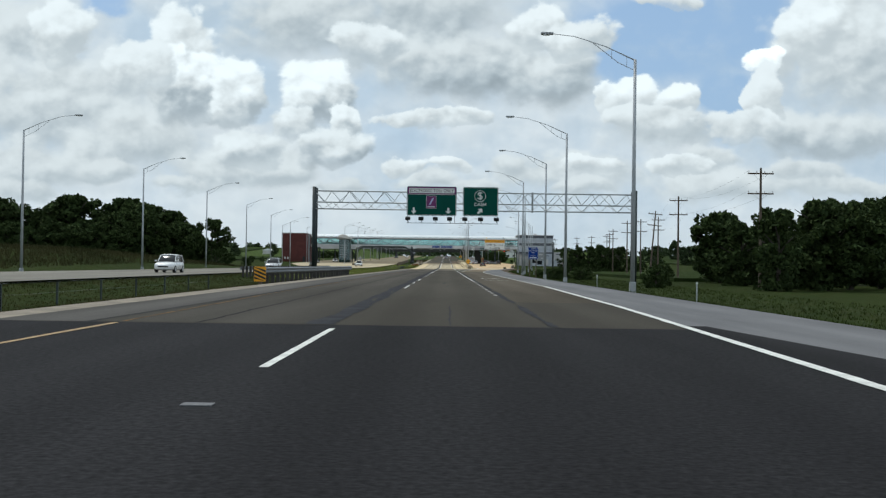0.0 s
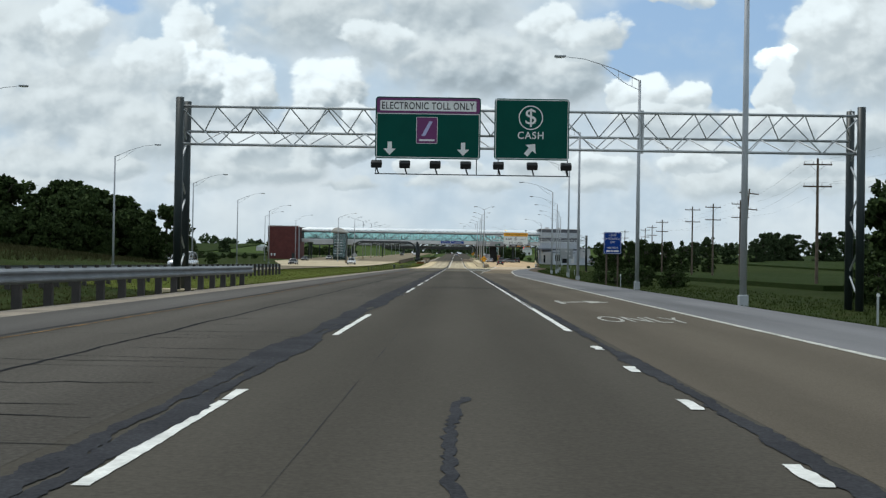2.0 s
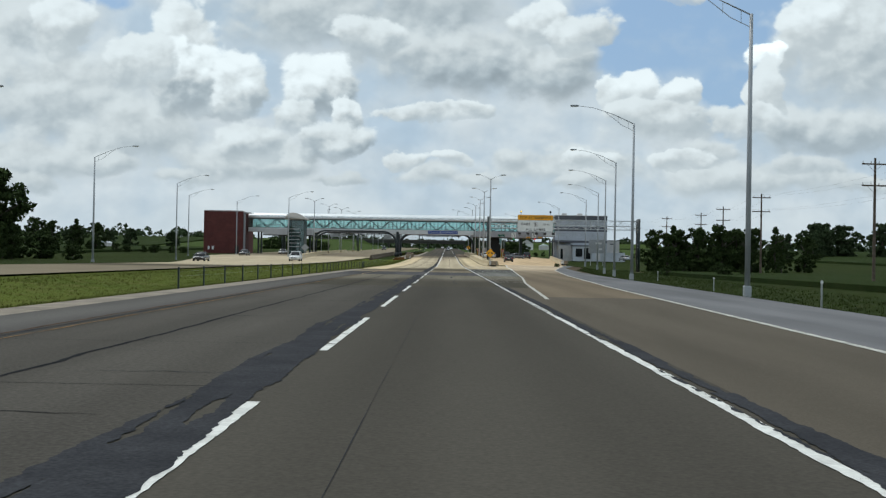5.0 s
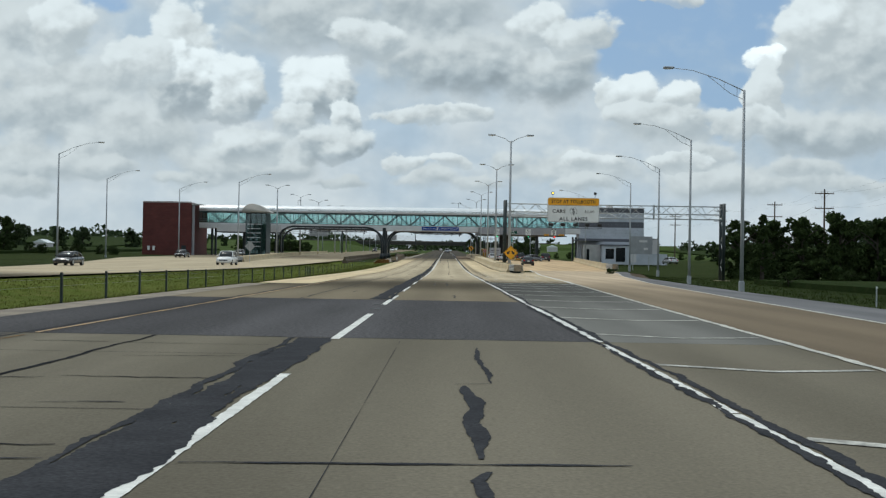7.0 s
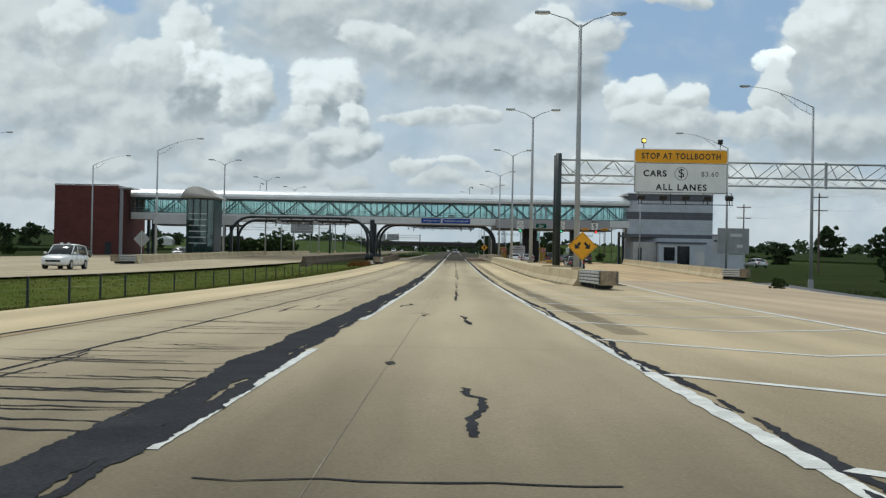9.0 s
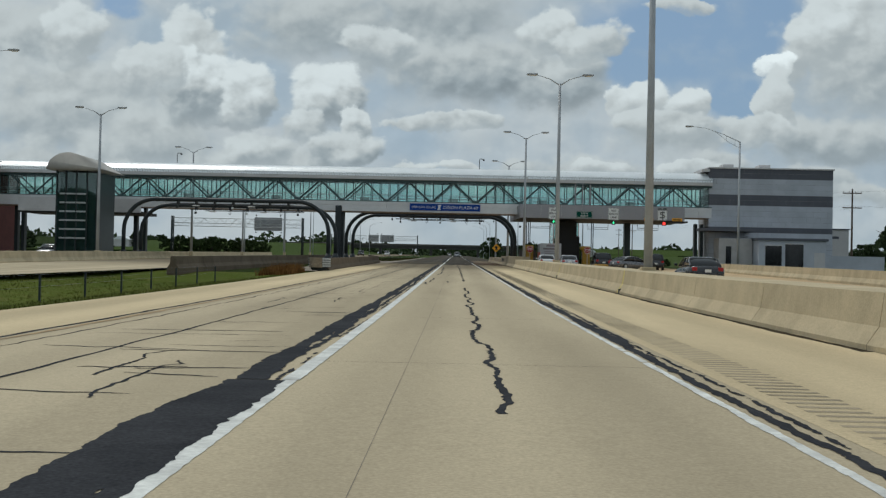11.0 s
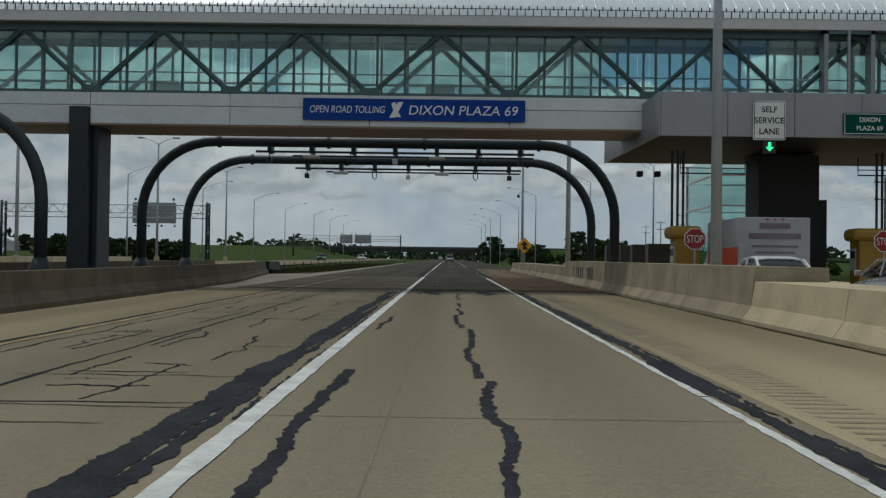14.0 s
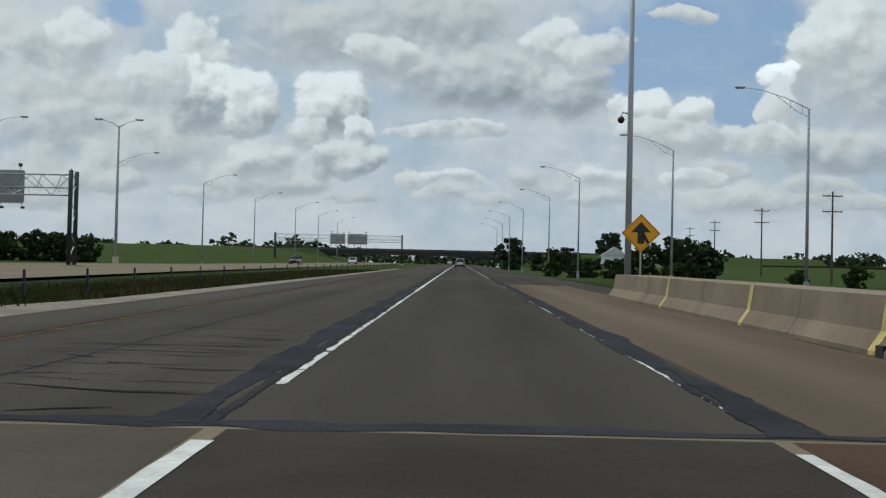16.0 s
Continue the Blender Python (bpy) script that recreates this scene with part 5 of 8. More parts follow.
RIGHT_LINE = [(327, 6.0), (345, 5.5), (480, 5.45), (522, 5.2)]
barrier("barrier_right", RIGHT_LINE, 327, 442.0, 1.9, 0.80, "tan concrete barrier beside the open toll lanes", 1, 6.1, ((369.4, True), (393.8, True), (408.7, False), (430.4, False)))
tall = barrier("barrier_right", RIGHT_LINE, 442.0, 477.4, 1.9, 1.08, "tall tan concrete barrier beside the toll portals", 1, 5.9, (), mat("barrier_streaked", (0.31, 0.262, 0.185), 0.9, var=0.18, scale=0.7, grain=25, bump=0.3, stain=0.45, spec=0.1))
for q0, ws in ((466.2, (0.55, 0.55, 0.55)), (469.6, (0.75, 0.75, 0.75)), (472.8, (0.6,))):  # thin steel frames fixed to the face
    bm = bmesh.new()
    fx, base = lerp_at(RIGHT_LINE, q0) + 0.16, gz(q0)
    y = q0
    for w in ws:
        for ya, yb, za, zb2 in ((y, y + 0.012, 0.42, 0.85), (y + w, y + w + 0.012, 0.42, 0.85), (y, y + w, 0.42, 0.432), (y, y + w, 0.838, 0.85)):
            box(bm, fx - 0.004, fx + 0.02, ya, yb, base + za, base + zb2)
        y += w
    part("steel_frame", bm, rail_steel, tall, "thin steel frame")
# same barrier carried on, shade put into a darker concrete
barrier("barrier_right", RIGHT_LINE, 477.4, 520.5, 1.9, 0.80, "shade-darkened brown concrete barrier past the footbridge", 1, 7.2, ((480.9, False), (495.2, True), (502.1, False), (510.5, False)), mat("barrier_in_shade", (0.25, 0.205, 0.147), 0.9, var=0.16, scale=0.7, grain=25, bump=0.3, stain=0.35, spec=0.1))
foot, fw = wander(5.42, 345, 519, 0.5, 0.03, 61, 0.08, 0.24)
ribbon("foot_dirt", foot, fw, dirt_mat, road, 0.006, 0.03, "dark dirt along the barrier foot")
LEFT_LINE = [(404, -8.35), (441, -8.85), (470, -9.35), (495, -11.9)]
barrier("barrier_left", LEFT_LINE, 404, 495, 0.75, 0.78, "brown concrete barrier along the median", -1, material=barrier_shaded_brown)
barrier("barrier_median", [(404, -16.9), (495, -16.9)], 396, 500, 0.7, 0.78, "brown concrete barrier beside the opposite lanes", 1, material=barrier_shaded_brown)
barrier("barrier_far", [(376, -29.2), (436, -32.7), (470, -34.5), (545, -34.5)], 376, 545, 1.4, 0.80, "long concrete barrier on the far side of the opposite lanes", -1)
barrier("barrier_ramp", [(357, 20.4), (420, 24.6), (452, 26.6)], 357, 452, 0.6, 0.80, "tan concrete barrier along the toll ramp", 1)
strip("gravel_strip", [(404, -12.4), (490, -12.4), (505, -9.3), (560, -9.0)], [(404, -8.0), (495, -8.0)], 404, 640, -0.04, gravel_mat, road, label="bare gravel verge")
strip("dirt_verge", [(20, -9.1), (560, -9.0)], [(20, -7.85), (560, -7.85)], 20, 262, -0.03, gravel_mat, road, label="thin dirt verge")


def verge(y0, y1):
    bm = bmesh.new()
    rows = []
    for y in stations(y0, y1):
        x = lerp_at(SHOULDER_OUT, y)
        rows.append((bm.verts.new((x - 0.1, y, gz(y) - 0.02)), bm.verts.new((x + 1.7 + 0.4 * noise.noise(Vector((y * 0.1, 0, 3))), y, gz(y) - 0.26))))
    for a, b in zip(rows, rows[1:]):
        bm.faces.new((a[0], a[1], b[1], b[0]))
    part("dirt_verge", bm, mat("brown_dirt", (0.082, 0.064, 0.044), 0.95, var=0.3, scale=0.8, grain=14, bump=0.5, spec=0.02), road, "bare brown dirt verge")


verge(-60, 345)


def crash_cushion(x, y, ahead, length=7.0, width=0.8, label="grey ribbed steel crash cushion with a rounded nose", steel=galv):
    """A row of overlapping steel panels before a barrier's end; ahead: -1 when its nose points back at the camera."""
    ob = thing("crash_cushion", label, "crash cushion", at=(x, y, gz(y)))
    n = 5
    for k in range(n):
        a, b = ahead * length * k / n, ahead * length * (k + 1.15) / n
        w = width / 2 + 0.012 * (n - k)
        for side in (-1, 1):
            bm = bmesh.new()
            for j in range(4):
                z = 0.22 + 0.15 * j
                box(bm, side * w - 0.03, side * w + 0.03, min(a, b), max(a, b), z, z + 0.10, bevel=0.02)
            part("fender_panel", bm, steel, ob, "ribbed steel side")
            part("web", boxed(side * w - 0.01, side * w + 0.01, min(a, b), max(a, b), 0.24, 0.78), dark_steel, ob)
        part("diaphragm", boxed(-width / 2, width / 2, a - 0.04, a + 0.04, 0.05, 0.78), dark_steel, ob)
    bm = bmesh.new()
    pts = [(width / 2 * math.cos(math.pi * k / 8) * 1.05, ahead * (length + 0.35 * math.sin(math.pi * k / 8))) for k in range(9)]
    lo, hi = [bm.verts.new((px, py, 0.18)) for px, py in pts], [bm.verts.new((px, py, 0.80)) for px, py in pts]
    for k in range(8):
        bm.faces.new((lo[k], lo[k + 1], hi[k + 1], hi[k]))
    bm.faces.new(hi)
    bm.faces.new(lo[::-1])
    bmesh.ops.recalc_face_normals(bm, faces=bm.faces)
    part("nose", bm, mat("nose_plastic", (0.24, 0.19, 0.13), 0.7, var=0.25, scale=3, grain=12, stain=0.4), ob, "scuffed grey nose")
    part("lid", boxed(-width / 2 * 0.9, width / 2 * 0.9, min(0, ahead * length), max(0, ahead * length), 0.76, 0.80), rail_steel, ob)
    for k in range(6):
        yy = ahead * length * k / 6
        part("foot", boxed(-0.3, 0.3, yy - 0.06, yy + 0.06, 0.0, 0.2), dark_steel, ob)
    return ob


crash_cushion(6.75, 326.8, -1)
crash_cushion(20.7, 356.6, -1, 5.0, 0.7)
crash_cushion(-8.8, 404.6, -1, 4.0, 0.8, "pale worn crash cushion before the median barrier")
crash_cushion(-12.4, 495.4, 1, 5.0, 0.7, "dark crash cushion behind the median barrier's end", dark_steel)
crash_cushion(-29.8, 375.6, -1, 5.0, 0.7)


def guardrail(name, line, y0, y1, face, label, post_mat, lift=0.02):
    ob = thing(name, label, "guardrail")
    prof = [(0.0, 0.46), (0.07, 0.52), (0.07, 0.56), (0.0, 0.62), (0.0, 0.65), (0.07, 0.70), (0.07, 0.74), (0.0, 0.80)]
    bm = bmesh.new()
    rows = []
    for y in stations(y0, y1, 1.9):
        x = lerp_at(line, y)
        rows.append([bm.verts.new((x + face * a, y, gz(y) + b + lift)) for a, b in prof] + [bm.verts.new((x + face * (a - 0.006), y, gz(y) + b + lift)) for a, b in prof[::-1]])
    n = len(rows[0])
    for a, b in zip(rows, rows[1:]):
        for k in range(n):
            bm.faces.new((a[k], a[(k + 1) % n], b[(k + 1) % n], b[k]))
    bmesh.ops.recalc_face_normals(bm, faces=bm.faces)
    part("beam", bm, rail_steel, ob, "dull galvanised W-beam")
    mesh = None
    y = y0 + 0.3
    while y < y1:
        m = pose(lerp_at(line, y) - face * 0.20, y, gz(y) - 0.05)
        if mesh is None:
            first = part("post", boxed(-0.10, 0.10, -0.08, 0.08, -0.8, 0.74, bevel=0.012), post_mat, ob)
            first.matrix_basis, mesh = m, first.data
        else:
            share("post", mesh, ob, m)
        y += 1.9
    return ob


guardrail("guardrail", [(62, -9.6), (114, -8.9)], 62, 111, 1, "grey steel guardrail on dark wooden posts", mat("dark_post", (0.045, 0.04, 0.038), 0.9, var=0.25))
guardrail("guardrail", [(105, -18.6), (177, -17.9)], 105, 177, -1, "grey steel guardrail on dark posts beyond the median", mat("dark_post", ()), -0.12)
s = thing("hazard_marker", "black and yellow striped hazard marker on the guardrail's end", "road sign", at=(-9.75, 61.6, 0))
part("panel", plate(-0.32, 0.32, 0.05, 0.85, 0, 0.03, 0.04), sign_yellow, s)
for k in range(4):
    z = 0.04 + 0.20 * k
    part("stripe", flat_shape(((-0.31, z + 0.16), (0.31, max(z - 0.10, 0.06)), (0.31, z + 0.02), (-0.31, min(z + 0.28, 0.84))), -0.004), black_mat, s)
part("post", boxed(-0.08, 0.08, 0.03, 0.2, -0.5, 0.7), wood, s)


# ---- lamps ----
def street_lamp(y=0.0, reach=4.9, rise=1.5):
    ob = thing("street_lamp", "tall galvanised street lamp with one long truss arm", "street lamp", "street lamps along the road")
    part("pole", tubed([(0, 0, 0), (0, 0, 6), (0, 0, 13.2)], [0.135, 0.115, 0.085], 12), lamp_steel, ob, smooth=True)
    part("base", boxed(-0.17, 0.17, -0.17, 0.17, -0.9, 0.22, bevel=0.03), lamp_steel, ob, "square steel base")
    arm = [(0, 0, 13.15), (-reach * 0.35, 0, 13.15 + rise * 0.52), (-reach * 0.72, 0, 13.15 + rise * 0.9), (-reach, 0, 13.15 + rise)]
    low = [(0, 0, 12.55), (-reach * 0.2, 0, 13.0), (-reach * 0.52, 0, 13.15 + rise * 0.70)]
    part("arm", tubed(arm, [0.04, 0.028, 0.022, 0.02], 8), lamp_steel, ob, smooth=True)
    bm = tubed(low, 0.02, 6)
    for a, b in (((-reach * 0.1, 0, 12.78), (-reach * 0.1, 0, 13.36)), ((-reach * 0.28, 0, 13.2), (-reach * 0.28, 0, 13.75))):
        tube(bm, [a, b], 0.014, 5)
    part("brace", bm, lamp_steel, ob)
    head = part("lamp_head", boxed(-reach - 0.62, -reach + 0.12, -0.16, 0.16, 13.15 + rise - 0.06, 13.15 + rise + 0.08, bevel=0.05), lamp_steel, ob)
    part("lens", boxed(-reach - 0.52, -reach - 0.1, -0.11, 0.11, 13.15 + rise - 0.10, 13.15 + rise - 0.05, bevel=0.02), sign_white, head)
    return ob


def twin_lamp():
    ob = thing("twin_street_lamp", "tall grey street lamp with two short arms", "street lamp", "twin lamps on the barriers")
    part("pole", tubed([(0, 0, 0), (0, 0, 6), (0, 0, 12.9)], [0.16, 0.13, 0.09], 12), lamp_steel, ob, smooth=True)
    part("base", boxed(-0.25, 0.25, -0.25, 0.25, -0.5, 0.18, bevel=0.03), barrier_mat, ob)
    for s in (-1, 1):
        part("arm", tubed([(0, 0, 12.75), (s * 0.7, 0, 13.2), (s * 1.7, 0, 13.5)], [0.045, 0.03, 0.025], 8), lamp_steel, ob, smooth=True)
        head = part("lamp_head", boxed(min(s * 1.6, s * 2.4), max(s * 1.6, s * 2.4), -0.15, 0.15, 13.46, 13.60, bevel=0.05), lamp_steel, ob)
        part("lens", boxed(min(s * 1.7, s * 2.25), max(s * 1.7, s * 2.25), -0.10, 0.10, 13.42, 13.47, bevel=0.02), sign_white, head)
    return ob


lamp0 = street_lamp()
lamp0.matrix_basis = pose(11.1, 66.8, 0)
for x, y in ((10.95, 103.3), (11.75, 133.9), (11.1, 163.8), (14.15, 204.7), (15.75, 249), (19.95, 288.3), (23.1, 320), (26.75, 356), (28.9, 392), (28.4, 446), (6.6, 525.5), (25.85, 566), (21.85, 598.8), (16.5, 640), (16.3, 690), (14, 735), (13, 780), (13, 830), (13, 880)):
    copy_thing(lamp0, pose(x, y, gz(y) - (0.15 if y < 390 else 0)))
for x, y in ((-39.6, 107.5), (-39.85, 151.2), (-41.1, 197.3), (-42.4, 244), (-45, 295), (-47.5, 350), (-57.6, 404), (-53, 437), (-36, 408), (-49, 594), (-45.5, 631), (-42.5, 669), (-42.7, 718), (-39.5, 755), (-39.5, 800), (-39.5, 850)):
    copy_thing(lamp0, pose(x, y, gz(y), 0, 0, 180))
twin0 = twin_lamp()
twin0.matrix_basis = pose(6.45, 330, 0.83)
for x, y in ((6.75, 370.7), (7.1, 412), (7.05, 451), (7.0, 489)):
    copy_thing(twin0, pose(x, y, gz(y) + (0.75 if y < 515 else 0)))
for x, y in ((-33.5, 436), (-34, 476), (-33.4, 508), (-33, 549), (-33.4, 591)):
    copy_thing(twin0, pose(x, y, gz(y) + 0.7))
c = thing("security_camera", "white dome camera on a short bracket fixed to a pole", "camera", at=(6.55, 525.3, gz(525)))
part("bracket", tubed([(0, 0, 7.1), (-0.3, -0.1, 7.15), (-0.36, -0.1, 7.0)], 0.03, 6), lamp_steel, c)
bm = bmesh.new()
bmesh.ops.create_uvsphere(bm, u_segments=12, v_segments=8, radius=0.14, matrix=Matrix.Translation((-0.36, -0.1, 6.86)))
part("dome", bm, black_mat, c, smooth=True)


# ---- footbridge ----
BY = 462.0
bridge = thing("footbridge", "long glazed pedestrian bridge with a vaulted white roof over the highway", "footbridge", at=(0, BY, 0))
X0, X1, BD = -54.4, 29.2, 3.1
bay = 5.14
node = [k * bay - 0.57 for k in range(-11, 7)]
node = [x for x in node if X0 + 0.3 < x < X1 - 0.3]
# floor, side panels and soffit
part("floor_slab", boxed(X0, X1, 0.1, BD - 0.1, 8.05, 8.62), panel_grey, bridge)
part("soffit", boxed(X0, X1, 0.0, BD, 7.50, 7.56), panel_tan, bridge, "tan soffit")
edges = [X0] + [x + bay / 2 for x in node if X0 < x + bay / 2 < X1] + [X1]
pm = {}
for a, b in zip(edges, edges[1:]):
    for z0, z1 in ((7.56, 8.22), (8.24, 8.70)):
        key = (round(b - a, 2), z0)
        if key not in pm:
            o = part("fascia_panel", boxed(0.012, b - a - 0.012, 0, 0.09, z0, z1, bevel=0.008), fascia_white, bridge)
            o.matrix_basis, pm[key] = pose(a, -0.05, 0), o.data
        else:
            share("fascia_panel", pm[key], bridge, pose(a, -0.05, 0))
        share("fascia_panel", pm[key], bridge, pose(a, BD - 0.04, 0))
for fy in (0.06, BD - 0.06):
    part("bottom_chord", boxed(X0, X1, fy - 0.1, fy + 0.1, 8.62, 8.80), truss_paint, bridge)
    part("top_chord", boxed(X0, X1, fy - 0.1, fy + 0.1, 10.98, 11.24), truss_paint, bridge)
    for k, x in enumerate(node):
        for d in (-1, 1):
            xb = x + d * bay / 2
            if X0 < xb < X1:
                part("diagonal", tubed([(x, fy, 11.05), (xb, fy, 8.72)], 0.10, 6), truss_paint, bridge)
        if X0 < x + bay / 2 < X1:
            part("gusset", boxed(x + bay / 2 - 0.35, x + bay / 2 + 0.35, fy - 0.12, fy + 0.12, 8.70, 8.98, bevel=0.02), truss_paint, bridge)
    x, my, mull = X0 + 0.1, (fy + 0.135 if fy < 1 else fy - 0.135), None
    while x < X1:
        if mull is None:
            o = part("mullion", boxed(-0.045, 0.045, -0.05, 0.05, 8.62, 11.2), truss_paint, bridge, "dark glazing bar")
            o.matrix_basis, mull = pose(x, my, 0), o.data
        else:
            share("mullion", mull, bridge, pose(x, my, 0))
        x += bay / 5
    gy = fy + 0.13 if fy < 1 else fy - 0.13
    for a, b in zip(edges, edges[1:]):
        pane = part("pane", boxed(a + 0.02, b - 0.02, gy - 0.01, gy + 0.01, 8.66, 11.1), bridge_glass, bridge)
        pane.visible_shadow = False
    part("handrail", tubed([(X0, gy + (0.25 if fy < 1 else -0.25), 9.55), (X1, gy + (0.25 if fy < 1 else -0.25), 9.55)], 0.03, 6), galv, bridge)
    part("bench_rail", tubed([(X0, gy + (0.25 if fy < 1 else -0.25), 9.15), (X1, gy + (0.25 if fy < 1 else -0.25), 9.15)], 0.03, 6), galv, bridge)
# equipment cabinets along the floor inside
for k, x in enumerate(node):
    if k % 2 == 0:
        part("heater_box", boxed(x - 0.55, x + 0.55, 0.5, 0.85, 8.64, 9.25, bevel=0.03), panel_grey, bridge)
# roof: eaves beam and ribbed vault
for fy in (-0.35, BD + 0.35):
    part("eaves_beam", boxed(X0, X1, min(fy, fy + 0.0) - 0.08, fy + 0.08, 11.24, 11.62, bevel=0.02), panel_grey, bridge)
part("ceiling_panel", boxed(X0, X1, -0.3, BD + 0.3, 11.25, 11.32), panel_grey, bridge)
bm = bmesh.new()
prof = [(-0.45 + (BD + 0.9) * k / 14, 11.62 + 1.18 * math.sin(math.pi * k / 14) ** 0.75) for k in range(15)]
sec = prof + [(BD + 0.30, 11.60), (-0.30, 11.60)]
r0, r1 = [bm.verts.new((X0, a, b)) for a, b in sec], [bm.verts.new((X1, a, b)) for a, b in sec]
for k in range(len(sec)):
    bm.faces.new((r0[k], r0[(k + 1) % len(sec)], r1[(k + 1) % len(sec)], r1[k]))
bm.faces.new(r0)
bm.faces.new(r1)
bmesh.ops.recalc_face_normals(bm, faces=bm.faces)
part("roof", bm, roof_white, bridge, "white ribbed metal vault")
bm = bmesh.new()
x = X0 + 0.3
while x < X1:
    for (a, b), (c2, d) in zip(prof, prof[1:]):
        vs = [bm.verts.new(p) for p in ((x - 0.02, a, b), (x + 0.02, a, b), (x + 0.02, c2, d), (x - 0.02, c2, d), (x - 0.02, a, b + 0.05), (x + 0.02, a, b + 0.05), (x + 0.02, c2, d + 0.05), (x - 0.02, c2, d + 0.05))]
        for f in ((4, 5, 6, 7), (0, 1, 5, 4), (0, 3, 7, 4), (1, 2, 6, 5)):
            bm.faces.new([vs[i] for i in f])
    x += 0.47
bmesh.ops.recalc_face_normals(bm, faces=bm.faces)
tagged(part("roof_seams", bm, roof_white, bridge, "raised roof seams"), kind="stuff")
bm = bmesh.new()
x = X0 + 0.2
while x < X1:
    box(bm, x - 0.018, x + 0.018, -0.46, -0.43, 11.62, 11.86)
    box(bm, x + 0.13, x + 0.17, -0.28, -0.25, 11.86, 12.02)
    x += 0.30
box(bm, X0, X1, -0.465, -0.445, 11.85, 11.87)
part("snow_guard", bm, dark_steel, bridge, "thin snow guard along the eaves")
for x in (-33, 2.4):
    part("roof_pole", tubed([(x, 1.5, 12.6), (x, 1.5, 13.9), (x + 0.1, 1.5, 14.0), (x + 0.45, 1.5, 14.0)], 0.04, 6), dark_steel, bridge)
    part("roof_camera", boxed(x + 0.38, x + 0.58, 1.4, 1.6, 13.8, 13.98, bevel=0.03), black_mat, bridge)
# lift lobby bay over the toll lanes
part("bay_frame", boxed(13.4, 13.55, -0.4, 0.2, 8.7, 11.3), canopy_grey, bridge)
part("bay_frame", boxed(15.1, 15.25, -0.4, 0.2, 8.7, 11.3), canopy_grey, bridge)
part("bay_head", boxed(13.4, 15.25, -0.4, 0.2, 11.1, 11.35), truss_paint, bridge)
part("bay_post", boxed(14.25, 14.35, -0.42, -0.3, 8.7, 11.3), canopy_grey, bridge)
part("bay_sill", boxed(13.4, 15.25, -0.4, 0.2, 8.66, 8.82), truss_paint, bridge)
# piers
for x0, x1 in ((-14.15, -13.2),):
    p = thing("bridge_pier", "dark steel-clad bridge pier in the median", "pier", at=(0, BY + 0.6, gz(BY)))
    part("shaft", boxed(x0, x0 + 0.72, -0.8, 1.6, -0.5, 6.55, bevel=0.03), arch_steel, p)
    part("shaft_side", boxed(x0 + 0.72, x1, -0.3, 1.3, -0.5, 6.0, bevel=0.03), arch_steel, p)
s = thing("bridge_sign", "long blue plaza name sign with white lettering", "sign", at=(0, BY - 0.12, 0))
part("panel", plate(-5.58, 2.56, 7.77, 8.57, -0.03, 0.04, 0.03), sign_blue, s)
words("OPEN ROAD TOLLING", 0.26, sign_white, s, (-3.95, -0.032, 8.17), 2.75, italic=0.15)
part("emblem_mark", flat_shape(((-2.42, 7.88), (-2.2, 7.88), (-1.9, 8.46), (-2.1, 8.46)), -0.036), sign_white, s)
part("emblem_mark", flat_shape(((-2.35, 8.40), (-2.2, 8.46), (-2.1, 8.1), (-1.98, 7.9), (-2.15, 7.9), (-2.25, 8.1)), -0.037), sign_white, s)
words("DIXON PLAZA 69", 0.34, sign_white, s, (0.30, -0.032, 8.17), 4.0, italic=0.15)


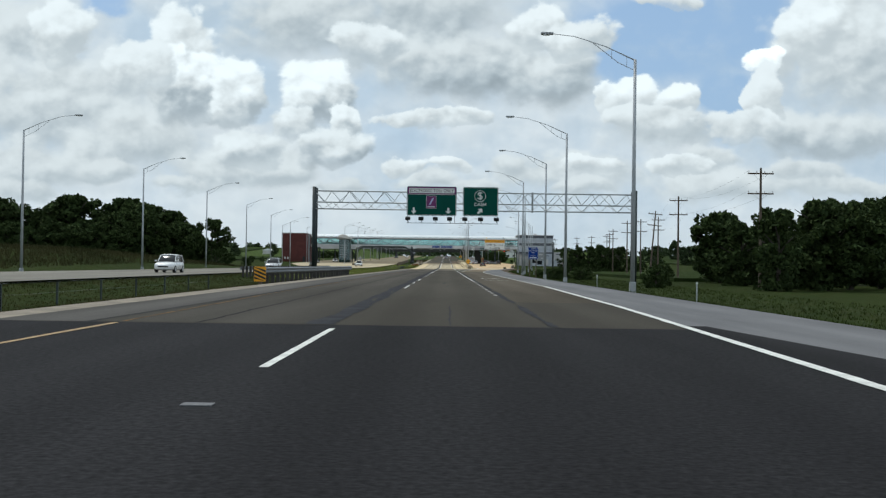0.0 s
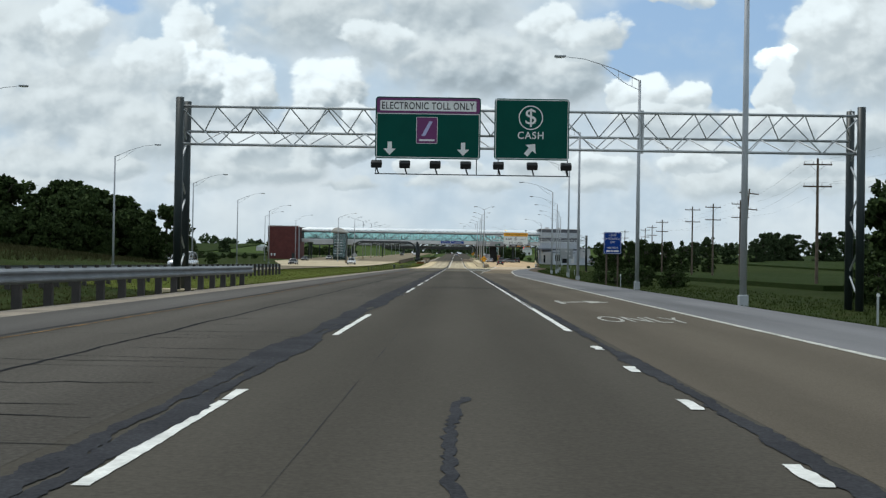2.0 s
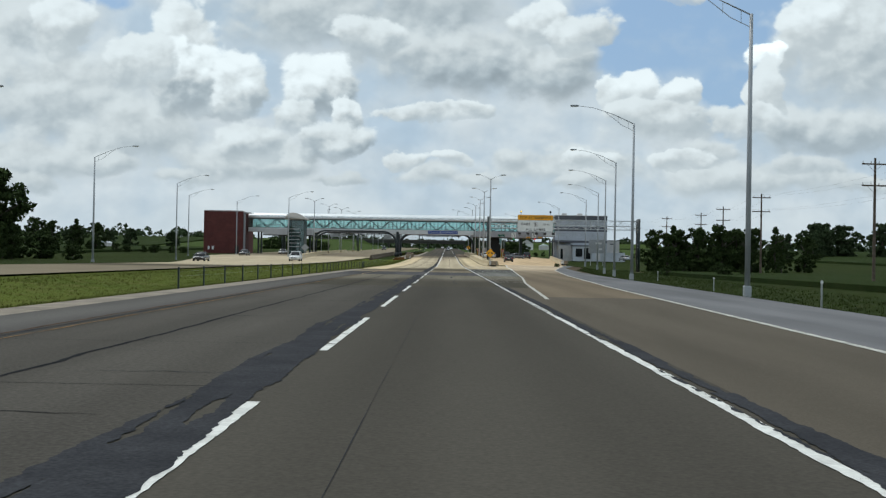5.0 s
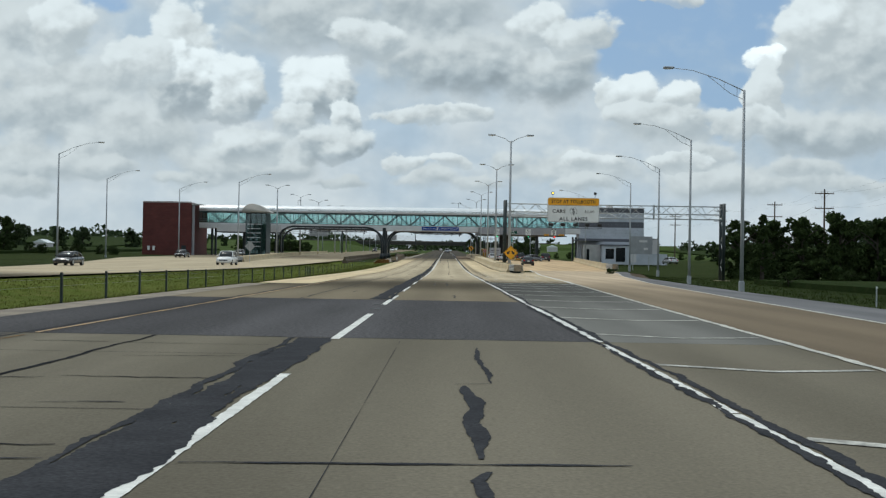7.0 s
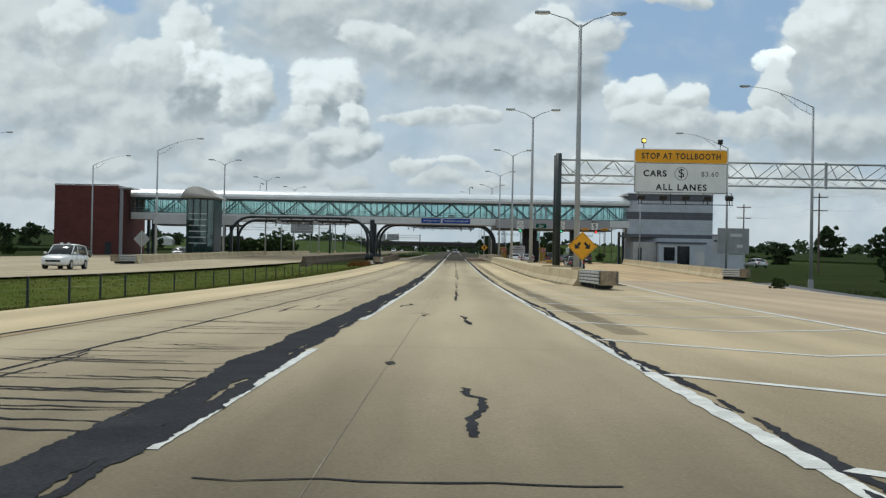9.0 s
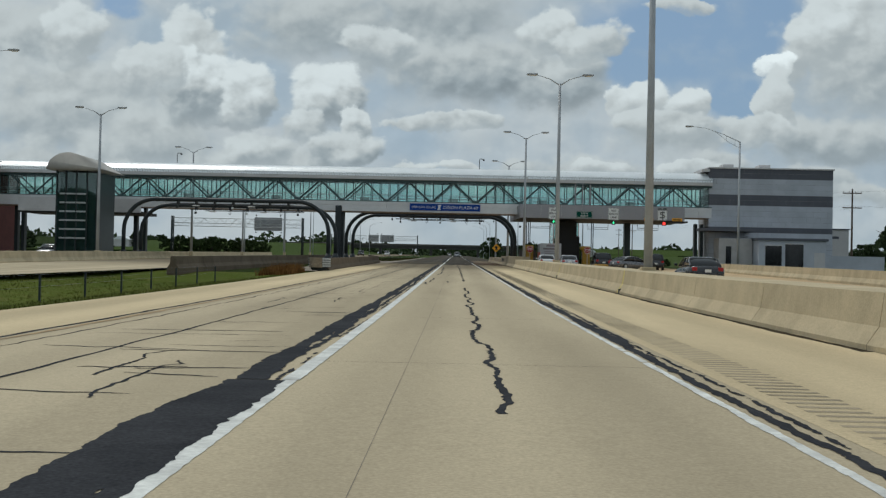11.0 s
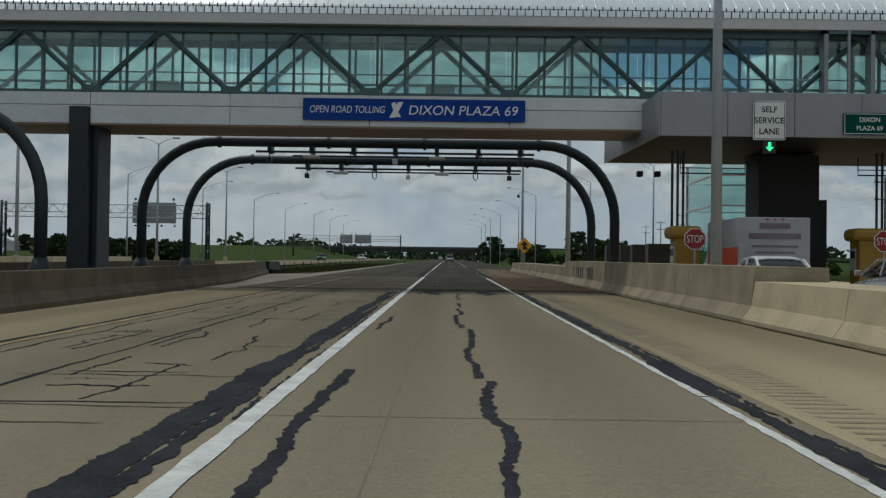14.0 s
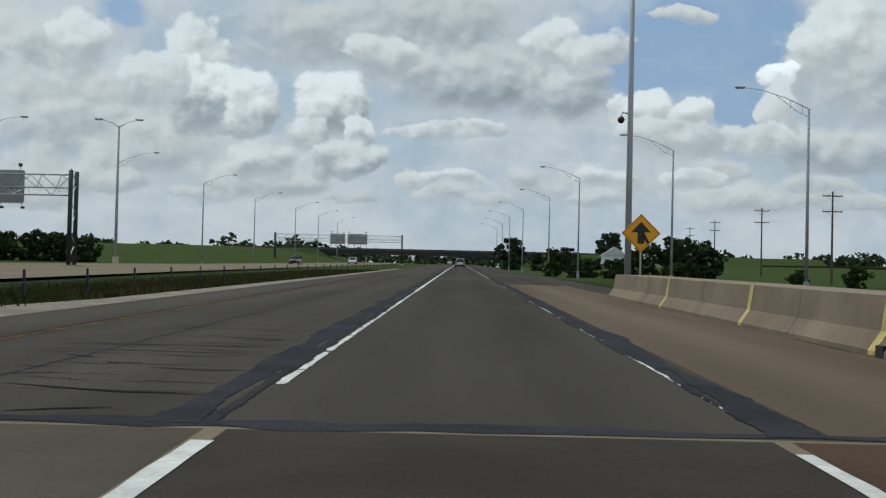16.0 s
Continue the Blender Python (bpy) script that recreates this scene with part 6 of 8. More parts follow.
# ---- toll arches ----
def arch(name, x0, x1, y, top, bend, bars):
    """A bent pipe portal with reader bars, lamps and cameras hung below it."""
    b = gz(y)
    ob = thing(name, "dark bent-pipe portal carrying toll readers and cameras", "toll portal", "toll portals", at=(0, y, b))
    pts = [(x0, 0, -0.2), (x0, 0, top - bend)]
    pts += [(x0 + bend * (1 - math.cos(a)), 0, top - bend + bend * math.sin(a)) for a in (math.pi / 2 * k / 10 for k in range(1, 11))]
    pts += [(x1 - bend * (1 - math.cos(a)), 0, top - bend + bend * math.sin(a)) for a in (math.pi / 2 * k / 10 for k in range(10, -1, -1))]
    pts += [(x1, 0, -0.2)]
    part("pipe", tubed(pts, 0.215, 16), arch_steel, ob, smooth=True)
    for x in (x0 + bend + 0.15, x1 - bend - 0.15, (x0 + x1) / 2 - 2.2, (x0 + x1) / 2 + 2.0):
        part("flange", tubed([(x - 0.07, 0, top), (x + 0.07, 0, top)], 0.27, 16), arch_steel, ob)
    for x in (x0, x1):
        part("foot", tubed([(x, 0, -0.1), (x, 0, 0.55), (x, 0, 1.0)], [0.42, 0.40, 0.22], 12), arch_steel, ob, smooth=True)
    part("reader_bar", tubed([(x0 + bend + bars, -0.35, top - 0.45), (x1 - bend - bars * 0.2, -0.35, top - 0.45)], 0.05, 8), black_mat, ob)
    part("reader_bar", tubed([(x0 + bend + bars + 1.5, 0.35, top - 0.55), (x1 - bend - bars * 0.2, 0.35, top - 0.55)], 0.04, 8), black_mat, ob)
    n = 7
    for k in range(n):
        x = x0 + bend + bars + 0.6 + (x1 - x0 - 2 * bend - 1.2 * bars - 1.2) * k / (n - 1)
        part("hanger", boxed(x - 0.09, x + 0.09, -0.4, 0.4, top - 0.50, top - 0.15), black_mat, ob)
        if k % 3 == 0:
            c = part("reader_camera", boxed(x - 0.11, x + 0.11, -0.55, -0.25, top - 0.95, top - 0.72, bevel=0.03), sign_white if k % 2 else black_mat, ob)
            part("camera_stem", tubed([(x, -0.38, top - 0.75), (x, -0.36, top - 0.45)], 0.025, 6), black_mat, c)
        elif k % 3 == 1:
            part("antenna", boxed(x - 0.35, x + 0.35, -0.6, -0.1, top - 0.72, top - 0.60, bevel=0.03), panel_grey, ob)
        else:
            part("cable_loop", tubed([(x - 0.12, -0.3, top - 0.5), (x - 0.1, -0.3, top - 0.85), (x, -0.3, top - 0.98), (x + 0.1, -0.3, top - 0.85), (x + 0.12, -0.3, top - 0.5)], 0.025, 6), black_mat, ob)
    return ob


arch("toll_portal", -13.6, 7.05, 470, 6.12, 3.2, 1.8)
arch("toll_portal", -13.55, 7.08, 478.4, 6.05, 3.15, 2.4)
arch("toll_portal", -35.5, -13.7, 451.2, 6.42, 3.35, 1.8)
arch("toll_portal", -35.4, -13.6, 457.6, 6.05, 3.15, 2.4)
for x, y in ((8.75, 481.2), (8.95, 477.6), (9.0, 474.2), (9.15, 470.8)):
    k = thing("cabinet", "dark grey roadside equipment cabinet behind the barrier", "cabinet", "equipment cabinets", at=(x, y, gz(y)))
    part("body", boxed(-0.55, 0.55, -0.4, 0.4, -0.1, 1.9, bevel=0.03), mat("cabinet_grey", (0.040, 0.038, 0.034), 0.6, var=0.15), k)
    part("door", boxed(-0.42, 0.42, -0.43, -0.40, 0.1, 1.6, bevel=0.01), mat("cabinet_grey", ()), k)
    part("handle", boxed(0.25, 0.29, -0.46, -0.43, 0.8, 1.0), galv, k)

# ---- toll canopy ----
zc = gz(460)
can = thing("toll_canopy", "grey panelled toll canopy with a dark soffit under the footbridge", "canopy", at=(0, 459.6, 0))
pm = None
for k in range(8):
    a = 7.1 + 2.32 * k
    if pm is None:
        o = part("fascia_panel", boxed(0.01, 2.31, 0, 0.12, 7.08, 8.62, bevel=0.012), canopy_grey, can)
        o.matrix_basis, pm = pose(a, 0, 0), o.data
    else:
        share("fascia_panel", pm, can, pose(a, 0, 0))


def slab(a, b, c4, d, depth):
    """A thin panel on four corners, thickened along its normal."""
    bm = bmesh.new()
    f = bm.faces.new([bm.verts.new(p) for p in (a, b, c4, d)])
    bm.normal_update()
    n = f.normal * depth
    g = bmesh.ops.extrude_face_region(bm, geom=[f])
    for v in g["geom"]:
        if isinstance(v, bmesh.types.BMVert):
            v.co += n
    bmesh.ops.recalc_face_normals(bm, faces=bm.faces)
    return bm


part("side_panel", slab((7.1, 0.0, 7.08), (7.1, 0.0, 8.62), (6.35, 8.4, 8.20), (6.35, 8.4, 6.90), 0.05), canopy_grey, can)
part("soffit", slab((7.12, 0.13, 7.10), (25.64, 0.13, 7.10), (25.64, 8.4, 6.92), (6.40, 8.4, 6.92), 0.06), soffit_shaded, can, "dark soffit")
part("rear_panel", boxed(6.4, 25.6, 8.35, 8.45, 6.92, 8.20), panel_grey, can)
part("wing", boxed(23.5, 26.0, -0.1, 3.0, 6.86, 7.02), soffit_shaded, can)
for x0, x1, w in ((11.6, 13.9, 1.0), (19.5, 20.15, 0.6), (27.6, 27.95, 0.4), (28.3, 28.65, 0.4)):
    part("column", boxed(x0, x1, 4.0, 4.0 + w * 2, zc - 0.2, 6.9, bevel=0.03), soffit_shaded if x0 < 15 else dark_steel, can)
    if x0 < 15:
        part("column_step", boxed(x1, x1 + 0.35, 4.2, 5.6, zc - 0.2, 5.2), soffit_shaded, can)
for x in (7.95, 8.15, 8.35, 15.4, 15.6):
    part("conduit", tubed([(x, 2.2, zc - 0.2), (x, 2.2, 6.8)], 0.05, 8), dark_steel, can)
for x in (9.6, 16.2, 22.0):
    bm = bmesh.new()
    tube(bm, [(x - 1.2, 3, 6.7), (x - 1.2, 3, 6.05), (x + 1.2, 3, 6.05), (x + 1.2, 3, 6.7)], 0.03, 6)
    tube(bm, [(x - 1.2, 3, 6.25), (x + 1.2, 3, 6.25)], 0.02, 6)
    part("sign_frame", bm, dark_steel, can)
for x in (7.4, 8.1):
    part("camera", boxed(x - 0.12, x + 0.12, 5.9, 6.2, 6.15, 6.38, bevel=0.04), black_mat, can)


def lane_sign(x0, x1, z0, z1, lines, panel, ink, label):
    s = thing("lane_sign", label, "sign", at=(0, 459.52, 0))
    part("panel", plate(x0, x1, z0, z1, 0, 0.03, 0.05), panel, s)
    border(x0 + 0.03, x1 - 0.03, z0 + 0.03, z1 - 0.03, -0.002, 0.02, ink, s)
    h = (z1 - z0) / (len(lines) + 0.6)
    for k, text in enumerate(lines):
        words(text, h * 0.56, ink, s, ((x0 + x1) / 2, -0.003, z1 - h * (k + 0.8)), bold=0.02)
    return s


lane_sign(10.28, 11.40, 6.96, 8.32, ("SELF", "SERVICE", "LANE"), sign_white, black_mat, "white self service lane sign on the canopy")
lane_sign(17.0, 18.2, 7.02, 8.36, ("SELF", "SERVICE", "LANE"), sign_white, black_mat, "white self service lane sign on the canopy")
lane_sign(13.4, 15.2, 7.18, 7.94, ("DIXON", "PLAZA 69"), sign_green, sign_white, "green plaza name sign on the canopy")
s = lane_sign(22.58, 23.66, 7.07, 8.2, (), sign_white, black_mat, "white dollar sign panel on the canopy")
words("$", 0.92, black_mat, s, (23.12, -0.004, 7.63), 0.58, bold=0.03)
s = lane_sign(22.58, 23.66, 8.22, 8.5, ("CASH",), black_mat, sign_white, "small black cash strip above the dollar sign")
for x0, x1 in ((21.05, 22.1), (24.2, 25.35)):
    s = thing("lane_sign", "small yellow lane sign with worn lettering", "sign", at=(0, 459.52, 0))
    part("panel", plate(x0, x1, 6.99, 7.34, 0, 0.03, 0.03), sign_yellow, s)
    part("text_bar", boxed(x0 + 0.15, x1 - 0.15, -0.003, 0, 7.1, 7.22), black_mat, s)
green_light = glow("green_signal", (0.05, 0.9, 0.35), 1.3)
for x, m in ((10.84, green_light), (17.6, green_light), (23.3, glow("red_signal", (0.9, 0.04, 0.03), 1.5))):
    s = thing("lane_signal", "lane signal lamp hanging under the canopy edge", "signal", at=(x, 459.45, 6.72))
    part("housing", boxed(-0.22, 0.22, 0.02, 0.18, -0.24, 0.24, bevel=0.02), black_mat, s)
    if m is green_light:
        part("arrow", flat_shape(arrow_pts(0, 0, 0.32, 180), 0.012), m, s)
    else:
        part("lens", boxed(-0.15, 0.15, 0.0, 0.02, -0.15, 0.15), m, s)

for k, x in enumerate((8.25, 14.7)):
    t = thing("toll_machine", "yellow coin machine on a toll island", "toll machine", "toll machines", at=(x, 460.6, zc))
    part("body", boxed(-0.45, 0.42, -0.3, 0.7, 0.0, 2.05, bevel=0.05), booth_yellow, t)
    part("hood", boxed(-0.68, 0.48, -0.42, 0.8, 1.95, 2.4, bevel=0.16), booth_yellow, t)
    part("panel", boxed(-0.47, -0.45, 0.0, 0.6, 0.9, 1.7), panel_grey, t)
    part("screen", boxed(-0.49, -0.47, 0.1, 0.5, 1.35, 1.6), black_mat, t)
    isl = thing("toll_island", "raised concrete island with yellow nose", "kerb", at=(x, 452, gz(452)))
    part("kerb", boxed(-0.75, 0.75, -6, 14, -0.1, 0.18, bevel=0.05), barrier_mat, isl)
    part("nose", boxed(-0.6, 0.6, -6.3, -4.0, 0.1, 0.42, bevel=0.12), booth_yellow, isl)
    st = thing("stop_sign", "red octagonal stop sign on a thin post", "road sign", "stop signs", at=(x - 0.05, 459.0, gz(459) - 0.2))
    pts = [(0.39 * math.cos(radians(22.5 + 45 * j)), 2.12 + 0.39 * math.sin(radians(22.5 + 45 * j))) for j in range(8)]
    part("panel", flat_shape(pts, 0, 0.015), sign_white, st)
    part("field", flat_shape([(a * 0.93, 2.12 + (b - 2.12) * 0.93) for a, b in pts], -0.004, 0.004), red_mat, st)
    words("STOP", 0.26, sign_white, st, (0, -0.006, 2.12), 0.56)
    part("post", tubed([(0, 0.04, 0), (0, 0.04, 2.4)], 0.03, 8), galv, st)

# ---- brick building and lift tower on the far side ----
bb = thing("brick_building", "windowless dark red brick service building at the bridge's end", "building", at=(-65.4, 456.6, 0))
gb = gz(456.6) - 0.6
W, D, T = 10.5, 16.0, 12.7
part("wall", boxed(0, W, 0, D, gb, T), mortar, bb, "recessed mortar behind the brick")
part("roof", boxed(-0.1, W + 0.1, -0.1, D + 0.1, T, T + 0.12, bevel=0.02), panel_grey, bb, "pale coping")
bm = bmesh.new()
bh, bl = 0.30, 0.80
row = 0
z = gb
while z < T - 0.05:
    x = -bl / 2 if row % 2 else 0
    while x < W:
        a, b = max(x, 0) + 0.012, min(x + bl, W) - 0.012
        if b - a > 0.05:
            vs = [bm.verts.new(p) for p in ((a, -0.03, z + 0.012), (b, -0.03, z + 0.012), (b, -0.03, min(z + bh, T) - 0.012), (a, -0.03, min(z + bh, T) - 0.012), (a, 0, z), (b, 0, z), (b, 0, z + bh), (a, 0, z + bh))]
            for f in ((0, 1, 2, 3), (4, 5, 1, 0), (3, 2, 6, 7), (1, 5, 6, 2), (4, 0, 3, 7)):
                bm.faces.new([vs[i] for i in f])
        x += bl
    x = -bl / 2 if row % 2 else 0
    while x < D:
        a, b = max(x, 0) + 0.012, min(x + bl, D) - 0.012
        if b - a > 0.05:
            vs = [bm.verts.new(p) for p in ((W + 0.03, a, z + 0.012), (W + 0.03, b, z + 0.012), (W + 0.03, b, min(z + bh, T) - 0.012), (W + 0.03, a, min(z + bh, T) - 0.012))]
            bm.faces.new(vs)
        x += bl
    z += bh
    row += 1
tagged(part("brickwork", bm, brick_red, bb, "dark red brick courses"), kind="stuff")
part("corner_post", boxed(W + 0.05, W + 0.55, 0.3, 0.7, gb, 12.35, bevel=0.02), canopy_grey, bb, "grey corner panel")
part("coping_end", boxed(W, W + 2.0, -0.2, 5.0, 12.35, 12.50), panel_grey, bb)
part("door", boxed(W - 2.1, W - 1.1, -0.06, -0.03, gb + 0.5, gb + 2.6), dark_steel, bb)
for x in (1.2, 2.3):
    o = part("notice_board", boxed(x, x + 0.5, -0.4, -0.36, gb + 1.5, gb + 2.4), sign_white, bb)
lt = thing("lift_tower", "glazed lift tower with a rounded roof on the opposite side", "tower", at=(-39.6, 448.2, 0))
gb = gz(448) - 0.3
part("core", boxed(-2.1, 2.0, 0.2, 6.5, gb, 10.4), mat("tower_panel", (0.030, 0.045, 0.048), 0.4, 0.1, var=0.1), lt)
for k in range(6):
    z = gb + 2.3 + 0.92 * k
    part("band", boxed(-1.8, 0.9, 0.02, 0.18, z, z + 0.16), galv, lt, "pale stair landing")
for x in (-2.15, -1.2, -0.1, 1.0, 2.05):
    part("mullion", boxed(x - 0.06, x + 0.06, 0.02, 0.3, gb, 10.5), dark_steel, lt)
for k in range(4):
    a = -2.12 + 1.04 * k
    part("pane", boxed(a + 0.04, a + 0.99, 0.12, 0.16, gb + 0.2, 10.3), bridge_glass, lt)
bm = bmesh.new()
n = 16
prof = [(-2.9 + 6.0 * k / n, 10.55 + 1.75 * math.sin(math.pi * (k / n) ** 0.72) ** (0.8 if k < 0.4 * n else 1.25)) for k in range(n + 1)]
f0, f1 = [bm.verts.new((a, -1.2, b)) for a, b in prof], [bm.verts.new((a, 6.5, b)) for a, b in prof]
for k in range(n):
    bm.faces.new((f0[k], f0[k + 1], f1[k + 1], f1[k]))
bm.faces.new(f0)
bm.faces.new(f1)
bm.faces.new((f0[0], f1[0], f1[-1], f0[-1]))
bmesh.ops.recalc_face_normals(bm, faces=bm.faces)
part("vault_roof", bm, mat("shell_roof", (0.36, 0.345, 0.315), 0.5, var=0.08), lt, "dull beige vaulted roof", True)
for x, w in ((-52.0, 0.4), (-51.2, 0.4), (-44.9, 0.5), (-37.9, 0.45), (-36.8, 0.3)):
    p = thing("canopy_column", "dark steel column under the far toll canopy", "column", "far canopy columns", at=(x, 464.5, gz(464)))
    part("shaft", boxed(-w / 2, w / 2, -0.4, 0.4, -0.3, 5.9, bevel=0.03), dark_steel, p)
fc = thing("far_canopy", "grey canopy over the opposite toll lanes", "canopy", at=(-50.0, 459.4, 0))
part("fascia", boxed(0, 14, 0, 0.12, 6.75, 8.3), panel_grey, fc)
part("soffit", boxed(0, 14, 0.12, 7, 6.6, 6.9), soffit_shaded, fc)

# ---- plaza building ----
pb = thing("plaza_building", "grey block plaza building with two dark bands", "building", at=(28.9, 462, 0))
gb = gz(462) - 0.6
part("wall", boxed(0, 14.2, 0, 5.6, gb, 13.3), mat("block_joint", (0.24, 0.25, 0.27), 0.9, var=0.1), pb)
bm_a, bm_b = bmesh.new(), bmesh.new()
row, z, bh, bl = 0, gb, 0.62, 1.6
while z < 13.25:
    zt = min(z + bh, 13.3)
    dark = 12.45 < z + 0.3 or 8.95 < z + 0.3 < 10.1 or 6.0 < z + 0.3 < 6.6
    tgt = bm_b if dark else bm_a
    x = -bl / 2 if row % 2 else 0
    while x < 14.2:
        a, b = max(x, 0) + 0.01, min(x + bl, 14.2) - 0.01
        if b - a > 0.05:
            box(tgt, a, b, -0.025, 0.01, z + 0.01, zt - 0.01)
        x += bl
    y = 0
    while y < 5.6:
        box(tgt, -0.025, 0.01, y + 0.01, min(y + bl, 5.6) - 0.01, z + 0.01, zt - 0.01)
        y += bl
    z += bh
    row += 1
tagged(part("blockwork", bm_a, block_grey, pb, "pale grey block courses"), kind="stuff")
tagged(part("dark_band", bm_b, block_dark, pb, "slate grey block bands"), kind="stuff")
part("roof", boxed(-0.15, 14.35, -0.15, 5.75, 13.3, 13.45), panel_grey, pb)
part("roof_lip", boxed(-0.9, 0.0, -0.2, 4.4, 12.9, 13.2), panel_grey, pb)
part("annex", boxed(4.5, 11.9, -5.0, 0, gb, 5.0), block_grey, pb, "low grey annex")
part("annex_roof", boxed(4.3, 12.1, -5.2, 0.1, 5.0, 5.25), block_dark, pb)
part("yard_wall", boxed(11.9, 18.5, -4.6, -4.3, gb, 3.4), block_grey, pb, "low grey yard wall")
for x0, x1, z0, z1 in ((5.2, 7.0, 2.2, 4.4), (7.4, 9.4, 1.6, 4.6)):
    w = part("window", boxed(x0, x1, -5.04, -5.0, z0, z1), car_glass, pb, "dark window")
    part("window_frame", boxed(x0 - 0.08, x1 + 0.08, -5.03, -5.0, z1, z1 + 0.1), panel_grey, w)
part("door", boxed(10.6, 11.8, -5.04, -5.0, gb + 0.5, gb + 2.7), panel_grey, pb)
part("entrance_roof", boxed(-1.5, 4.6, -3.0, 0.0, 6.0, 6.3), block_dark, pb)
part("entrance_wall", boxed(0.6, 4.4, -2.6, 0.0, gb, 5.2), mat("entrance_render", (0.42, 0.41, 0.40), 0.8, var=0.1), pb)
part("entrance_slot", boxed(1.4, 2.0, -2.64, -2.6, gb + 0.6, 4.3), car_glass, pb)
for x in (2.2, 6.5):
    part("roof_unit", boxed(x, x + 1.3, 3, 5, 13.45, 14.1, bevel=0.05), panel_grey, pb)
sh = thing("storage_shed", "low grey metal-clad shed beyond the plaza building", "shed", at=(43.5, 470, gz(470) - 0.5))
part("wall", boxed(0, 4.2, 0, 8, 0, 5.6), panel_grey, sh)
part("roof", boxed(-0.1, 4.35, -0.15, 8.15, 5.6, 5.75), block_dark, sh)
part("text_bar", boxed(1.6, 3.0, -0.02, 0, 4.5, 4.8), block_dark, sh)


# ---- glazed stair tower under the bridge ----
tw = thing("stair_tower", "glazed stair tower with grey frames between the toll lanes", "tower", at=(11.9, 472.5, gz(475)))
for x in (0.06, 1.6, 3.14):
    for y in (0.06, 6.0):
        part("frame_post", boxed(x - 0.06, x + 0.06, y - 0.06, y + 0.06, -0.2, 6.0), panel_grey, tw)
for z in (0.9, 2.3, 3.7, 5.1):
    for y in (0.06, 6.0):
        part("transom", boxed(0.0, 3.2, y - 0.05, y + 0.05, z - 0.04, z + 0.04), panel_grey, tw)
    for x in (0.06, 3.14):
        part("transom", boxed(x - 0.05, x + 0.05, 0.1, 5.95, z - 0.04, z + 0.04), panel_grey, tw)
for x0, x1 in ((0.12, 1.54), (1.66, 3.08)):
    for y in (0.06, 6.0):
        pane = part("pane", boxed(x0, x1, y - 0.01, y + 0.01, 0.0, 5.95), bridge_glass, tw)
        pane.visible_shadow = False
for x in (0.06, 3.14):
    pane = part("pane", boxed(x - 0.01, x + 0.01, 0.12, 5.94, 0.0, 5.95), bridge_glass, tw)
    pane.visible_shadow = False
for k in range(14):
    part("stair_tread", boxed(0.5, 1.5, 0.6 + 0.28 * k, 0.9 + 0.28 * k, 0.2 + 0.18 * k, 0.26 + 0.18 * k), dark_steel, tw)


# ---- vehicles ----
def loft(stations_, n=10, power=3.0):
    """A rounded body through stations of (y, half width, low, high)."""
    bm = bmesh.new()
    rings = []
    for y, w, lo, hi in stations_:
        r = []
        for k in range(n):
            a = 2 * math.pi * (k + 0.5) / n
            c, s = math.cos(a), math.sin(a)
            r.append(bm.verts.new((w * math.copysign(abs(c) ** (2 / power), c), y, (lo + hi) / 2 + (hi - lo) / 2 * math.copysign(abs(s) ** (2 / power), s))))
        rings.append(r)
    for a, b in zip(rings, rings[1:]):
        for k in range(n):
            bm.faces.new((a[k], a[(k + 1) % n], b[(k + 1) % n], b[k]))
    bm.faces.new(rings[0])
    bm.faces.new(rings[-1])
    bmesh.ops.recalc_face_normals(bm, faces=bm.faces)
    return bm


tail_red = mat("tail_light", (0.35, 0.012, 0.012), 0.25, var=0.1)
head_white = mat("head_light", (0.75, 0.77, 0.8), 0.15, var=0.05)


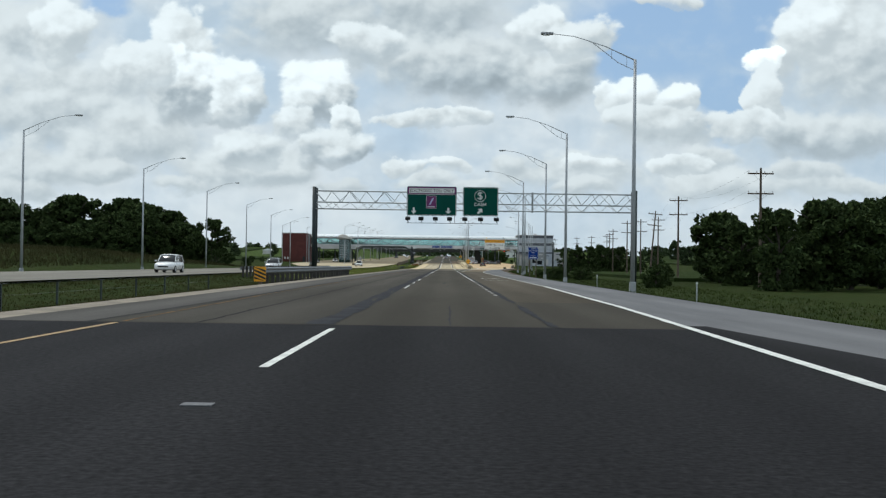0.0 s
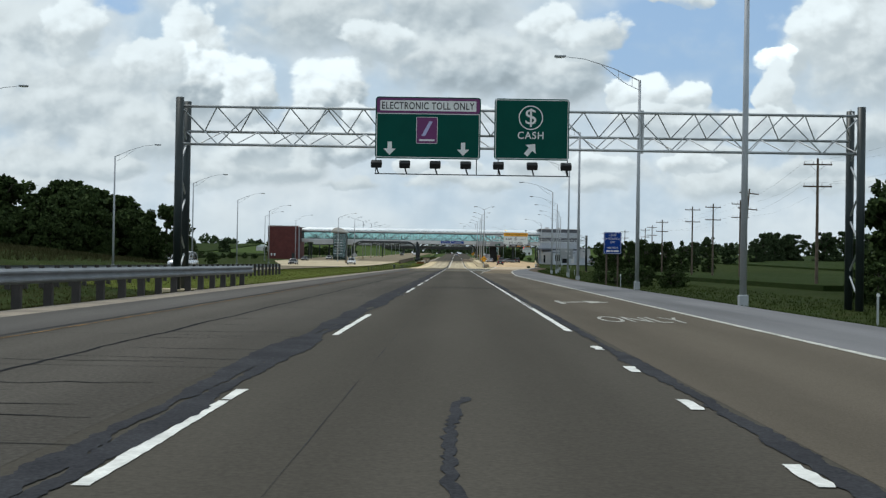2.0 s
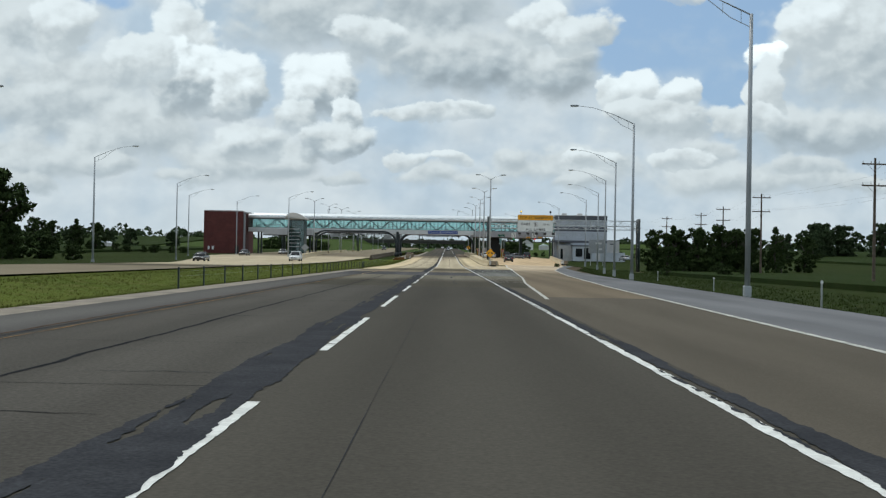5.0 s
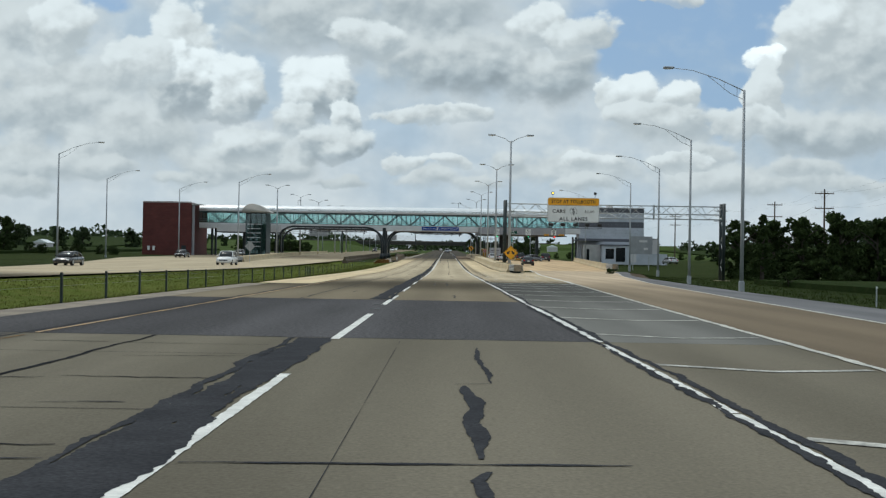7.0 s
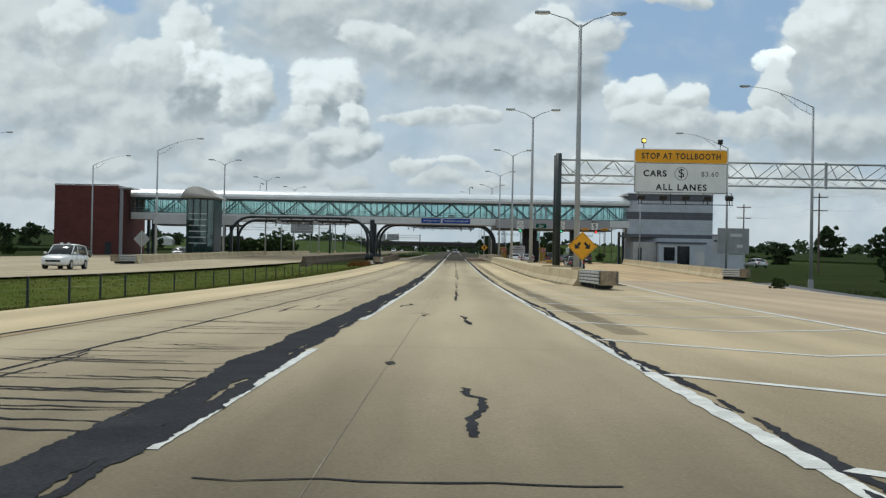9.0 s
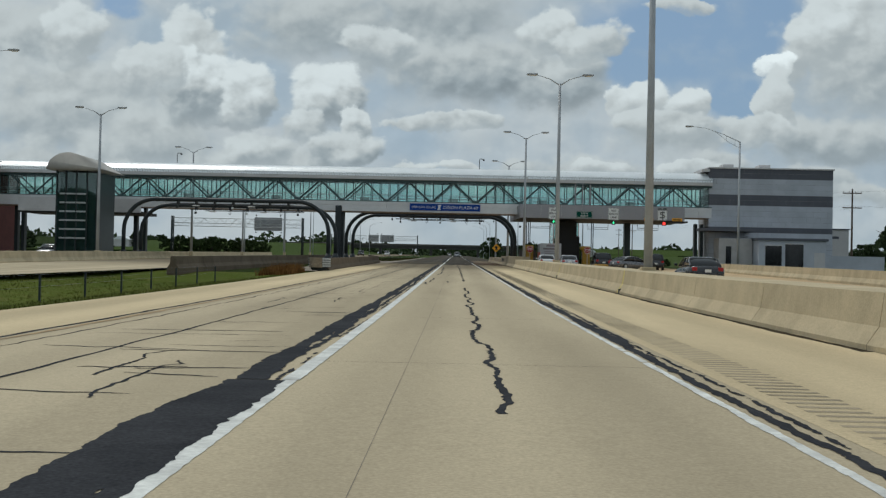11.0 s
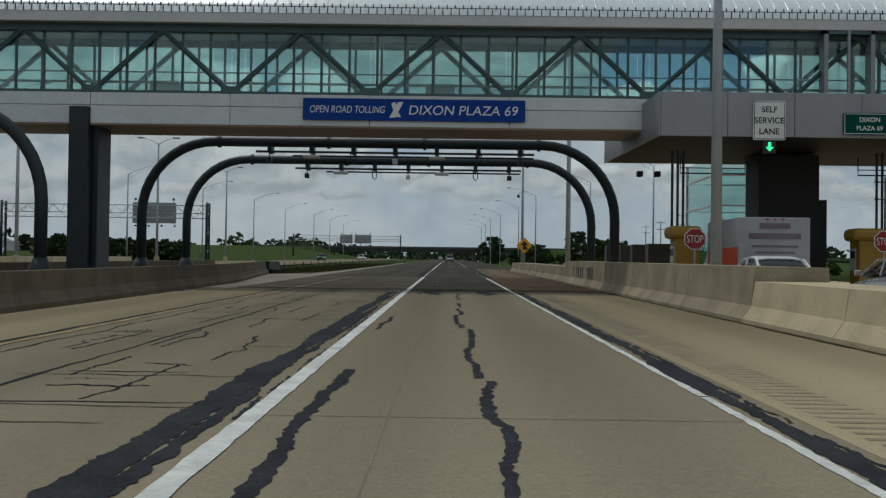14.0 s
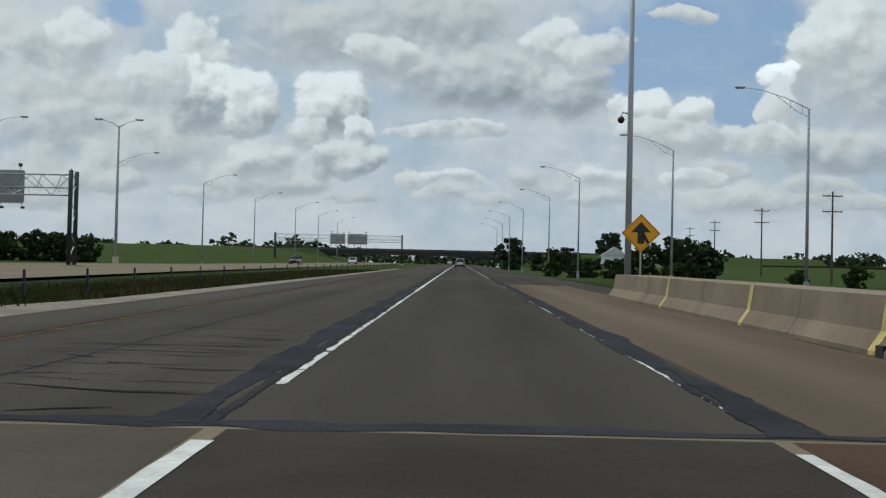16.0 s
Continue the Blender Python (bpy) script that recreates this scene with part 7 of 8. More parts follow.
def car(name, x, y, turn, paint, tall, label):
    """A car with its front toward +y before it is turned."""
    ob = thing(name, label, "car", at=(x, y, gz(y) + (-0.055 if x > 7 else 0.005)), turn=turn)
    L, W, H = (4.7, 0.93, 1.72) if tall else (4.75, 0.91, 1.40)
    if name == "van":
        H = 1.8
    belt = 1.02 if tall else 0.92
    hood = belt - (0.03 if tall else 0.10)
    body = [(-L / 2, W * 0.80, 0.34, belt - 0.18), (-L / 2 + 0.12, W * 0.95, 0.26, belt), (-L / 4, W, 0.20, belt + 0.02), (0, W, 0.18, belt), (L / 4, W, 0.20, hood + 0.02), (L / 2 - 0.5, W * 0.97, 0.22, hood - 0.06), (L / 2 - 0.1, W * 0.88, 0.28, hood - 0.2), (L / 2, W * 0.75, 0.34, hood - 0.32)]
    shell = part("body", loft(body, 14, 4.5), paint, ob, smooth=True)
    if tall:
        top = [(-L / 2 + 0.15, W * 0.86, belt - 0.05, belt + 0.1), (-L / 2 + 0.42, W * 0.80, belt - 0.05, H - 0.10), (-0.6, W * 0.79, belt - 0.05, H - 0.02), (0.25, W * 0.78, belt - 0.05, H - 0.06), (1.05, W * 0.86, belt - 0.06, belt + 0.02)]
    else:
        top = [(-L / 2 + 0.55, W * 0.86, belt - 0.05, belt + 0.03), (-L / 2 + 1.25, W * 0.76, belt - 0.05, H - 0.08), (-0.35, W * 0.74, belt - 0.05, H), (0.35, W * 0.74, belt - 0.05, H - 0.05), (1.30, W * 0.86, belt - 0.08, belt + 0.01)]
    part("glasshouse", loft(top, 12, 4.0), car_glass, ob, "dark glass", True)
    rf = [(a, w * 1.005, h - 0.10, h + 0.012) for a, w, l, h in top[1:-1]]
    part("roof", loft(rf, 12, 4.0), paint, ob, smooth=True)
    for sx in (-1, 1):
        for p, q, r in (((sx * W * 0.86, top[-1][0], belt), (sx * W * 0.76, top[-2][0], top[-2][3] - 0.03), 0.035), ((sx * W * 0.86, top[0][0], belt), (sx * W * 0.77, top[1][0], top[1][3] - 0.03), 0.045), ((sx * W * 0.90, -0.15, belt), (sx * W * 0.77, -0.2, H - 0.05), 0.03)):
            part("pillar", tubed([p, q], r, 5), paint, ob)
    for sx in (-1, 1):
        for wy in (-L / 2 + 0.85, L / 2 - 0.92):
            wh = part("wheel", tubed([(sx * (W - 0.22), wy, 0.33), (sx * (W + 0.005), wy, 0.33)], 0.33, 18), rubber, ob)
            part("rim", tubed([(sx * (W + 0.004), wy, 0.33), (sx * (W + 0.012), wy, 0.33)], 0.20, 12), galv, wh)
        part("tail_light", boxed(sx * W * 0.72 - 0.13, sx * W * 0.72 + 0.13, -L / 2 - 0.01, -L / 2 + 0.12, belt - 0.26, belt - 0.06, bevel=0.03), tail_red, ob)
        part("head_light", boxed(sx * W * 0.66 - 0.17, sx * W * 0.66 + 0.17, L / 2 - 0.22, L / 2 - 0.03, hood - 0.36, hood - 0.22, bevel=0.03), head_white, ob)
        part("mirror", boxed(sx * (W + 0.07) - 0.09, sx * (W + 0.07) + 0.09, 0.95, 1.05, belt, belt + 0.14, bevel=0.03), paint, ob)
    part("grille", boxed(-0.5, 0.5, L / 2 - 0.12, L / 2 + 0.012, 0.48, 0.62, bevel=0.02), black_mat, ob)
    part("bumper", boxed(-W * 0.8, W * 0.8, -L / 2 - 0.05, -L / 2 + 0.1, 0.38, 0.58, bevel=0.05), black_mat if tall else paint, ob)
    part("number_plate", boxed(-0.16, 0.16, -L / 2 - 0.062, -L / 2 - 0.045, 0.60, 0.75), sign_white, ob)
    return ob


def car_paint(name, c, metal=0.3):
    m = mat(name, c, 0.28, metal, var=0.05, scale=1, grain=5)
    m.node_tree.nodes["Principled BSDF"].inputs["Coat Weight"].default_value = 0.5
    return m


white_car, silver_car, grey_car, black_car = car_paint("white_car_paint", (0.70, 0.71, 0.72), 0.0), car_paint("silver_car_paint", (0.42, 0.43, 0.45), 0.5), car_paint("grey_car_paint", (0.13, 0.135, 0.15), 0.4), car_paint("black_car_paint", (0.018, 0.019, 0.022), 0.2)
car("suv", -25.6, 107, 180, white_car, True, "white SUV coming along the opposite carriageway")
car("suv", -24.0, 161, 180, silver_car, True, "silver SUV coming along the opposite carriageway")
car("suv", -26.2, 347, 180, white_car, True, "white SUV driving on the pale opposite lanes")
car("sedan", -37.5, 324, 180, black_car, False, "black sedan driving on the pale opposite lanes")
car("sedan", -46.5, 412, 180, black_car, False, "black sedan leaving the far toll lanes")
car("sedan", -43.5, 452, 180, silver_car, False, "silver sedan waiting under the far canopy")
car("van", 0.2, 706, 0, silver_car, True, "silver van far ahead in the centre lane")
car("sedan", 0.1, 900, 0, black_car, False, "dark sedan far ahead on the road")
car("sedan", -3.6, 930, 0, white_car, False, "white sedan far ahead on the road")
car("suv", -26, 760, 180, white_car, True, "white SUV far off on the opposite carriageway")
car("suv", -30, 690, 180, black_car, True, "dark SUV on the opposite carriageway")
car("suv", 9.75, 455.5, 0, white_car, False, "white car queuing at the toll lane")
car("suv", 11.5, 449.0, 0, silver_car, False, "silver SUV queuing at the toll lane")
car("sedan", 17.8, 447.5, -55, grey_car, False, "dark grey sedan turning into a toll lane")
car("suv", 15.4, 452.5, 0, black_car, True, "black SUV waiting at the toll machine")
car("suv", 20.6, 451.0, 0, black_car, True, "black SUV waiting beyond the toll island")
car("sedan", 44.6, 440, 12, silver_car, False, "silver car parked behind the plaza yard")
car("sedan", 12.6, 390, 0, black_car, False, "dark sedan on the tan toll ramp")


# white box made greyer, the shade on its back put into the colour
truck_white = mat("truck_white", (0.36, 0.36, 0.37), 0.6, var=0.1, scale=0.8, grain=10, stain=0.3)


def box_truck(x, y):
    ob = thing("box_truck", "white rental box truck with an orange side stripe", "truck", at=(x, y, gz(y)))
    b = part("box", boxed(-1.15, 1.15, 0, 4.6, 0.75, 2.62, bevel=0.03), truck_white, ob)
    part("stripe", boxed(-1.162, -1.15, 0.2, 4.4, 0.95, 1.65), mat("orange_stripe", (0.62, 0.07, 0.02), 0.5, var=0.06), b, "orange red side stripe")
    part("rear_stripe", boxed(-1.1, 1.1, -0.012, 0.0, 0.78, 0.86), mat("orange_stripe", ()), b)
    for z, w in ((2.25, 1.0), (1.92, 1.7), (1.65, 1.5), (1.45, 1.3), (1.25, 1.5)):
        part("text_bar", boxed(-w / 2, w / 2, -0.014, -0.0, z, z + (0.18 if z > 1.9 else 0.06)), mat("dull_ink", (0.16, 0.13, 0.14), 0.6), b)
    for x in (-0.25, 0, 0.25):
        part("marker_lamp", boxed(x - 0.04, x + 0.04, -0.02, 0.02, 2.53, 2.58), tail_red, b)
    part("cab", loft([(4.6, 1.0, 0.4, 2.3), (5.2, 1.0, 0.4, 2.2), (5.7, 0.98, 0.4, 1.5), (6.5, 0.95, 0.45, 1.25), (6.8, 0.85, 0.5, 1.1)], 12, 4), sign_white, ob, smooth=True)
    part("chassis", boxed(-0.9, 0.9, -0.1, 5, 0.45, 0.75), black_mat, ob)
    part("bumper", boxed(-1.15, 1.15, -0.25, -0.1, 0.45, 0.62, bevel=0.02), galv, ob)
    for sx in (-1, 1):
        for wy in (1.2, 5.6):
            part("wheel", tubed([(sx * 0.75, wy, 0.4), (sx * 1.08, wy, 0.4)], 0.4, 16), rubber, ob)
        part("tail_light", boxed(sx * 1.05 - 0.1, sx * 1.05 + 0.1, -0.13, -0.08, 0.62, 0.74), tail_red, ob)


box_truck(10.4, 457.2)


# ---- trees ----
def leaves_mesh(name, centres, radii, per, size, seed, squash=0.8):
    """Many small leaves gathered in clumps."""
    r = np.random.RandomState(seed)
    c = np.repeat(np.array(centres), per, 0)
    q = np.repeat(np.array(radii), per)[:, None]
    d = r.normal(size=c.shape)
    d /= np.linalg.norm(d, axis=1)[:, None]
    p = c + d * q * (0.55 + 0.5 * r.rand(len(c), 1)) * np.array([1, 1, squash])
    a = r.normal(size=c.shape)
    a /= np.linalg.norm(a, axis=1)[:, None]
    b = np.cross(a, r.normal(size=c.shape))
    b /= np.linalg.norm(b, axis=1)[:, None] + 1e-9
    s = size * (0.6 + 0.8 * r.rand(len(c), 1))
    v = np.stack([p - a * s, p + b * s * 0.6, p + a * s, p - b * s * 0.6], 1).reshape(-1, 3)
    f = np.arange(len(v)).reshape(-1, 4)
    me = bpy.data.meshes.new(name)
    me.from_pydata(v.tolist(), [], f.tolist())
    return me


def tree(seed, h, w, material, label, bare=0.2, kind="round", size=0.34, clumps=60, per=60):
    """A tapered trunk with limbs and a leafy, uneven crown; w: the crown's width."""
    r = random.Random(seed)
    ob = thing("tree", label, "tree", "trees beside the road")
    bm = tubed([(0, 0, -0.8), (0.05, 0, h * 0.25), (0.1 * r.uniform(-1, 1), 0.1, h * 0.55), (0, 0.1, h * 0.8)], [0.035 * h, 0.028 * h, 0.018 * h, 0.006 * h], 8)
    cs, rs = [], []
    for k in range(7):
        a, z = r.uniform(0, 6.28), h * r.uniform(0.25, 0.65)
        l = w * r.uniform(0.25, 0.42)
        tube(bm, [(0, 0, z), (l * 0.5 * math.cos(a), l * 0.5 * math.sin(a), z + l * 0.4), (l * math.cos(a), l * math.sin(a), z + l * 0.7)], [0.014 * h, 0.009 * h, 0.004 * h], 5)
    part("trunk", bm, bark, ob)
    for k in range(clumps):
        a, t = r.uniform(0, 6.28), r.random() ** 0.6
        z = r.random()
        if kind == "cone":
            rad = (1 - z) * 0.5 * w * t + 0.1
        else:
            rad = 0.5 * w * t * (math.sin(math.pi * (0.12 + 0.82 * z)) ** 0.6) * r.uniform(0.75, 1.12)
        cs.append((rad * math.cos(a), rad * math.sin(a), h * (bare + (1 - bare) * 0.94 * z)))
        rs.append(w * (0.055 + 0.065 * r.random()) * (1.1 - 0.5 * z if kind == "cone" else 1))
    me = leaves_mesh("crown", cs, rs, per, size, seed)
    me.materials.append(material)
    cr = new("crown", me)
    cr.parent = ob
    return ob


def grove(base, places):
    """Copies of a few trees; each place: x, y, height, and which tree."""
    for k, (x, y, h, which) in enumerate(places):
        src, h0 = base[which % len(base)]
        s_ = h / h0
        o = copy_thing(src, pose(x, y, gz(y) + ground_cross(x, y) - 0.1, 0, 0, (k * 77 + which * 31) % 360))
        o.scale = (s_ * rng.uniform(0.95, 1.3), s_ * rng.uniform(0.95, 1.3), s_ * rng.uniform(1.0, 1.12))


kinds = [(tree(1, 12, 11, leaf, "broad dark green roadside tree in full leaf", 0.08, clumps=160, per=78), 12), (tree(2, 12, 9.5, leaf, "broad dark green roadside tree in full leaf", 0.05, clumps=150, per=78), 12), (tree(3, 12, 10, leaf, "uneven dark green roadside tree in full leaf", 0.10, clumps=145, per=78), 12)]
lone = (tree(4, 12.4, 11, leaf, "open-crowned tree with gaps between its limbs", 0.34, clumps=58, per=90), 12.4)
cone = [(tree(5, 9, 5.5, leaf, "dark conical evergreen by the road", 0.02, "cone", 0.24, 70, 60), 9), (tree(6, 9, 7, leaf, "dense dark evergreen shrub mass", 0.0, "round", 0.26, 80, 60), 9)]
bush = [(tree(7, 3, 4.2, leaf, "low dark green bush at the verge", 0.0, "round", 0.14, 60, 60), 3), (tree(8, 3, 3.6, leaf, "rough green shrub at the verge", 0.0, "round", 0.13, 50, 60), 3)]
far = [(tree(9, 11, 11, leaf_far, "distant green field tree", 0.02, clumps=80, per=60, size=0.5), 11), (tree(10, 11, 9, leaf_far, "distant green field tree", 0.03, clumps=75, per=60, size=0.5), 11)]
start = {kinds[0][0]: (-74, 316, 12), kinds[1][0]: (-80, 306, 14), kinds[2][0]: (-86, 304, 14.5), lone[0]: (-62.3, 306, 12.6), cone[0][0]: (62, 364, 7), cone[1][0]: (67, 366, 7), bush[0][0]: (15.6, 162, 1.8), bush[1][0]: (17.6, 168, 1.8), far[0][0]: (95, 520, 9), far[1][0]: (110, 524, 9)}
for o, (x, y, h) in start.items():
    full = next(h0 for src, h0 in kinds + [lone] + cone + bush + far if src is o)
    o.matrix_basis = pose(x, y, gz(y) + ground_cross(x, y) - 0.1) @ Matrix.Scale(h / full, 4)
LEFT_WOOD = [(-84 - 6.5 * k, 318 + 9 * (k % 3), 16.0 + 0.5 * ((k * 3) % 5), k % 3) for k in range(13)]
LEFT_WOOD += [(-85 - 6 * k, 299 + 4 * (k % 2), 9.5 + 0.7 * ((k * 2) % 4), (k + 1) % 3) for k in range(12)]
LEFT_WOOD += [(-78, 324, 15, 1), (-75, 330, 11, 2), (-71, 326, 7, 0), (-67, 322, 5, 1), (-64, 318, 3.6, 2), (-70, 312, 5, 2), (-76, 306, 7, 0)]
grove(kinds, LEFT_WOOD)
grove(kinds + cone, [(36, 150, 8.8, 0), (41, 143, 8.8, 4), (33, 128, 6.8, 4), (45, 156, 9.4, 1), (50, 149, 10, 2), (29.5, 101, 6.6, 4), (35, 105, 7.6, 0), (40, 113, 8.4, 2), (46, 121, 9, 1), (52, 131, 10, 0), (57, 141, 10, 2), (62, 150, 10, 1), (33, 112, 5.6, 4), (38, 122, 6.6, 4)])
RIGHT_WOOD = [(38.0 + 3.1 * k, 349 + 4 * ((k * 2) % 3), 6.9 + 0.4 * ((k * 5) % 4), k % 2) for k in range(7)]
RIGHT_WOOD += [(37.5 + 3.6 * k, 357 + 3 * (k % 2), 7.0 + 0.4 * ((k * 3) % 4), (k + 1) % 2) for k in range(5)]
RIGHT_WOOD += [(47.3 + 3.4 * k, 393 + 4 * (k % 2), 5.0 + 0.4 * (k % 3), k % 2) for k in range(4)]
grove(cone, RIGHT_WOOD + [(44.5, 535, 6.3, 0), (46.4, 538, 6.0, 1), (48.3, 536, 5.4, 0), (50.2, 540, 4.6, 1)])
grove(bush, [(15.6, 172, 1.6, 1), (14.6, 176, 1.3, 0), (19.2, 162, 1.7, 0), (21, 168, 1.8, 1), (24, 205, 1.8, 0), (36, 300, 1.4, 0), (40, 306, 1.6, 1), (42, 330, 1.6, 0), (38, 336, 1.4, 1), (44, 352, 2.4, 0), (38, 360, 2.0, 1), (47, 366, 2.6, 0), (42, 374, 2.2, 1), (52, 360, 2.4, 0), (32, 318, 1.5, 1), (21.5, 116, 2.2, 1), (20, 108, 2.0, 0)] + [(23.5, 124, 2.2, 0), (17.6, 178, 1.3, 1), (-64, 330, 4, 0), (-69, 332, 4.2, 1), (-74, 330, 4, 0), (-79, 334, 4.2, 1), (-84, 331, 4, 0), (-60, 300, 3.5, 1), (-55, 318, 2.4, 0), (24, 626, 4.5, 0), (27, 621, 5.2, 1), (30.5, 628, 4.8, 0), (17.5, 652, 2.6, 1), (20, 655, 2.8, 0), (22.5, 651, 2.8, 1), (25, 657, 3, 0), (14.6, 662, 2.4, 1), (17, 330, 0.7, 0)])
grove(bush, [(-68 - 3.6 * k, 444 + 3 * (k % 2), 1.7 + 0.25 * (k % 3), k % 2) for k in range(8)])
grove(cone, [(-91, 446, 7.2, 1), (-97, 449, 8.0, 0), (-102, 445, 7.6, 1), (-108, 450, 8, 1)])
grove(bush, [(34 + 4.2 * k, 596 + 7 * ((k * 2) % 3), 1.5 + 0.4 * (k % 3), k % 2) for k in range(14)])
grove(bush, [(-53 - 2.8 * k, 641 + 2 * (k % 2), 3.7 + 0.3 * (k % 3), k % 2) for k in range(10)])
grove(far, [(150, 620, 13, 0), (160, 640, 14, 1), (172, 650, 13, 0), (185, 640, 14, 1), (200, 650, 15, 0), (216, 655, 13, 1), (-130, 620, 7, 0), (-142, 630, 7.5, 1), (-118, 640, 6.5, 0), (-100, 660, 3.2, 1), (-160, 640, 8, 0), (-95, 700, 3.6, 1), (-105, 704, 3.8, 0), (-84, 720, 3.4, 1)] + [(15, 812, 9, 0), (26, 795, 6, 1), (30, 800, 6.5, 0), (21, 790, 5, 1), (46, 830, 10, 1), (140, 700, 12, 1), (250, 760, 14, 0), (265, 765, 14, 1), (240, 900, 14, 0), (84, 566, 5.5, 0), (130, 560, 9, 1), (-180, 560, 12, 0), (-190, 565, 13, 1), (-205, 560, 12, 0)])

# far woods: one mass of leaves along the skyline
cs, rs_ = [], []
for k in range(640):
    y = 1150 + 300 * rng.random()
    x = rng.uniform(-900, 900)
    if abs(x + 10) < 40 and y < 1300:
        continue
    hgt = 9 + 5 * noise.noise(Vector((x * 0.012, 3, 0))) + 3 * rng.random()
    cs.append((x, y, gz(y) + ground_cross(x, y) + hgt * rng.uniform(0.25, 0.8)))
    rs_.append(hgt * 0.5)
for k in range(90):
    x, y = rng.uniform(-130, 130), rng.uniform(1510, 1570)
    cs.append((x, y, gz(y) + 7 + 5 * rng.random()))
    rs_.append(6.0)
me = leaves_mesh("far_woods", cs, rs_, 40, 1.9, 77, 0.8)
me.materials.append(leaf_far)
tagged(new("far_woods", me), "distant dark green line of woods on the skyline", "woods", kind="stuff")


# ---- grass and weeds ----
def tufts(name, n, where, h0, h1, material, label):
    v, f = [], []
    for k in range(n):
        x, y = where()
        z = gz(y) + ground_cross(x, y) - 0.03
        for j in range(4):
            a = rng.uniform(0, 6.28)
            h = rng.uniform(h0, h1)
            bx, by = x + rng.uniform(-0.15, 0.15), y + rng.uniform(-0.15, 0.15)
            w = 0.02 + 0.02 * rng.random()
            i = len(v)
            v += [(bx - w * math.cos(a), by - w * math.sin(a), z), (bx + w * math.cos(a), by + w * math.sin(a), z), (bx + 0.4 * h * math.sin(a), by - 0.4 * h * math.cos(a), z + h)]
            f.append((i, i + 1, i + 2))
    me = bpy.data.meshes.new(name)
    me.from_pydata(v, [], f)
    me.materials.append(material)
    return tagged(new(name, me), label, "grass", kind="stuff")


lawn_mat = mat("lawn_blades", (0.098, 0.126, 0.025), 0.9, var=0.2, scale=0.3, grain=4, island=0.1, tint=(0.135, 0.13, 0.042), spec=0.05)
tufts("median_grass", 12000, lambda: (-8.9 - 11.5 * rng.random() ** 1.5, 5 + 113 * rng.random()), 0.04, 0.15, blade_mat, "short green mown median grass")
tufts("median_lawn", 26000, lambda: (-9.0 - 11.5 * rng.random(), 118 + 282 * rng.random()), 0.04, 0.13, lawn_mat, "light yellow-green mown median grass")
tufts("median_verge", 9000, lambda: (-9.4 - 7 * rng.random(), 496 + 120 * rng.random()), 0.08, 0.3, blade_mat, "rough green grass along the median fence")
tufts("verge_grass", 16000, lambda: ((lambda y: (lerp_at(SHOULDER_OUT, y) + 1.6 + 14 * rng.random() ** 1.4, y))(-10 + 370 * rng.random())), 0.06, 0.20, mat("verge_blades", (0.040, 0.056, 0.016), 0.9, var=0.3, scale=0.3, grain=4, island=0.3, spec=0.05), "rough dark green verge grass")
tufts("rise_grass", 14000, lambda: (-44 - 42 * rng.random(), 105 + 150 * rng.random()), 0.25, 0.8, mat("rise_blades", (0.040, 0.044, 0.018), 0.9, var=0.3, scale=0.15, grain=3, island=0.3, tint=(0.062, 0.058, 0.026), spec=0.02), "rough uncut grass on the far rise")
tufts("dry_weeds", 500, lambda: (-11.6 + 2.0 * rng.random(), 396 + 5.5 * rng.random()), 0.3, 0.75, mat("dry_weed_blades", (0.20, 0.10, 0.035), 0.9, var=0.3, scale=1, grain=6, island=0.3, spec=0.05), "dry brown weeds beside the crash cushion")
tufts("barrier_weeds", 200, lambda: (5.30 + 0.12 * rng.random(), 325 + 190 * rng.random() ** 1.2), 0.04, 0.13, blade_mat, "weeds at the barrier's foot")

# crop rows in the fields beyond
crop = grass_material("crop", (0.020, 0.035, 0.010), (0.028, 0.044, 0.013), (0.036, 0.045, 0.016))
for name, x0, x1, y0, y1, lift in (("crop_field", 32, 900, 160, 330, 0.5), ("crop_field", 110, 1100, 340, 900, 0.6), ("crop_field", -900, -85, 300, 640, 0.6), ("crop_field", -900, -130, 650, 1100, 0.6)):
    bm = bmesh.new()
    rows = []
    for y in stations(y0, y1):
        rows.append([bm.verts.new((x0 + (x1 - x0) * (i / 12) ** 2, y, gz(y) + ground_cross(x0 + (x1 - x0) * (i / 12) ** 2, y) + lift)) for i in range(13)])
    for a, b in zip(rows, rows[1:]):
        for i in range(12):
            bm.faces.new((a[i], a[i + 1], b[i + 1], b[i]))
    near = [bm.verts.new(v.co - Vector((0, 0, lift + 0.2))) for v in rows[0]]
    for i in range(12):
        bm.faces.new((near[i], near[i + 1], rows[0][i + 1], rows[0][i]))
    side = [bm.verts.new(r[0].co - Vector((0, 0, lift + 0.2))) for r in rows] if x0 > 0 else [bm.verts.new(r[-1].co - Vector((0, 0, lift + 0.2))) for r in rows]
    for k in range(len(rows) - 1):
        bm.faces.new((side[k], side[k + 1], rows[k + 1][0 if x0 > 0 else -1], rows[k][0 if x0 > 0 else -1]))
    tagged(part(name, bm, crop), "wide dark green field of low crops", "field", kind="stuff")

# ---- fences, posts ----
fp = None
fence = thing("cable_fence", "low dark cable fence with steel posts along the median", "fence")
FENCE = [(190, -10.0), (240, -9.8), (262, -10.7), (300, -11.0), (315, -12.4), (396, -12.8)]
ys_f = [192 + 4.3 * k for k in range(47)]
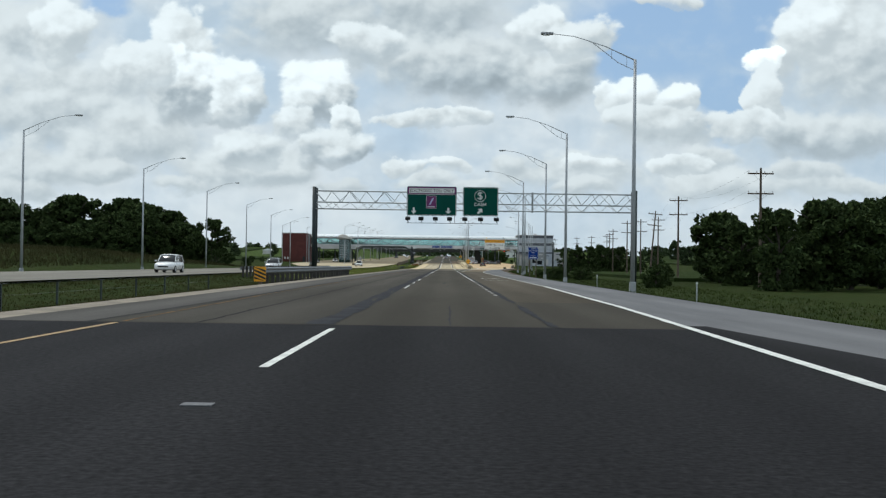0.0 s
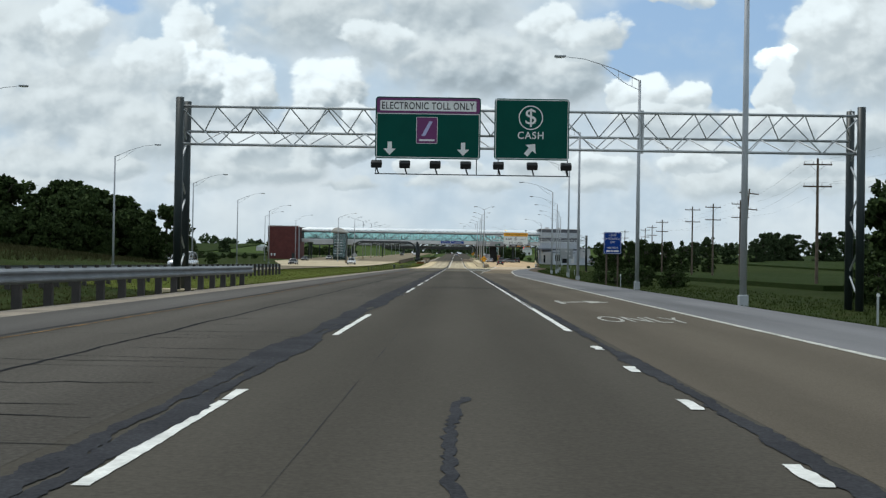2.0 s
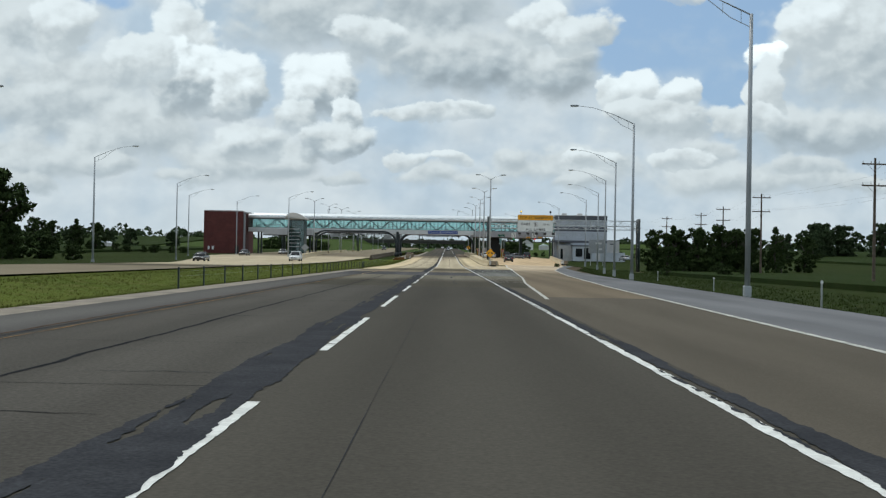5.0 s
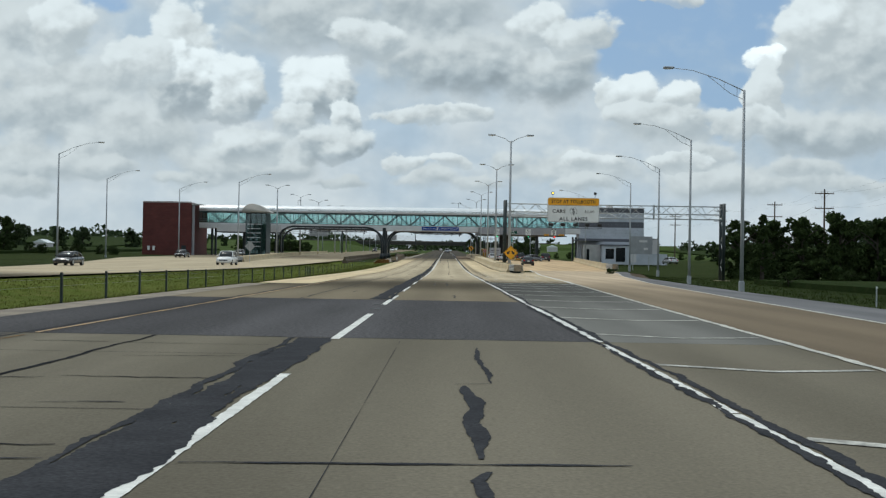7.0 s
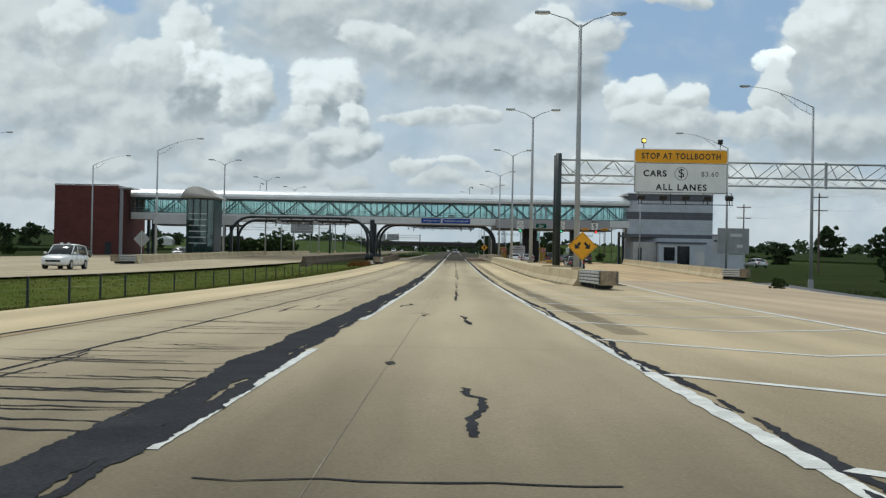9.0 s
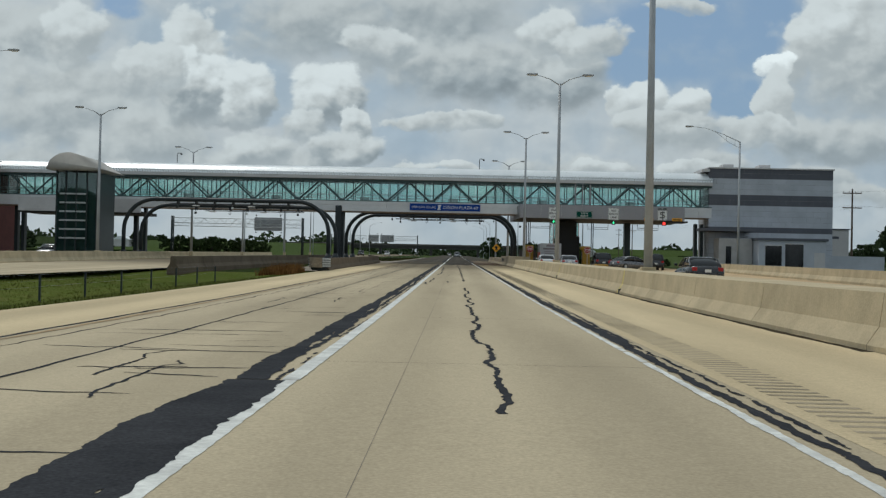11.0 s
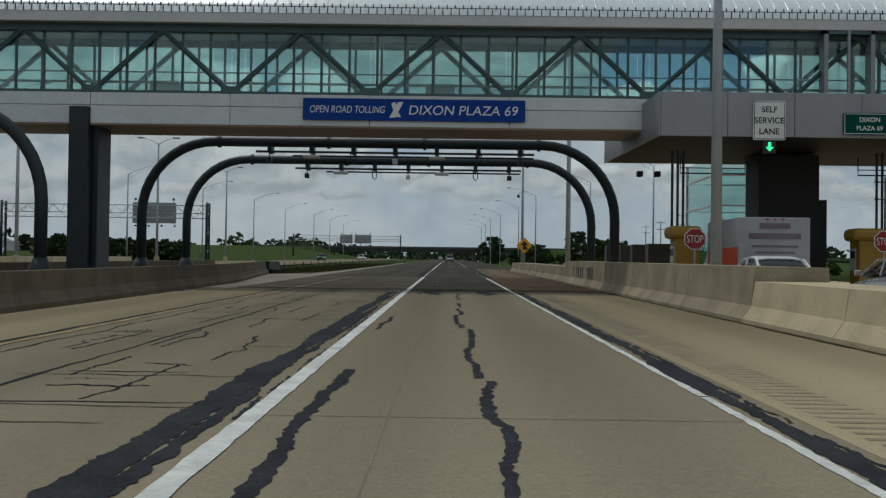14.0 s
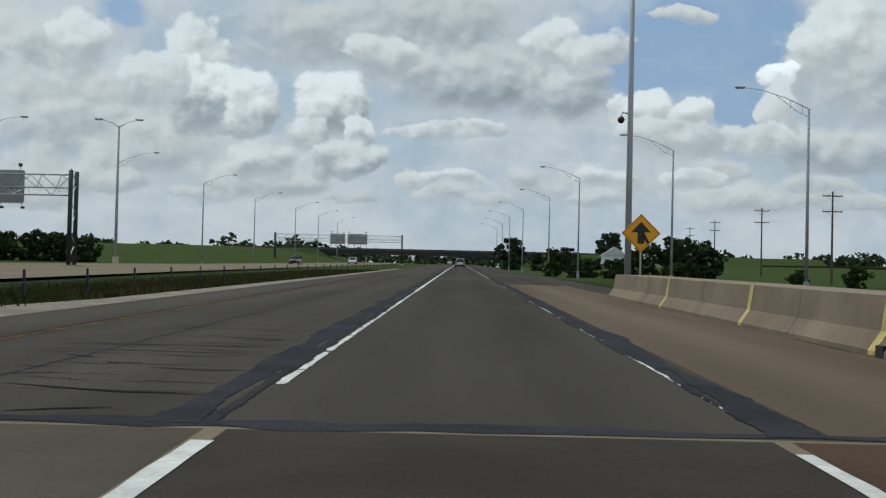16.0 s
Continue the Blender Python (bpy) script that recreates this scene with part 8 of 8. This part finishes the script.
for y in ys_f:
    x = lerp_at(FENCE, y)
    m = pose(x, y, gz(y) + ground_cross(x, y))
    if fp is None:
        o = part("post", boxed(-0.03, 0.03, -0.03, 0.03, -0.2, 0.84), dark_steel, fence)
        o.matrix_basis, fp = m, o.data
    else:
        share("post", fp, fence, m)
for z in (0.5, 0.68, 0.86):
    part("cable", tubed([(lerp_at(FENCE, y), y, gz(y) + ground_cross(lerp_at(FENCE, y), y) + z) for y in ys_f], 0.0022, 4), lamp_steel, fence)
fence2 = thing("cable_fence", "low dark cable fence with steel posts along the median", "fence")
ys_f = [500 + 5.2 * k for k in range(46)]
for y in ys_f:
    share("post", fp, fence2, pose(-11.6, y, gz(y) + ground_cross(-11.6, y)))
for z in (0.5, 0.86):
    part("cable", tubed([(-11.6, y, gz(y) + ground_cross(-11.6, y) + z) for y in ys_f], 0.002, 4), lamp_steel, fence2)
fence3 = thing("cable_fence", "low grey cable fence before the guardrail", "fence")
ys_f = [14 + 4.9 * k for k in range(11)]
for y in ys_f:
    share("post", fp, fence3, pose(-12.8, y, gz(y) + ground_cross(-12.8, y)))
for z in (0.5, 0.86):
    part("cable", tubed([(-12.8, y, ground_cross(-12.8, y) + z) for y in ys_f], 0.002, 4), lamp_steel, fence3)
for x, y in ((12.7, 57), (12.6, 94), (13.0, 150), (17.5, 226), (21.5, 268), (12.9, 190)):
    d = thing("delineator", "thin white reflector post at the verge", "marker post", "delineators", at=(x, y, gz(y) + ground_cross(x, y)))
    part("post", boxed(-0.03, 0.03, -0.02, 0.02, -0.2, 1.05), galv, d)
    part("reflector", tubed([(0, -0.03, 0.98), (0, -0.015, 0.98)], 0.055, 10), sign_white, d)


# ---- utility poles and wires ----
def utility_pole():
    ob = thing("utility_pole", "weathered wooden utility pole with two crossarms", "utility pole", "utility poles")
    part("pole", tubed([(0, 0, -1), (0, 0, 12.5)], [0.18, 0.11], 8), wood, ob)
    for z, w in ((11.9, 1.35), (9.8, 1.35)):
        arm = part("crossarm", boxed(-w, w, -0.06, 0.06, z - 0.07, z + 0.07, bevel=0.01), wood, ob)
        for k in range(4):
            x = -w + 0.1 + (2 * w - 0.2) * k / 3
            part("insulator", tubed([(x, 0, z + 0.07), (x, 0, z + 0.3)], [0.05, 0.035], 6), panel_grey, arm)
        part("brace", tubed([(-w * 0.55, 0.05, z - 0.05), (0, 0.1, z - 0.75), (w * 0.55, 0.05, z - 0.05)], 0.02, 4), galv, ob)
    return ob


POLES = [(33.0, 120), (34.5, 170), (44.6, 241), (47.0, 323), (53.0, 372), (58.0, 414), (57, 450), (56.3, 494), (53, 560), (49.7, 634), (55, 690), (66, 778), (72, 840)]
up0 = utility_pole()
up0.matrix_basis = pose(POLES[0][0], POLES[0][1], gz(120) + ground_cross(33, 120))
for x, y in POLES[1:]:
    copy_thing(up0, pose(x, y, gz(y) + ground_cross(x, y), 0, 0, rng.uniform(-3, 3)))
for x, y, lean in ((42.8, 252, 0), (41.4, 262, 0), (38.0, 213.5, 5)):
    copy_thing(up0, pose(x, y, gz(y) + ground_cross(x, y), 0, lean, 8))
wires = thing("power_lines", "thin sagging power lines between the poles", "power line")
for (xa, ya), (xb, yb) in zip(POLES, POLES[1:]):
    za, zb_ = gz(ya) + ground_cross(xa, ya), gz(yb) + ground_cross(xb, yb)
    for dx, dz in ((-1.25, 12.2), (1.25, 12.2), (-1.25, 10.1), (1.25, 10.1)):
        pts = [(xa + dx + (xb - xa) * k / 6, ya + (yb - ya) * k / 6, za + (zb_ - za) * k / 6 + dz - 0.9 * (1 - (2 * k / 6 - 1) ** 2)) for k in range(7)]
        part("wire", tubed(pts, 0.006, 3, cap=False), dark_steel, wires)

# ---- far overpass and farm ----
op = thing("overpass", "dark concrete overpass crossing the highway far ahead", "overpass", at=(0, 960, gz(960) - 0.9))
girder_mat = mat("girder_steel", (0.045, 0.045, 0.042), 0.8, var=0.15)
part("deck", boxed(-95, 70, 0, 11, 5.6, 6.1), girder_mat, op)
part("girder", boxed(-95, 70, 0.4, 10.6, 4.4, 5.6), girder_mat, op)
part("parapet", boxed(-95, 70, -0.1, 0.15, 6.1, 6.9), mat("old_parapet", (0.09, 0.085, 0.075), 0.9, var=0.2, scale=0.3), op)
for x in (-42, -14, 12):
    part("pier", boxed(x - 0.6, x + 0.6, 1, 10, -0.5, 4.4, bevel=0.1), girder_mat, op)
for a, b, c3 in ((-48, -60, -170), (24, 36, 150)):
    bm = bmesh.new()
    y0, y1 = -14, 25
    lo = [bm.verts.new(p) for p in ((a, y0 + 8, -0.3), (a, y1 - 8, -0.3), (c3, y1 + 14, -0.3), (c3, y0 - 14, -0.3))]
    hi = [bm.verts.new(p) for p in ((b, 0, 6.3), (b, 11, 6.3), (c3, 11, 6.3), (c3, 0, 6.3))]
    for k in range(4):
        bm.faces.new((lo[k], lo[(k + 1) % 4], hi[(k + 1) % 4], hi[k]))
    bm.faces.new(hi)
    bmesh.ops.recalc_face_normals(bm, faces=bm.faces)
    part("embankment", bm, grass, op, "grassy embankment")
fh = thing("farmhouse", "white farmhouse with a grey roof among far trees", "house", at=(43, 824, gz(824) + ground_cross(43, 824) - 0.3))
part("wall", boxed(0, 7, 0, 8, 0, 4.2), sign_white, fh)
bm = bmesh.new()
vs = [bm.verts.new(p) for p in ((-0.4, -0.4, 4.2), (7.4, -0.4, 4.2), (7.4, 8.4, 4.2), (-0.4, 8.4, 4.2), (3.5, -0.4, 6.8), (3.5, 8.4, 6.8))]
for f in ((0, 1, 4), (1, 2, 5, 4), (2, 3, 5), (3, 0, 4, 5), (3, 2, 1, 0)):
    bm.faces.new([vs[i] for i in f])
part("roof", bm, panel_grey, fh)
for x in (1.2, 4.6):
    w = part("window", boxed(x, x + 1.1, -0.03, 0.0, 1.2, 2.6), car_glass, fh)
    part("window_frame", boxed(x - 0.08, x + 1.18, -0.04, -0.03, 2.6, 2.7), sign_white, w)
for x, y, w_, l_, h_ in ((-126, 560, 4, 6, 3), (-112, 700, 6, 8, 3.4), (-170, 610, 5, 8, 3.2), (52, 800, 5, 6, 3.5)):
    b = thing("barn", "small pale metal farm shed with a white roof", "barn", at=(x, y, gz(y) + ground_cross(x, y)))
    part("wall", boxed(0, w_, 0, l_, -0.5, h_ * 0.65), panel_grey, b)
    bm = bmesh.new()
    vs = [bm.verts.new(p) for p in ((-0.3, -0.3, h_ * 0.65), (w_ + 0.3, -0.3, h_ * 0.65), (w_ + 0.3, l_ + 0.3, h_ * 0.65), (-0.3, l_ + 0.3, h_ * 0.65), (w_ / 2, -0.3, h_), (w_ / 2, l_ + 0.3, h_))]
    for f in ((0, 1, 4), (1, 2, 5, 4), (2, 3, 5), (3, 0, 4, 5), (3, 2, 1, 0)):
        bm.faces.new([vs[i] for i in f])
    part("roof", bm, roof_white, b)
